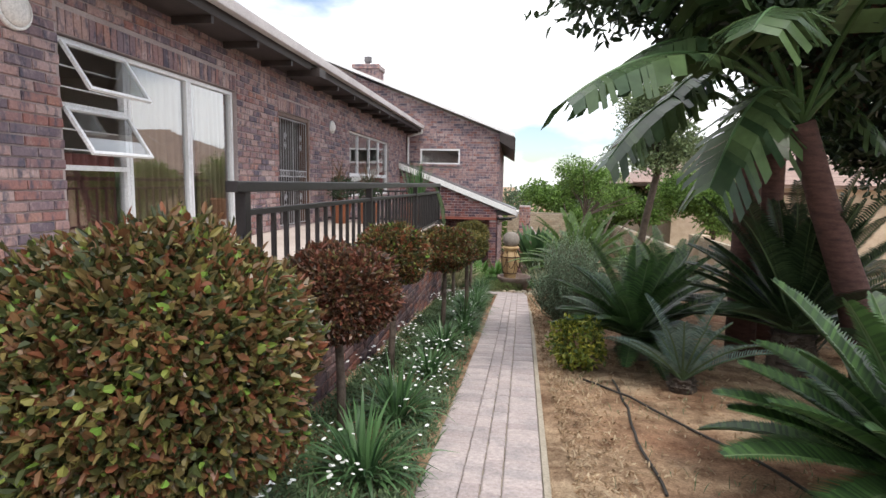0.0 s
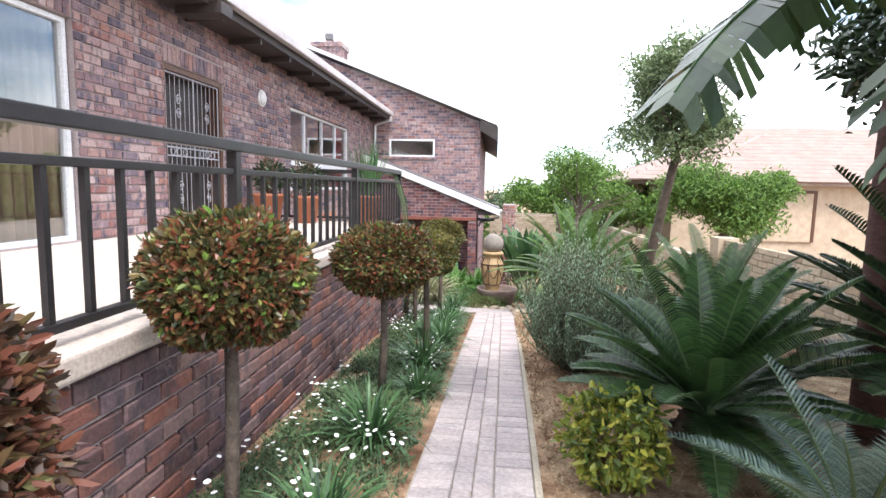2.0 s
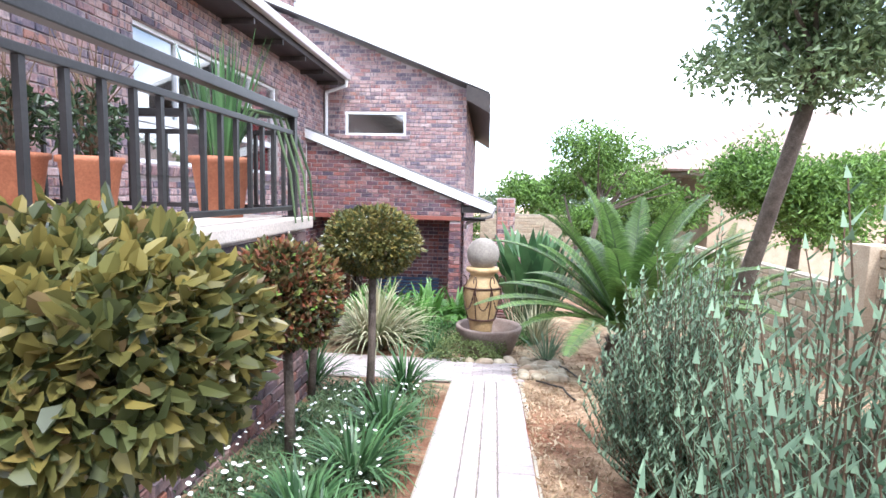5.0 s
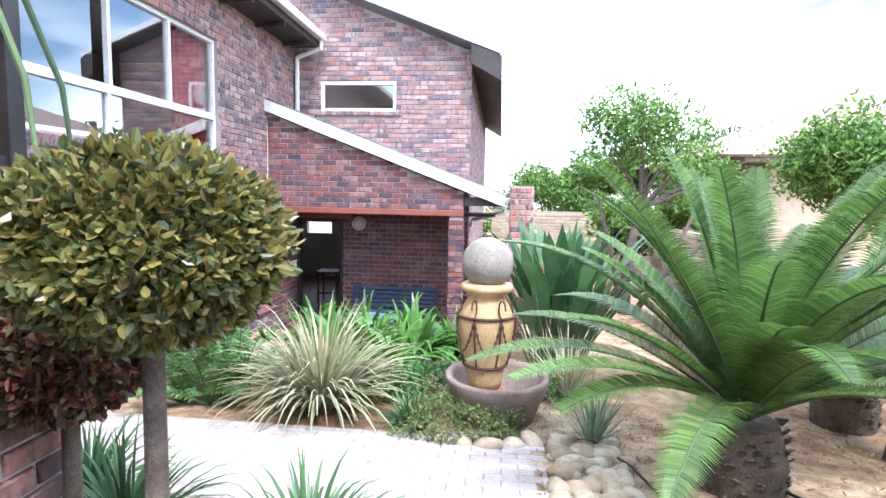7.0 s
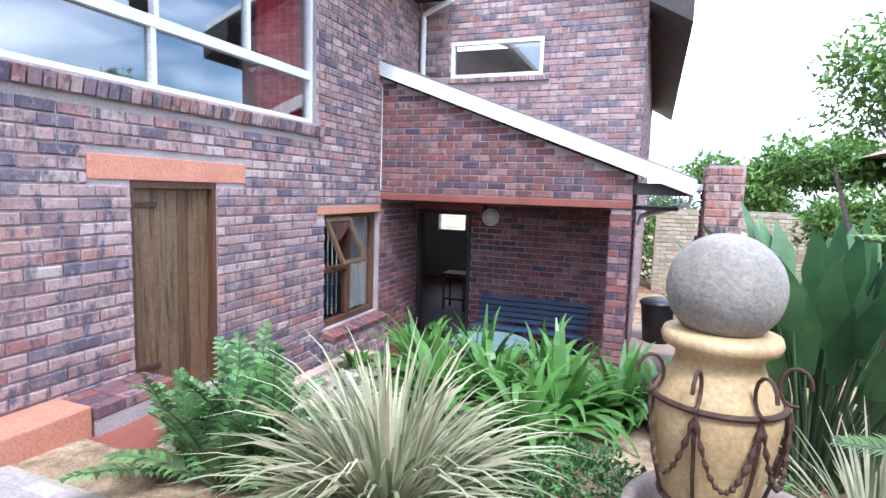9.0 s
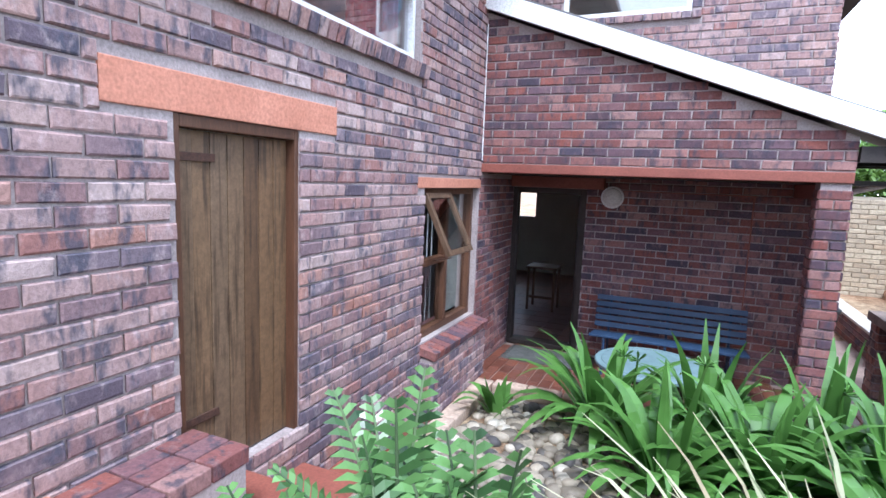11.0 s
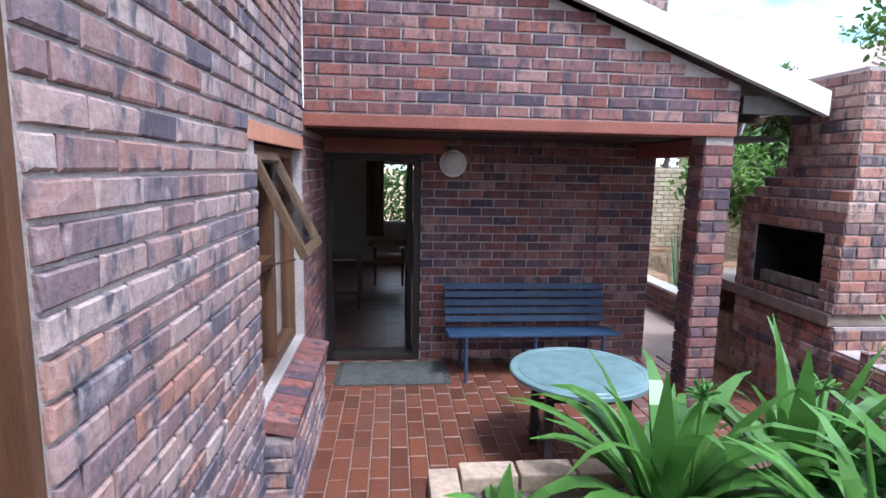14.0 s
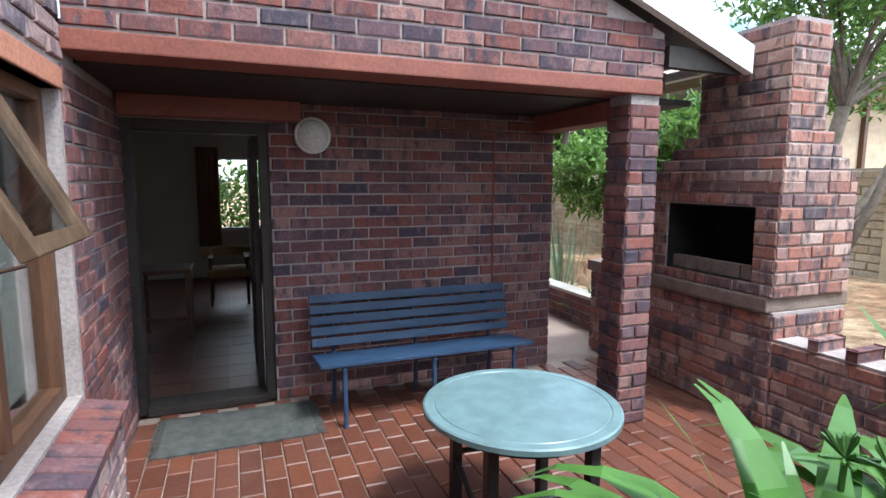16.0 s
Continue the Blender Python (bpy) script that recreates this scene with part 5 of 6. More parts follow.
for a in (40, 130, 220, 310):
    cx, cy = TX + 0.33 * math.cos(radians(a)), TYC + 0.33 * math.sin(radians(a))
    part("leg", Geo().box(cx - 0.025, cx + 0.025, cy - 0.025, cy + 0.025, TILE_Z, TZ - 0.04, None, 0.004), "black_metal", tb)
    a2 = radians(a + 90)
    part("stretcher", Geo().tube([(cx, cy, TILE_Z + 0.30), (TX + 0.33 * math.cos(a2), TYC + 0.33 * math.sin(a2), TILE_Z + 0.12 + 0.2 * (a % 180 == 40))], 0.014, 6), "black_metal", tb)
rg = thing("rug", (-3.1, 18.47, TILE_Z), "grey-green woven doormat with frayed fringes", "rug")
gv = [(-3.56 + 0.93 * i / 24, 18.22 + 0.56 * j / 12, TILE_Z + 0.014 + 0.004 * noise.noise((i * 0.4, j * 0.5, 2))) for j in range(13) for i in range(25)]
g = Geo().add(gv, [(j * 25 + i, j * 25 + i + 1, j * 25 + 26 + i, j * 25 + 25 + i) for j in range(12) for i in range(24)])
g.box(-3.558, -2.632, 18.222, 18.778, TILE_Z + 0.001, TILE_Z + 0.010)
part("weave", g, "rug", rg)
fr = Geo()
for k in range(44):
    for x, s in ((-3.56, -1), (-2.63, 1)):
        y = 18.225 + 0.55 * k / 43
        fr.tube([(x, y, TILE_Z + 0.012), (x + s * 0.03, y + rng.uniform(-0.008, 0.008), TILE_Z + 0.01), (x + s * rng.uniform(0.045, 0.07), y + rng.uniform(-0.02, 0.02), TILE_Z + 0.004)], 0.0028, 4)
part("fringe", fr, "rug", rg)
bi = thing("dustbin", (-0.1, 20.4, TILE_Z), "black plastic dustbin with a lid", "bin")
part("body", Geo().lathe([(0.2, TILE_Z - 0.012), (0.26, TILE_Z + 0.6), (0.27, TILE_Z + 0.62), (0.25, TILE_Z + 0.62)], -0.1, 20.4, 24), "black_plastic", bi, "", True)
part("lid", Geo().lathe([(0.285, TILE_Z + 0.6), (0.285, TILE_Z + 0.64), (0.2, TILE_Z + 0.69), (0.02, TILE_Z + 0.7)], -0.1, 20.4, 24), "black_plastic", bi, "", True)

# ---- urn fountain ----
uf = thing("urn_fountain", (0.0, 13.3, -1.3), "ochre clay urn fountain with a cement ball on top", "fountain")
UX, UY = 0.0, 13.3
part("urn", Geo().lathe([(0.10, -1.06), (0.135, -1.05), (0.14, -0.98), (0.165, -0.85), (0.215, -0.62), (0.228, -0.52), (0.222, -0.46), (0.17, -0.37), (0.15, -0.32), (0.155, -0.29), (0.20, -0.265), (0.208, -0.24), (0.20, -0.215), (0.15, -0.205), (0.02, -0.205)], UX, UY, 48), "pot", uf, "ochre clay urn", True)
ball = Geo()
ball.lathe([(max(0.004, 0.203 * math.sin(radians(a))), -0.05 - 0.203 * math.cos(radians(a))) for a in range(0, 181, 9)], UX, UY, 40)
part("ball", ball, "stone_ball", uf, "weathered grey cement ball", True)
part("bowl", Geo().lathe([(0.22, -1.30), (0.30, -1.28), (0.40, -1.02), (0.415, -0.96), (0.41, -0.94), (0.37, -0.94), (0.355, -0.97), (0.27, -1.16), (0.14, -1.2), (0.02, -1.2)], UX + 0.1, UY - 0.02, 48), "bowl", uf, "brown cement catch bowl", True)
part("pedestal", Geo().lathe([(0.16, -1.2), (0.15, -1.05), (0.02, -1.05)], UX, UY, 24), "terracotta", uf)
for z, r in ((-0.46, 0.231), (-0.86, 0.173)):
    part("iron_band", Geo().tube([(UX + r * math.cos(a * 0.2618), UY + r * math.sin(a * 0.2618), z) for a in range(25)], 0.012, 6), "rust", uf)
for a in (200, 250, 300, 350):
    ca, sa = math.cos(radians(a)), math.sin(radians(a))
    part("iron_strap", Geo().tube([(UX + r * ca, UY + r * sa, z) for r, z in ((0.233, -0.46), (0.24, -0.55), (0.218, -0.7), (0.176, -0.86))], 0.007, 6), "rust", uf)
    sp = [(UX + (0.25 + 0.05 * math.cos(t * 0.5)) * ca, UY + (0.25 + 0.05 * math.cos(t * 0.5)) * sa, -0.38 + 0.07 * math.sin(t * 0.5)) for t in range(11)]
    part("scroll", Geo().tube(sp, 0.007, 6), "rust", uf)
    a2 = radians(a + 50)
    ch_pts = []
    for t in range(13):
        s = t / 12
        aa = radians(a) + (a2 - radians(a)) * s
        ch_pts.append((UX + 0.245 * math.cos(aa), UY + 0.245 * math.sin(aa), -0.47 - 0.25 * 4 * s * (1 - s)))
    cg = Geo()
    for p0, p1 in zip(ch_pts, ch_pts[1:]):
        cg.tube([p0, ((p0[0] + p1[0]) / 2, (p0[1] + p1[1]) / 2, (p0[2] + p1[2]) / 2), p1], [0.004, 0.012, 0.004], 6)
    part("chain", cg, "rust", uf)

# ---- boundary wall and the neighbour ----
bw = thing("boundary_wall", (4.1, 8, -1), "pale sandy block boundary wall with piers", "wall", "", "structure")
part("core", Geo().box(4.13, 4.3, -6, 12.6, -1.7, 0.2).box(4.13, 4.3, 12.6, 26.0, -2.4, -0.24), "pale_mortar", bw)
BRICK_JOBS.append(lambda: brick_face(bw, (4.13, 12.6, -1.6), (0, -1, 0), (-1, 0, 0), 14.0, 1.82, "pale_brick", bl=0.29, bh=0.09, proud=0.02, pick=lambda u, z: u < 6.5 and z > 0.4))
BRICK_JOBS.append(lambda: brick_face(bw, (4.13, 26.0, -2.3), (0, -1, 0), (-1, 0, 0), 13.3, 2.08, "pale_brick", bl=0.29, bh=0.09, proud=0.02))
part("core", Geo().box(-0.2, 4.12, 26.0, 26.2, -2.4, 0.0), "pale_mortar", bw)
BRICK_JOBS.append(lambda: brick_face(bw, (-0.2, 26.0, -2.3), (1, 0, 0), (0, -1, 0), 4.3, 2.29, "pale_brick", bl=0.29, bh=0.09, proud=0.02))
part("pier", Geo().box(4.0, 4.36, 12.5, 12.86, -1.7, 0.26, None, 0.01), "neighbour", bw)
part("pier", Geo().box(4.0, 4.36, 18.5, 18.86, -2.0, -0.2, None, 0.01), "neighbour", bw)
nh = thing("neighbour_house", (12, 24, -2.3), "pale brick neighbour house with a hipped tile roof", "house")
part("wall", Geo().box(6.3, 27, 22.5, 31, -2.6, 1.45), "neighbour", nh)
part("wall", Geo().box(5.6, 27.2, 22.2, 31.3, 1.36, 1.46), "fascia", nh, "pale fascia under the tiles")
rf = Geo().add([(4.6, 21.9, 1.45), (28, 21.9, 1.45), (28, 31.6, 1.45), (4.6, 31.6, 1.45), (10.4, 26.7, 3.75), (24, 26.7, 3.75)], [(0, 1, 5, 4), (1, 2, 5), (2, 3, 4, 5), (3, 0, 4), (3, 2, 1, 0)])
roof_n = part("roof", rf, "roof_pale", nh)
tl = Geo()
for k in range(15):
    s = k / 15
    x0, x1, yy, zz = 4.6 + 5.8 * s, 28 - 4 * s, 21.9 + 4.8 * s, 1.47 + 2.3 * s
    m = Matrix.Translation((0, yy, zz)) @ Matrix.Rotation(math.atan2(2.3, 4.8), 4, "X")
    tl.box(x0, x1, 0, 0.34, 0.0, 0.035, m)
part("tile_course", tl, "roof_pale", roof_n)
w = part("window", Geo().box(9.4, 11.0, 22.42, 22.5, -0.6, 1.1, None, 0.02), "neighbour", nh, "recessed wooden shutter")
part("frame", Geo().box(9.3, 9.4, 22.4, 22.5, -0.6, 1.2).box(11.0, 11.1, 22.4, 22.5, -0.6, 1.2).box(9.4, 11.0, 22.4, 22.5, 1.1, 1.2), "frame_wood", w)
part("antenna", Geo().tube([(8.6, 25, 2.4), (10.2, 25, 3.3)], 0.025, 6), "fascia", nh)


# ---- plants ----
def topiary(x, y, cz, rx, rz, mat, n, size, label, seed):
    gz = ground_z(x, y)
    e = thing("topiary_tree", (x, y, gz), label, "tree", "clipped topiary trees")
    r = random.Random(seed)
    lean = r.uniform(-0.04, 0.04)
    part("stem", Geo().tube([(x + lean, y, gz - 0.02), (x + lean * 0.5 + 0.01, y, gz + (cz - gz) * 0.4), (x, y + 0.01, cz - rz * 0.3)], [0.034, 0.028, 0.026], 8), "bark", e, "", True)
    core = Geo()
    for a in range(9):
        d = Vector((math.cos(a * 0.7), math.sin(a * 0.7), 0.5 + 0.3 * math.sin(a * 2.1))).normalized()
        core.tube([(x, y, cz - rz * 0.6), Vector((x, y, cz - rz * 0.3)) + Vector((d.x * rx, d.y * rx, d.z * rz)) * 0.75], [0.012, 0.004], 5)
    part("branches", core, "twig", e)
    g = Geo()
    q = np.random.default_rng(seed)
    p, d = blob_points((x, y, cz), rx, rx, rz, int(n * 1.3), q, 0.86, -0.93, 0.06, seed)
    leaf_cloud(g, p, d, size, size * 0.66, r, 0.75)
    p, d = blob_points((x, y, cz), rx * 0.8, rx * 0.8, rz * 0.8, n // 2, q, 0.3, -0.93, 0.05, seed)
    leaf_cloud(g, p, d, size * 1.3, size * 0.9, r, 0.4)
    # fresh shoots stand proud of the clipped line
    p, d = blob_points((x, y, cz), rx * 1.03, rx * 1.03, rz * 1.04, n // 14, q, 0.95, -0.3, 0.08, seed)
    leaf_cloud(g, p, d, size * 1.25, size * 0.55, r, 1.6)
    part("crown", g, mat, e)


topiary(-1.12, 1.54, 0.67, 0.50, 0.48, "leaf_olive", 17000, 0.036, "large clipped ball tree with bronze and green leaves", 1)
topiary(-1.02, 3.05, 0.64, 0.37, 0.275, "leaf_darkred", 8500, 0.036, "clipped ball tree with dark red leaves", 2)
topiary(-0.97, 4.38, 0.70, 0.30, 0.25, "leaf_red", 6000, 0.034, "clipped ball tree with bronze and green leaves", 3)
topiary(-0.77, 6.3, 0.52, 0.36, 0.265, "leaf_red", 8000, 0.033, "clipped ball tree with red young shoots", 4)
topiary(-0.6, 7.35, 0.45, 0.28, 0.2, "leaf_gold", 3600, 0.038, "small clipped ball tree with olive leaves", 5)
topiary(-1.0, 9.28, 0.14, 0.28, 0.28, "leaf_red", 4500, 0.042, "clipped ball tree with bronze and orange shoots", 6)
topiary(-0.75, 10.26, 0.35, 0.315, 0.235, "leaf_gold", 6800, 0.034, "clipped ball tree with golden green leaves", 7)
topiary(-1.28, 10.6, -0.02, 0.26, 0.22, "leaf_darkred", 2600, 0.04, "low clipped ball tree with dark red leaves", 8)


def clump(name, x, y, n, length, width, mat, label, category, droop=0.9, spread=0.75, seed=0, r0=0.05, group="", z=None, up=1.0, seg=5, single=False):
    r = random.Random(seed * 17 + 3)
    gz = (ground_z(x, y) if z is None else z) - 0.01
    e = thing(name, (x, y, gz), label, category, group)
    g = Geo()
    for k in range(n):
        a = r.uniform(0, 6.283)
        s = r.random() ** 0.7 * spread
        d = Vector((math.cos(a) * s, math.sin(a) * s, up * r.uniform(0.75, 1.1)))
        g.blade((x + math.cos(a) * r0 * r.random(), y + math.sin(a) * r0 * r.random(), gz), d, length * r.uniform(0.65, 1.12), width * r.uniform(0.75, 1.15), droop * r.uniform(0.6, 1.3), seg)
        if single:
            part("leaf", g, mat, e)
            g = Geo()
    if not single:
        part("foliage", g, mat, e)
    return e


LILY = "agapanthus clump with dark green strap leaves"
for k, (x, y, s) in enumerate([(-0.70, 2.5, 1.0), (-0.72, 3.4, 1.0), (-0.62, 1.5, 0.9), (-0.66, 4.5, 0.8), (-0.68, 5.5, 1.0), (-0.6, 7.25, 1.0), (-0.52, 8.3, 0.9), (-0.6, 9.2, 0.95), (-0.58, 9.9, 0.9), (-1.44, 11.05, 1.1), (-0.62, 10.95, 1.0), (-1.85, 11.35, 1.0), (-0.55, 12.95, 0.75), (-0.52, 6.4, 0.7), (-0.72, 8.7, 0.7)]):
    clump("agapanthus", x, y, 120, 0.45 * s, 0.021, "leaf_lily", LILY, "plant", 1.5, 1.0, k, 0.06, "agapanthus along the path")

# daisies and low cover below the retaining wall
cov, dai = Geo(), Geo()
r = random.Random(5)
for k in range(17000):
    x, y = r.uniform(-1.28, -0.40), r.uniform(-0.5, 10.9)
    if noise.noise((x * 2.2, y * 2.2, 3)) < -0.34 or (x > -0.5 and r.random() < 0.55):
        continue
    gz = ground_z(x, y)
    h = 0.05 + 0.12 * max(0, noise.noise((x * 1.7, y * 1.7, 9)) + 0.3)
    a = r.uniform(0, 6.283)
    cov.blade((x, y, gz - 0.005), (math.cos(a) * 0.7, math.sin(a) * 0.7, 1.0), h * r.uniform(0.7, 1.5), 0.012, 0.9, 2)
    leaf_cloud(cov, [(x + r.uniform(-0.03, 0.03), y + r.uniform(-0.03, 0.03), gz + h * r.random())], [(0, 0, 1)], 0.035, 0.016, r, 0.6)
for k in range(900):
    x, y = r.uniform(-1.27, -0.42), r.uniform(0.3, 10.6)
    if noise.noise((x * 1.5, y * 0.9, 14)) < -0.05:
        continue
    z = ground_z(x, y) + r.uniform(0.10, 0.24)
    rad, tx, ty = r.uniform(0.009, 0.016), r.uniform(-0.4, 0.4), r.uniform(-0.4, 0.4)
    ring = [(x + rad * math.cos(a * 0.7854), y + rad * math.sin(a * 0.7854), z + rad * (math.cos(a * 0.7854) * tx + math.sin(a * 0.7854) * ty)) for a in range(8)]
    dai.add(ring + [(x, y, z + 0.004)], [(a, (a + 1) % 8, 8) for a in range(8)])
    cov.blade((x, y, z - 0.1), (0.01, 0, 1), 0.1, 0.004, 0.0, 1)
tagged(mesh_object("ground_cover", cov, "leaf_cover"), "low green ground cover below the terrace wall", "plants", "", "stuff")
tagged(mesh_object("daisies", dai, "petal"), "small white daisies among the ground cover", "flowers", "", "stuff")


def fronds(geo, stalk, base, n, length, leaflet, lw, r, el=(20, 75), arch=0.9, pairs=42, start=0.12, vee=0.5, drop=0.2, ks=None):
    """Feather leaves: arching stalks with two rows of leaflets."""
    for k in (range(n) if ks is None else ks):
        a = 6.283 * (k * 0.381966 + r.uniform(-0.04, 0.04))
        e = radians(r.uniform(*el))
        L = length * r.uniform(0.82, 1.12)
        d = Vector((math.cos(a) * math.cos(e), math.sin(a) * math.cos(e), math.sin(e)))
        p = Vector(base)
        pts, seg = [p.copy()], 12
        bend = arch * r.uniform(0.7, 1.25)
        for i in range(seg):
            d = (d - Vector((0, 0, bend / seg * (0.4 + i / seg)))).normalized()
            p = p + d * (L / seg)
            pts.append(p.copy())
        stalk.tube(pts, [0.011 * (1 - 0.85 * i / seg) + 0.002 for i in range(seg + 1)], 5, False)
        for i in range(pairs):
            s = start + (1 - start) * (i + 0.5) / pairs
            f = s * seg
            j = min(int(f), seg - 1)
            q = pts[j].lerp(pts[j + 1], f - j)
            t = (pts[j + 1] - pts[j]).normalized()
            side = t.cross(Vector((0, 0, 1)))
            side = side.normalized() if side.length > 1e-3 else Vector((1, 0, 0))
            nrm = side.cross(t)
            ll = leaflet * (math.sin(3.1416 * min(1, 0.12 + 0.86 * s)) ** 0.55) * r.uniform(0.9, 1.08)
            for sg in (-1, 1):
                dd = (side * sg + t * 0.55 + nrm * vee).normalized()
                tip = q + dd * ll - Vector((0, 0, drop * ll))
                mid = q + dd * (ll * 0.5)
                w = t * lw
                geo.add([q - w * 0.5, mid - w * 0.6, tip, mid + w * 0.6, q + w * 0.5], [(0, 1, 3, 4), (1, 2, 3)])


def cycad(x, y, trunk_h, trunk_r, n, length, leaflet, lw, mat, label, seed, el=(15, 78), arch=0.9, pairs=42, vee=0.5):
    r = random.Random(seed)
    gz = ground_z(x, y)
    e = thing("cycad", (x, y, gz), label, "cycad", "cycads in the bed")
    tr = Geo()
    tr.tube([(x, y, gz - 0.05), (x, y, gz + trunk_h * 0.5), (x, y, gz + trunk_h)], [trunk_r * 1.0, trunk_r * 1.08, trunk_r * 0.8], 18)
    for k in range(int(260 * max(0.3, trunk_h * 1.6))):
        a, z = r.uniform(0, 6.283), r.random()
        rr = trunk_r * (0.97 + 0.05 * z - 0.4 * max(0, z - 0.5))
        c = Vector((x + rr * math.cos(a), y + rr * math.sin(a), gz + trunk_h * z))
        d = Vector((math.cos(a), math.sin(a), 0.9)).normalized()
        s = Vector((-math.sin(a), math.cos(a), 0))
        L = r.uniform(0.03, 0.06)
        tr.add([c - s * 0.028, c + s * 0.028, c + d * L + s * 0.012, c + d * L - s * 0.012, c + Vector((0, 0, 0.035))], [(0, 1, 2, 3), (3, 2, 4)])
    part("trunk", tr, "bark", e)
    for k in range(n):
        g, st = Geo(), Geo()
        fronds(g, st, (x, y, gz + trunk_h), n, length, leaflet, lw, r, el, arch, pairs, 0.12, vee, 0.2, (k,))
        f = part("frond", g, mat, e)
        part("stalk", st, "leaf_cover", f)


cycad(1.32, 5.75, 0.22, 0.16, 46, 1.05, 0.19, 0.013, "leaf_cycad", "dark green cycad with stiff arching fronds", 21, (8, 74), 0.55, 60)
cycad(1.45, 4.55, 0.10, 0.09, 15, 0.72, 0.13, 0.009, "leaf_blue", "small blue-grey cycad on bare soil", 22, (28, 80), 0.7, 36)
cycad(1.88, 2.5, 0.2, 0.16, 46, 0.98, 0.19, 0.016, "leaf_cycad", "dark green cycad beside the bare soil", 23, (2, 70), 0.6, 60)
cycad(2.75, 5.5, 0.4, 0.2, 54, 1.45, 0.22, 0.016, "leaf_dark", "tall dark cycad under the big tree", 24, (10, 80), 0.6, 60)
cycad(2.3, 8.2, 0.3, 0.2, 36, 1.1, 0.18, 0.014, "leaf_cycad", "dark cycad near the boundary wall", 25, (10, 75), 0.6, 50)
cycad(1.5, 12.15, 0.42, 0.21, 50, 1.6, 0.20, 0.010, "leaf_cycad_light", "large fresh green cycad with a scaly trunk", 29, (32, 80), 1.15, 104, 0.35)
cycad(2.9, 13.6, 0.4, 0.22, 30, 1.3, 0.17, 0.014, "leaf_cycad_light", "fresh green cycad behind the fountain bed", 27, (18, 80), 0.9, 50)

# fern-like shrub by the store door
fe = thing("fern", (-2.25, 13.35, ground_z(-2.25, 13.35)), "glossy green fern with toothed leaflets", "fern")
g, st = Geo(), Geo()
r = random.Random(31)
for bx, by in ((-2.5, 13.2), (-2.4, 13.45), (-2.25, 13.15), (-2.5, 13.6), (-2.15, 13.4)):
    fronds(g, st, (bx, by, -1.32), 10, 0.70, 0.13, 0.024, r, (28, 84), 0.85, 15, 0.2, 0.2, 0.25)
part("foliage", g, "leaf_fern", fe)
part("stalk_cluster", st, "leaf_cover", fe)

clump("striped_grass", -1.35, 13.25, 400, 0.95, 0.027, "leaf_var", "large arching clump of cream striped grass", "grass clump", 1.6, 0.95, 41, 0.13, seg=6)
clump("spiky_grass", 0.78, 12.75, 90, 0.5, 0.014, "leaf_grey", "small spiky grey-green grass tuft", "grass clump", 0.9, 0.9, 42, 0.05)
clump("spiky_grass", 0.75, 13.9, 110, 0.7, 0.016, "leaf_var", "spiky straw-coloured grass tuft behind the fountain", "grass clump", 0.9, 0.9, 43, 0.06)

CL = [(-2.1, 15.42, 1.08), (-1.55, 15.45, 1.05), (-1.0, 15.4, 1.05), (-1.3, 15.0, 1.0), (-0.8, 14.9, 1.05), (-0.4, 15.2, 1.0), (-2.72, 15.3, 0.52), (-0.1, 15.35, 0.95), (-0.95, 14.4, 0.9), (-1.75, 14.85, 0.9)]
for k, (x, y, s) in enumerate(CL):
    clump("clivia", x, y, (11 if s < 0.6 else 56), 0.68 * s, 0.078, "leaf_clivia", "clivia clump with broad glossy strap leaves", "plant", 1.9, 0.9, 50 + k, 0.08, "clivias in the planter", seg=7, single=True)
fl = Geo()
r = random.Random(61)
for x, y, z in ((-2.02, 15.4, -0.93), (-1.6, 15.36, -0.9), (-1.95, 15.52, -0.98), (-1.0, 15.3, -0.92)):
    fl.tube([(x, y, -1.36), (x + 0.02, y, z)], 0.007, 5)
    for k in range(14):
        d = Vector((r.uniform(-1, 1), r.uniform(-1, 1), r.uniform(0, 1))).normalized() * 0.05
        fl.tube([(x + 0.02, y, z), (x + 0.02 + d.x, y + d.y, z + d.z), (x + 0.02 + d.x * 1.25, y + d.y * 1.25, z + d.z * 1.25)], [0.002, 0.006, 0.003], 5)
tagged(mesh_object("clivia_berries", fl, "leaf_clivia"), "green clivia berry heads on stalks", "berries", "", "stuff")

# ground cover mound by the fountain
md = Geo()
p, d = blob_points((-0.15, 12.92, -1.27), 0.48, 0.4, 0.24, 5200, np.random.default_rng(71), 0.7, -0.05, 0.2, 4)
leaf_cloud(md, p, d, 0.035, 0.014, random.Random(71), 0.7)
tagged(mesh_object("ground_cover_mound", md, "leaf_mound"), "low fine-leaved green mound beside the paving", "plant")
md = Geo()
for cx, cy in ((-0.55, 13.9), (-0.9, 13.65), (0.35, 13.9)):
    p, d = blob_points((cx, cy, -1.34), 0.36, 0.3, 0.26, 1800, np.random.default_rng(int(cy * 10)), 0.7, -0.05, 0.2, 4)
    leaf_cloud(md, p, d, 0.04, 0.02, random.Random(72), 0.7)
tagged(mesh_object("ground_cover_mound", md, "leaf_fern"), "low leafy green mound behind the striped grass", "plant")

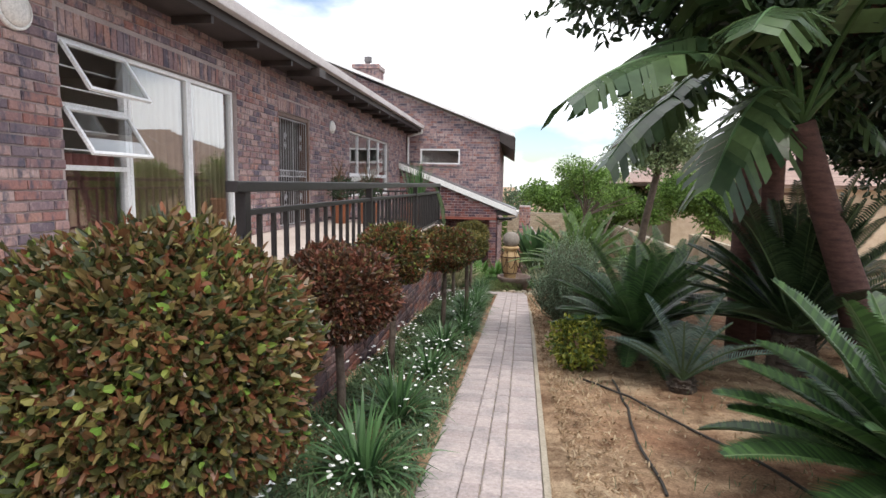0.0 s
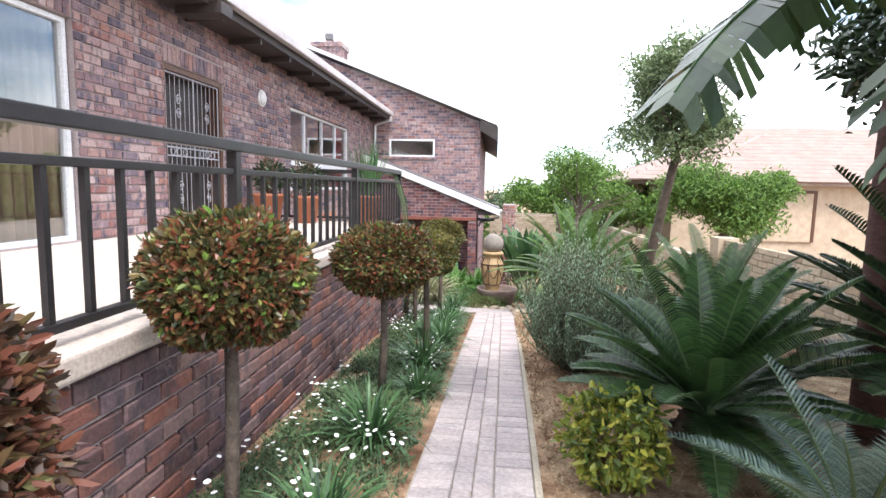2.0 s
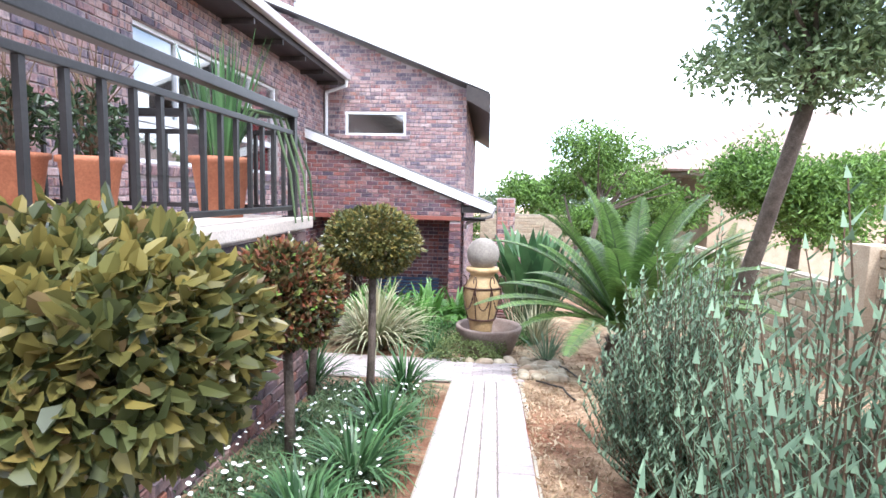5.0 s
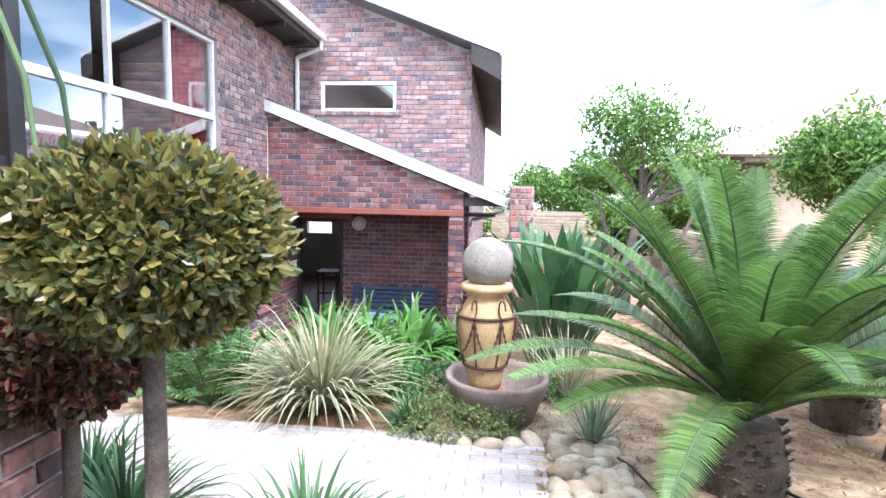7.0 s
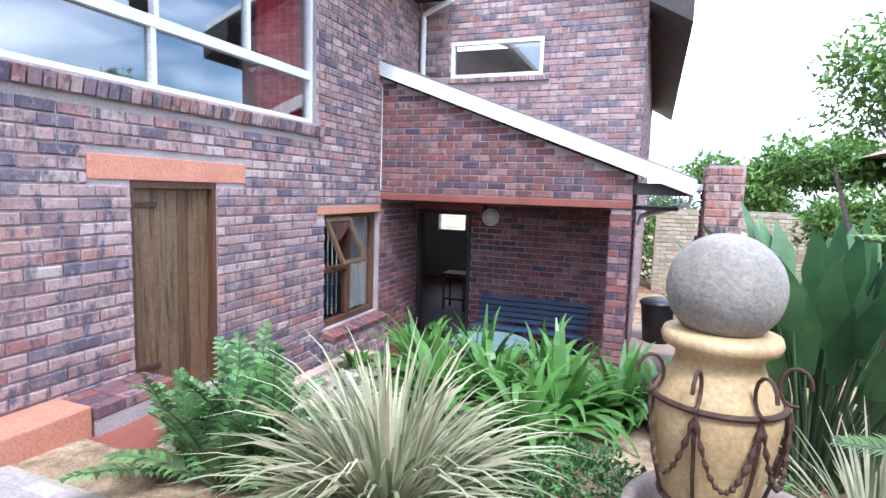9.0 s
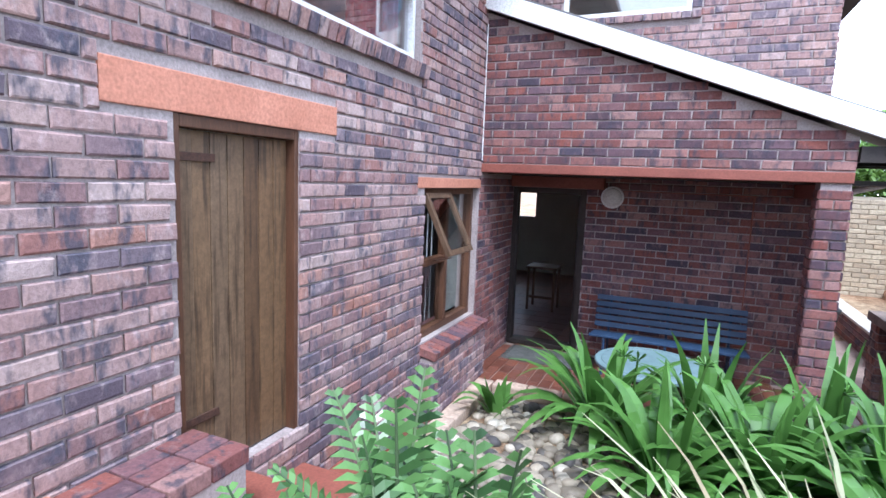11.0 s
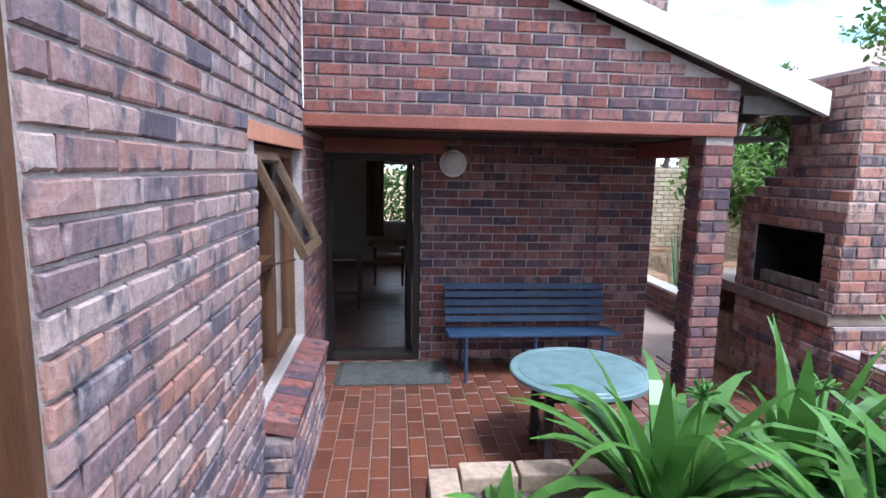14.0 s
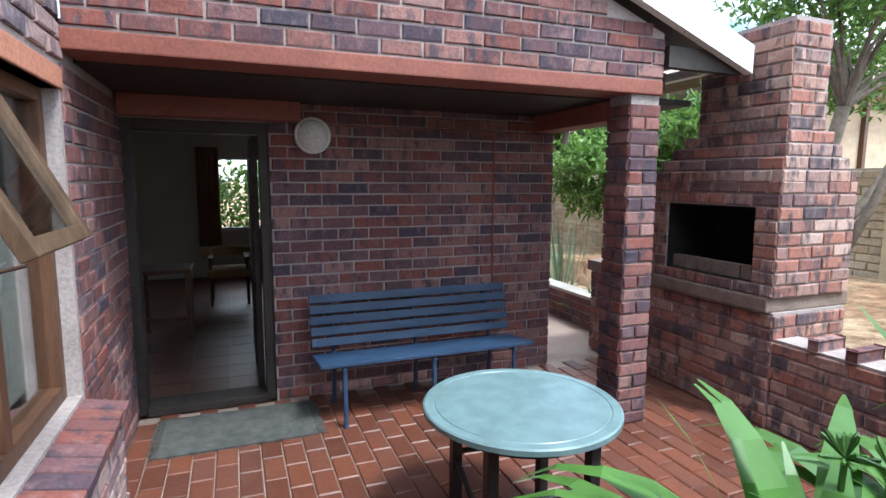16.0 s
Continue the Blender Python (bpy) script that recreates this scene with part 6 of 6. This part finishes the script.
# bushes
def bush(name, x, y, rx, rz, n, size, mat, label, seed, lift=0.6):
    gz = ground_z(x, y)
    e = thing(name, (x, y, gz), label, "bush")
    r = random.Random(seed)
    tw = Geo()
    for k in range(12):
        a = r.uniform(0, 6.283)
        tw.tube([(x, y, gz - 0.02), (x + 0.4 * rx * math.cos(a), y + 0.4 * rx * math.sin(a), gz + rz * 0.8), (x + 0.75 * rx * math.cos(a), y + 0.75 * rx * math.sin(a), gz + rz * 1.3)], [0.012, 0.008, 0.003], 5)
    part("branches", tw, "twig", e)
    g = Geo()
    p, d = blob_points((x, y, gz + rz), rx, rx, rz, n, np.random.default_rng(seed), 0.55, -0.95, 0.22, seed)
    leaf_cloud(g, p, d, size, size * 0.6, r, lift)
    part("foliage", g, mat, e)


bush("variegated_bush", 0.68, 5.2, 0.24, 0.26, 1500, 0.055, "leaf_yellow", "small yellow-green variegated bush on bare soil", 81)


def lavender(x, y, rx, h, n, seed, label):
    gz = ground_z(x, y)
    e = thing("lavender_bush", (x, y, gz), label, "bush")
    r = random.Random(seed)
    st, g = Geo(), Geo()
    for k in range(n):
        a, s = r.uniform(0, 6.283), math.sqrt(r.random())
        b = Vector((x + 0.3 * rx * s * math.cos(a), y + 0.3 * rx * s * math.sin(a), gz - 0.01))
        hh = h * (1.05 - 0.6 * s * s) * r.uniform(0.5, 1.15) * (1 + 0.25 * noise.noise((a * 1.3, seed, 0)))
        rx2 = rx * (1 + 0.5 * noise.noise((math.cos(a) * 1.7, math.sin(a) * 1.7, seed)))
        mid = Vector((x + rx2 * s * math.cos(a), y + rx2 * s * math.sin(a), gz + hh * 0.5))
        tip = Vector((x + rx2 * 1.2 * s * math.cos(a) + r.uniform(-0.12, 0.12), y + rx2 * 1.2 * s * math.sin(a) + r.uniform(-0.12, 0.12), gz + hh))
        st.tube([b, mid, tip], [0.005, 0.003, 0.0015], 4, False)
        for i in range(46):
            t = 0.12 + 0.88 * i / 45
            q = b.lerp(mid, t * 2) if t < 0.5 else mid.lerp(tip, t * 2 - 1)
            aa = i * 2.4
            d = Vector((math.cos(aa), math.sin(aa), 1.0)).normalized()
            L = 0.044 * r.uniform(0.7, 1.2)
            s2 = Vector((-math.sin(aa), math.cos(aa), 0)) * 0.0065
            g.add([q - s2, q + s2, q + d * L], [(0, 1, 2)])
    part("stem_cluster", st, "twig", e)
    part("foliage", g, "leaf_grey", e)


lavender(0.86, 7.55, 0.44, 1.22, 560, 91, "tall grey-green lavender bush by the path")
lavender(1.05, 9.25, 0.42, 1.12, 560, 92, "tall grey-green lavender bush by the path")
lavender(1.75, 8.6, 0.4, 0.9, 220, 93, "grey-green lavender bush behind another")


# ---- trees ----
def tree(name, trunk, limbs, blobs, n, size, mat, bark, label, seed, lift=0.3, trunk_r=(0.1, 0.06), shell=0.25):
    """trunk: points; limbs: number of branches into each crown blob; blobs: (centre, rx, rz)."""
    e = thing(name, trunk[0], label, "tree")
    r = random.Random(seed)
    k = len(trunk)
    part("trunk", Geo().tube(trunk, [trunk_r[0] + (trunk_r[1] - trunk_r[0]) * i / (k - 1) for i in range(k)], 10), bark, e, "", True)
    br, g = Geo(), Geo()
    top = Vector(trunk[-1])
    for b, (c, rx, rz) in enumerate(blobs):
        c = Vector(c)
        for i in range(limbs):
            d = Vector((r.uniform(-1, 1) * rx, r.uniform(-1, 1) * rx, r.uniform(-0.4, 1) * rz)) * 0.7
            m1 = top.lerp(c, 0.5) + d * 0.3
            br.tube([top, m1, c + d], [trunk_r[1] * 0.6, trunk_r[1] * 0.35, 0.006], 6, False)
        share = int(n * rx * rx * rz / sum(q[1] ** 2 * q[2] for q in blobs))
        q = np.random.default_rng(seed * 100 + b)
        subs = max(4, int(5 + rx * 5))
        for s in range(subs):
            dd = q.normal(size=3)
            dd /= np.linalg.norm(dd)
            rad = 0.72 * q.random() ** 0.4
            cc = (c.x + dd[0] * rx * rad, c.y + dd[1] * rx * rad, c.z + dd[2] * rz * rad)
            f = q.uniform(0.3, 0.5)
            p, d = blob_points(cc, rx * f, rx * f, rz * f, share // subs, q, shell, -1.0, 0.3, seed + s)
            leaf_cloud(g, p, d, size, size * 0.42, r, lift)
    part("branching", br, bark, e)
    part("crown", g, mat, e)


tree("small_tree", [(2.85, 12.9, slope(12.9) - 0.1), (2.88, 12.75, -0.3), (2.95, 12.4, 0.7), (3.05, 12.1, 1.7)], 7, [((3.15, 12.0, 2.75), 1.3, 1.0), ((3.05, 12.1, 2.1), 1.15, 0.55)], 15000, 0.09, "leaf_airy", "bark", "slender leaning tree with a round airy crown", 101, trunk_r=(0.1, 0.07))
tree("round_tree", [(6.4, 18.3, slope(18.3)), (6.4, 18.3, -0.6), (6.4, 18.2, 0.2)], 6, [((6.4, 18.3, 1.1), 1.9, 1.35)], 26000, 0.12, "leaf_bright", "bark", "round dense green tree behind the boundary wall", 102, trunk_r=(0.13, 0.09))
tree("garden_tree", [(2.3, 29, -2.1), (2.3, 29, 0.0)], 5, [((2.4, 29, 1.0), 2.0, 1.2), ((4.6, 29.5, 1.5), 1.9, 1.4)], 8000, 0.22, "leaf_bright", "bark", "bright green garden tree in the distance", 103)
tree("garden_tree", [(7.6, 28.5, -2.1), (7.6, 28.5, 0.3)], 5, [((7.4, 28.5, 1.6), 2.2, 1.6), ((6.0, 26, 0.6), 1.5, 1.0)], 7000, 0.22, "leaf_tree", "bark", "leafy green garden tree in the distance", 104)
tree("garden_tree", [(5.2, 22.5, -1.8), (5.2, 22.5, -0.6)], 5, [((5.0, 22.3, 0.3), 1.3, 1.0), ((3.4, 23.3, -0.2), 1.2, 0.9)], 6000, 0.17, "leaf_bright", "bark", "bushy bright green tree beyond the wall", 105)
tree("slender_tree", [(2.3, 18.6, -1.6), (2.25, 18.5, -0.6), (2.4, 18.4, 0.3)], 9, [((2.3, 18.4, 1.35), 1.25, 0.95), ((3.4, 18.9, 0.9), 1.0, 0.8)], 6500, 0.1, "leaf_bright", "bark", "multi-stemmed feathery tree behind the barbecue", 106, trunk_r=(0.09, 0.06))
mt = Geo()
for a, b in (((2.35, 18.5, -1.6), (3.3, 18.2, 0.5)), ((2.25, 18.6, -1.6), (1.75, 19.0, 0.7)), ((2.4, 18.6, -1.2), (3.9, 18.6, 0.2))):
    a, b = Vector(a), Vector(b)
    mt.tube([a, a.lerp(b, 0.5) + Vector((0.06, 0, -0.1)), b], [0.06, 0.045, 0.02], 8)
tagged(mesh_object("tree_stem", mt, "bark", None, "", True), "bare grey side stems of a garden tree", "tree stems")
# The last crown blob is unseen, added to throw shade on the bed.
tree("large_tree", [(2.9, 6.6, -0.6), (2.8, 6.4, 1.0), (2.6, 6.0, 2.3)], 7, [((1.45, 5.0, 2.95), 1.2, 0.8), ((3.4, 5.4, 3.0), 1.6, 1.2), ((4.2, 7.4, 2.3), 1.5, 1.2), ((3.3, 3.1, 3.3), 1.3, 0.8)], 30000, 0.13, "leaf_dark", "strelitzia_bark", "large dark-leaved tree with an unseen crown lobe added to shade the bed", 107, trunk_r=(0.17, 0.13))


# giant strelitzia with torn banana-like leaves
def strelitzia(trunks, leaves, seed):
    e = thing("giant_strelitzia", trunks[0][0], "giant strelitzia with torn banana-like leaves", "tree")
    r = random.Random(seed)
    for tk, rr in zip(trunks, (0.14, 0.15)):
        part("trunk", Geo().tube(tk, [rr, rr * 0.95, rr * 0.8, rr * 0.7][: len(tk)], 12), "strelitzia_bark", e, "", True)
    for base, tip, width, sag in leaves:
        width *= 1.15
        g, st = Geo(), Geo()
        base, tip = Vector(base), Vector(tip)
        n, pts = 46, []
        for i in range(n + 1):
            s = i / n
            pts.append(base.lerp(tip, s) + Vector((0, 0, sag * 4 * s * (1 - s))))
        st.tube([pts[i] for i in range(0, n + 1, 3)], [0.03 - 0.024 * i / n for i in range(0, n + 1, 3)], 6)
        i = 15
        while i < n - 1:
            k = r.choice((1, 1, 2, 2, 3))
            j = min(i + k, n)
            for sg in (-1, 1):
                if r.random() < 0.06:
                    continue
                t = (pts[j] - pts[i]).normalized()
                side = (t.cross(Vector((0, 0, 1)))).normalized() * sg
                s = (i + j) / 2 / n
                w = width * math.sin(3.1416 * min(1, (s - 0.28) / 0.78)) ** 0.5 * r.uniform(0.8, 1.08)
                droop = r.uniform(0.25, 0.75)
                d = (side + t * 0.35).normalized()
                q0, q1 = pts[i], pts[j]
                m0, m1 = q0 + d * w * 0.55 - Vector((0, 0, w * 0.12)), q1 + d * w * 0.55 - Vector((0, 0, w * 0.12))
                e0, e1 = q0 + d * w - Vector((0, 0, w * droop)), q1 + d * w * 0.97 - Vector((0, 0, w * droop))
                e0 = e0.lerp(e1, 0.25)
                g.add([q0, q1, m0, m1, e0, e1], [(0, 1, 3, 2), (2, 3, 5, 4)])
            i = j
        lf = part("leaf", g, "leaf_strel", e)
        part("midrib", st, "leaf_lily", lf)


T1, T2 = (2.35, 4.9, 1.85), (2.42, 6.0, 1.95)
strelitzia([[(3.25, 5.1, -0.55), (2.95, 5.0, 0.4), (2.6, 4.95, 1.2), T1], [(2.5, 6.05, -0.6), (2.45, 6.0, 0.6), (2.42, 6.0, 1.3), T2]],
           [(T1, (0.3, 3.9, 1.85), 0.36, 0.45), (T1, (1.0, 4.2, 2.75), 0.34, 0.35), (T1, (1.35, 3.5, 2.2), 0.36, 0.45), (T1, (2.2, 3.2, 2.5), 0.36, 0.4), (T1, (3.3, 3.9, 2.2), 0.36, 0.4), (T1, (1.45, 4.3, 1.25), 0.38, 0.5), (T1, (0.75, 4.6, 2.2), 0.4, 0.45), (T1, (1.3, 4.9, 2.6), 0.4, 0.5), (T1, (1.7, 4.3, 3.3), 0.34, 0.2), (T1, (3.4, 4.8, 2.5), 0.34, 0.4),
            (T2, (0.85, 5.3, 1.5), 0.40, 0.5), (T2, (1.3, 5.5, 1.9), 0.38, 0.5), (T2, (2.1, 4.8, 1.6), 0.36, 0.5), (T2, (1.9, 6.9, 2.4), 0.34, 0.4), (T2, (3.4, 6.6, 2.3), 0.36, 0.4), (T2, (2.4, 5.0, 3.2), 0.34, 0.2), (T2, (3.2, 5.2, 1.7), 0.32, 0.4)], 111)

# crane-flower clump behind the fountain
cf = thing("crane_flower", (0.72, 14.8, ground_z(0.72, 14.8)), "crane-flower clump with broad grey-green leaves", "plant")
g, st = Geo(), Geo()
r = random.Random(121)
for k in range(120):
    a, s = r.uniform(0, 6.283), r.random() ** 0.6
    b = Vector((0.72 + 0.25 * s * math.cos(a), 14.8 + 0.25 * s * math.sin(a), -1.4))
    h = r.uniform(0.5, 1.15)
    m1 = b + Vector((0.4 * s * math.cos(a), 0.4 * s * math.sin(a), h))
    st.tube([b, b.lerp(m1, 0.5) - Vector((0.04 * math.cos(a), 0.04 * math.sin(a), 0)), m1], [0.012, 0.01, 0.007], 5)
    g.blade(m1, Vector((0.6 * s * math.cos(a), 0.6 * s * math.sin(a), 0.9)), r.uniform(0.4, 0.62), r.uniform(0.11, 0.17), 0.5, 6, 0, 0.03)
part("foliage", g, "leaf_lily", cf)
part("stalk_cluster", st, "leaf_cover", cf)
clump("broad_leaf_plant", 0.95, 19.9, 60, 0.5, 0.1, "leaf_clivia", "bright green broad-leaved plant behind the kerb wall", "plant", 1.2, 1.0, 131, 0.2)
clump("aloe_spikes", 1.2, 21.2, 26, 1.3, 0.03, "leaf_grey", "tall pale spiky plant in the far bed", "plant", 0.1, 0.25, 132, 0.25)
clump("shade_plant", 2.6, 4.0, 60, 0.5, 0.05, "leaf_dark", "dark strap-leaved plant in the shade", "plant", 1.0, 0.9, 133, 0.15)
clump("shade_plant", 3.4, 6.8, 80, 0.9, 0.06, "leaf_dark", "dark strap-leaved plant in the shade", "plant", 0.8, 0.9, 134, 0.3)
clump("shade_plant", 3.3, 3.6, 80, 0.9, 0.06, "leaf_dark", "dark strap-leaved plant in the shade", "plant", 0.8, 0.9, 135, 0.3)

# far belt of trees
r = random.Random(141)
for k in range(20):
    x, y = -8 + k * 4.6 + r.uniform(-1.5, 1.5), 62 + r.uniform(-10, 14)
    h = r.uniform(2.2, 4.2)
    tree("far_tree", [(x, y, slope(y)), (x, y, slope(y) + h * 0.4)], 3, [((x, y, slope(y) + h * 0.75), h * 0.75, h * 0.55)], 700, 0.55, "leaf_far", "bark", "far belt tree with haze put into its greyed green", 150 + k)
hg = Geo()
for k in range(40):
    x, y = 0.5 + k * 0.55 + r.uniform(-0.4, 0.4), 37 + r.uniform(-2, 2)
    p, d = blob_points((x, y, slope(y) + 0.8), 1.0, 1.0, 1.5, 160, np.random.default_rng(300 + k), 0.5, -0.6, 0.3, k)
    leaf_cloud(hg, p, d, 0.3, 0.16, r, 0.4)
tagged(mesh_object("far_hedge", hg, "leaf_tree"), "dense green hedge closing the far garden", "hedge", "", "stuff")
hg = Geo()
for k in range(30):
    x, y = -4.2 + k * 0.15, 27.6 + r.uniform(-0.4, 0.4)
    p, d = blob_points((x, y, -1.2), 0.5, 0.4, 1.2, 160, np.random.default_rng(400 + k), 0.5, -0.8, 0.3, k)
    leaf_cloud(hg, p, d, 0.14, 0.08, r, 0.4)
tagged(mesh_object("window_hedge", hg, "leaf_bright"), "green hedge outside the far window", "hedge", "", "stuff")

# ---- terrace pots ----
def pot_plant(x, y, rr, h, label, seed, kind):
    e = thing("potted_plant", (x, y, TER_Z), label, "potted plant")
    part("pot", Geo().lathe([(rr * 0.7, TER_Z), (rr, TER_Z + h), (rr * 1.06, TER_Z + h), (rr * 1.06, TER_Z + h - 0.04), (rr * 0.9, TER_Z + h - 0.05), (0.02, TER_Z + h - 0.05)], x, y, 28), "terracotta", e, "", True)
    r = random.Random(seed)
    g = Geo()
    if kind == "twigs":
        for k in range(26):
            a, s = r.uniform(0, 6.283), r.random()
            b = Vector((x, y, TER_Z + h - 0.06))
            m1 = b + Vector((0.2 * s * math.cos(a), 0.2 * s * math.sin(a), 0.45))
            t1 = m1 + Vector((r.uniform(-0.25, 0.25), r.uniform(-0.25, 0.25), r.uniform(0.25, 0.5)))
            g.tube([b, m1, t1], [0.009, 0.006, 0.002], 5)
        part("twig_cluster", g, "twig", e)
        g = Geo()
        p, d = blob_points((x, y, TER_Z + h + 0.25), 0.25, 0.25, 0.25, 500, np.random.default_rng(seed), 0.3)
        leaf_cloud(g, p, d, 0.07, 0.03, r)
        part("foliage", g, "leaf_dark", e)
    else:
        for k in range(70):
            a, s = r.uniform(0, 6.283), r.random()
            g.blade((x + 0.08 * math.cos(a), y + 0.08 * math.sin(a), TER_Z + h - 0.06), (0.35 * s * math.cos(a), 0.35 * s * math.sin(a), 1), r.uniform(0.55, 0.95), 0.022, 0.25, 5)
        part("foliage", g, "leaf_lily", e)
        st = Geo()
        for k in range(4):
            a = -0.9 + k * 0.5
            st.tube([(x, y, TER_Z + h - 0.06), (x + 0.15, y + 0.1 * k, TER_Z + h + 0.35), (x + 0.38, y + 0.12 * k, TER_Z + h + 0.3), (x + 0.5, y + 0.14 * k, TER_Z + h - 0.1), (x + 0.54, y + 0.14 * k, TER_Z + h - 0.45)], [0.014, 0.013, 0.012, 0.01, 0.006], 6)
        part("stem_cluster", st, "leaf_cover", e)


pot_plant(-3.3, 10.15, 0.22, 0.42, "terracotta pot with a twiggy dark plant on the terrace", 201, "twigs")
pot_plant(-2.75, 10.2, 0.2, 0.4, "terracotta pot with a twiggy plant on the terrace", 202, "twigs")
pot_plant(-1.85, 10.3, 0.2, 0.42, "terracotta pot with tall grassy leaves and hanging stems", 203, "grass")

# ---- stones, pipes, litter ----
def pebble(x, y, z, s, r, mat, group, label):
    vs, fs = PEB
    sc = (s * r.uniform(0.8, 1.3), s * r.uniform(0.7, 1.1), s * r.uniform(0.45, 0.75))
    m = pose(x, y, z, r.uniform(-15, 15), r.uniform(-15, 15), r.uniform(0, 360))
    o = r.uniform(0, 50)
    g = Geo().add([m @ Vector([c * k * (1 + 0.16 * noise.noise((v[0] * 1.4 + o, v[1] * 1.4, v[2] * 1.4))) for c, k in zip(v, sc)]) for v in vs], fs)
    return g


bm = bmesh.new()
bmesh.ops.create_icosphere(bm, subdivisions=2, radius=1.0)
bm.verts.index_update()
PEB = ([tuple(v.co) for v in bm.verts], [tuple(v.index for v in f.verts) for f in bm.faces])
bm.free()
M["pebble"] = by_piece("river_pebble", [(0.0, (0.27, 0.21, 0.14)), (0.4, (0.38, 0.32, 0.23)), (0.7, (0.46, 0.40, 0.31)), (1.0, (0.33, 0.22, 0.14))], False, 0.7, 25.0, 0.2)
M["pebble_joined"] = by_piece("river_pebble_joined", [(0.0, (0.06, 0.055, 0.055)), (0.3, (0.15, 0.125, 0.095)), (0.6, (0.25, 0.21, 0.16)), (0.85, (0.34, 0.29, 0.22)), (1.0, (0.42, 0.38, 0.32))], True, 0.6, 25.0, 0.2)
r = random.Random(211)
for k in range(110):
    t = r.random()
    x, y = 0.42 + 0.45 * r.random() + 0.1 * t, 11.75 + 1.1 * t
    s = r.uniform(0.035, 0.085)
    ob = mesh_object("stone", pebble(x, y, ground_z(x, y) + s * 0.3, s, r, "", "", ""), "pebble", None, "", True)
    tagged(ob, "smooth pale river stone beside the paving", "stone", "river stones by the paving")
for x, y in ((-0.12, 12.62), (0.05, 12.6), (0.22, 12.66), (0.36, 12.75), (-0.28, 12.66)):
    s = r.uniform(0.07, 0.1)
    tagged(mesh_object("stone", pebble(x, y, ground_z(x, y) + s * 0.3, s, r, "", "", ""), "pebble", None, "", True), "smooth pale river stone beside the paving", "stone", "river stones by the paving")
g = Geo()
for k in range(1300):
    x, y = r.uniform(PIT_X0 + 0.14, -0.9), r.uniform(13.9, PIT_Y0 - 0.14)
    q = pebble(x, y, ground_z(x, y) + 0.012, r.uniform(0.024, 0.056), r, "", "", "")
    g.add(q.v, q.f)
tagged(mesh_object("pebbles", g, "pebble_joined", None, "", True), "rounded mixed river pebbles filling the planter", "pebbles", "", "stuff")


def hose(points, label, rad=0.009):
    pts = [Vector((x, y, ground_z(x, y) + 0.012 + h)) for x, y, h in points]
    fine = []
    for i in range(len(pts) - 1):
        for t in range(5):
            fine.append(pts[i].lerp(pts[i + 1], t / 5) + Vector((0.008 * math.sin(i * 2 + t), 0, 0)))
    fine.append(pts[-1])
    tagged(mesh_object("irrigation_pipe", Geo().tube(fine, rad, 7), "hose", None, "", True), label, "pipe")


hose([(0.68, 4.75, 0), (0.95, 4.2, 0.02), (1.25, 3.6, 0), (1.45, 3.0, 0.03), (1.6, 2.4, 0)], "black irrigation pipe lying on bare soil")
hose([(0.92, 4.7, 0.02), (0.9, 4.0, 0), (0.82, 3.3, 0.01), (0.8, 2.6, 0)], "black irrigation pipe lying on bare soil")
hose([(0.5, 12.75, 0.03), (0.75, 12.7, 0.05), (0.95, 12.3, 0.03), (1.0, 11.8, 0), (1.15, 11.3, 0)], "black irrigation pipe across the stones")
hose([(1.6, 12.6, 0), (1.75, 12.0, 0.02), (1.9, 11.4, 0)], "black irrigation pipe lying on bare soil")
hose([(0.55, 11.6, 0.01), (0.75, 11.3, 0.02), (0.8, 10.9, 0)], "black irrigation pipe lying on bare soil")
lit, gs = Geo(), Geo()
for k in range(8500):
    x, y = 0.36 + 3.4 * r.random() ** 1.6, r.uniform(0.5, 13.6)
    leaf_cloud(lit, [(x, y, ground_z(x, y) + 0.006)], [(0, 0, 0.1)], 0.045, 0.014, r, 0.1)
for k in range(5000):
    x, y = 0.36 + 0.4 * r.random() ** 1.5, r.uniform(0.5, 11.4)
    leaf_cloud(lit, [(x, y, ground_z(x, y) + 0.006)], [(0, 0, 0.1)], 0.04, 0.012, r, 0.1)
for k in range(1500):
    x, y = r.uniform(-0.46, -0.36), r.uniform(0, 11.2)
    gs.blade((x + path_c(y) - 0.0, y, ground_z(x, y)), (r.uniform(-0.6, 0.6), r.uniform(-0.6, 0.6), 1), r.uniform(0.03, 0.09), 0.006, 0.8, 2)
for k in range(1300):
    x, y = 0.42 + 1.3 * r.random(), r.uniform(1, 8)
    if noise.noise((x * 1.6, y * 1.6, 21)) > 0.12:
        gs.blade((x, y, ground_z(x, y)), (r.uniform(-0.7, 0.7), r.uniform(-0.7, 0.7), 1), r.uniform(0.03, 0.08), 0.005, 0.8, 2)
tagged(mesh_object("leaf_litter", lit, "leaf_dry"), "dry leaf litter scattered on sandy soil", "litter", "", "stuff")
tagged(mesh_object("grass_blades", gs, "leaf_cover"), "thin grass blades along the path edge", "grass", "", "stuff")


# ---- single bricks, last ----
for job in BRICK_JOBS:
    job()
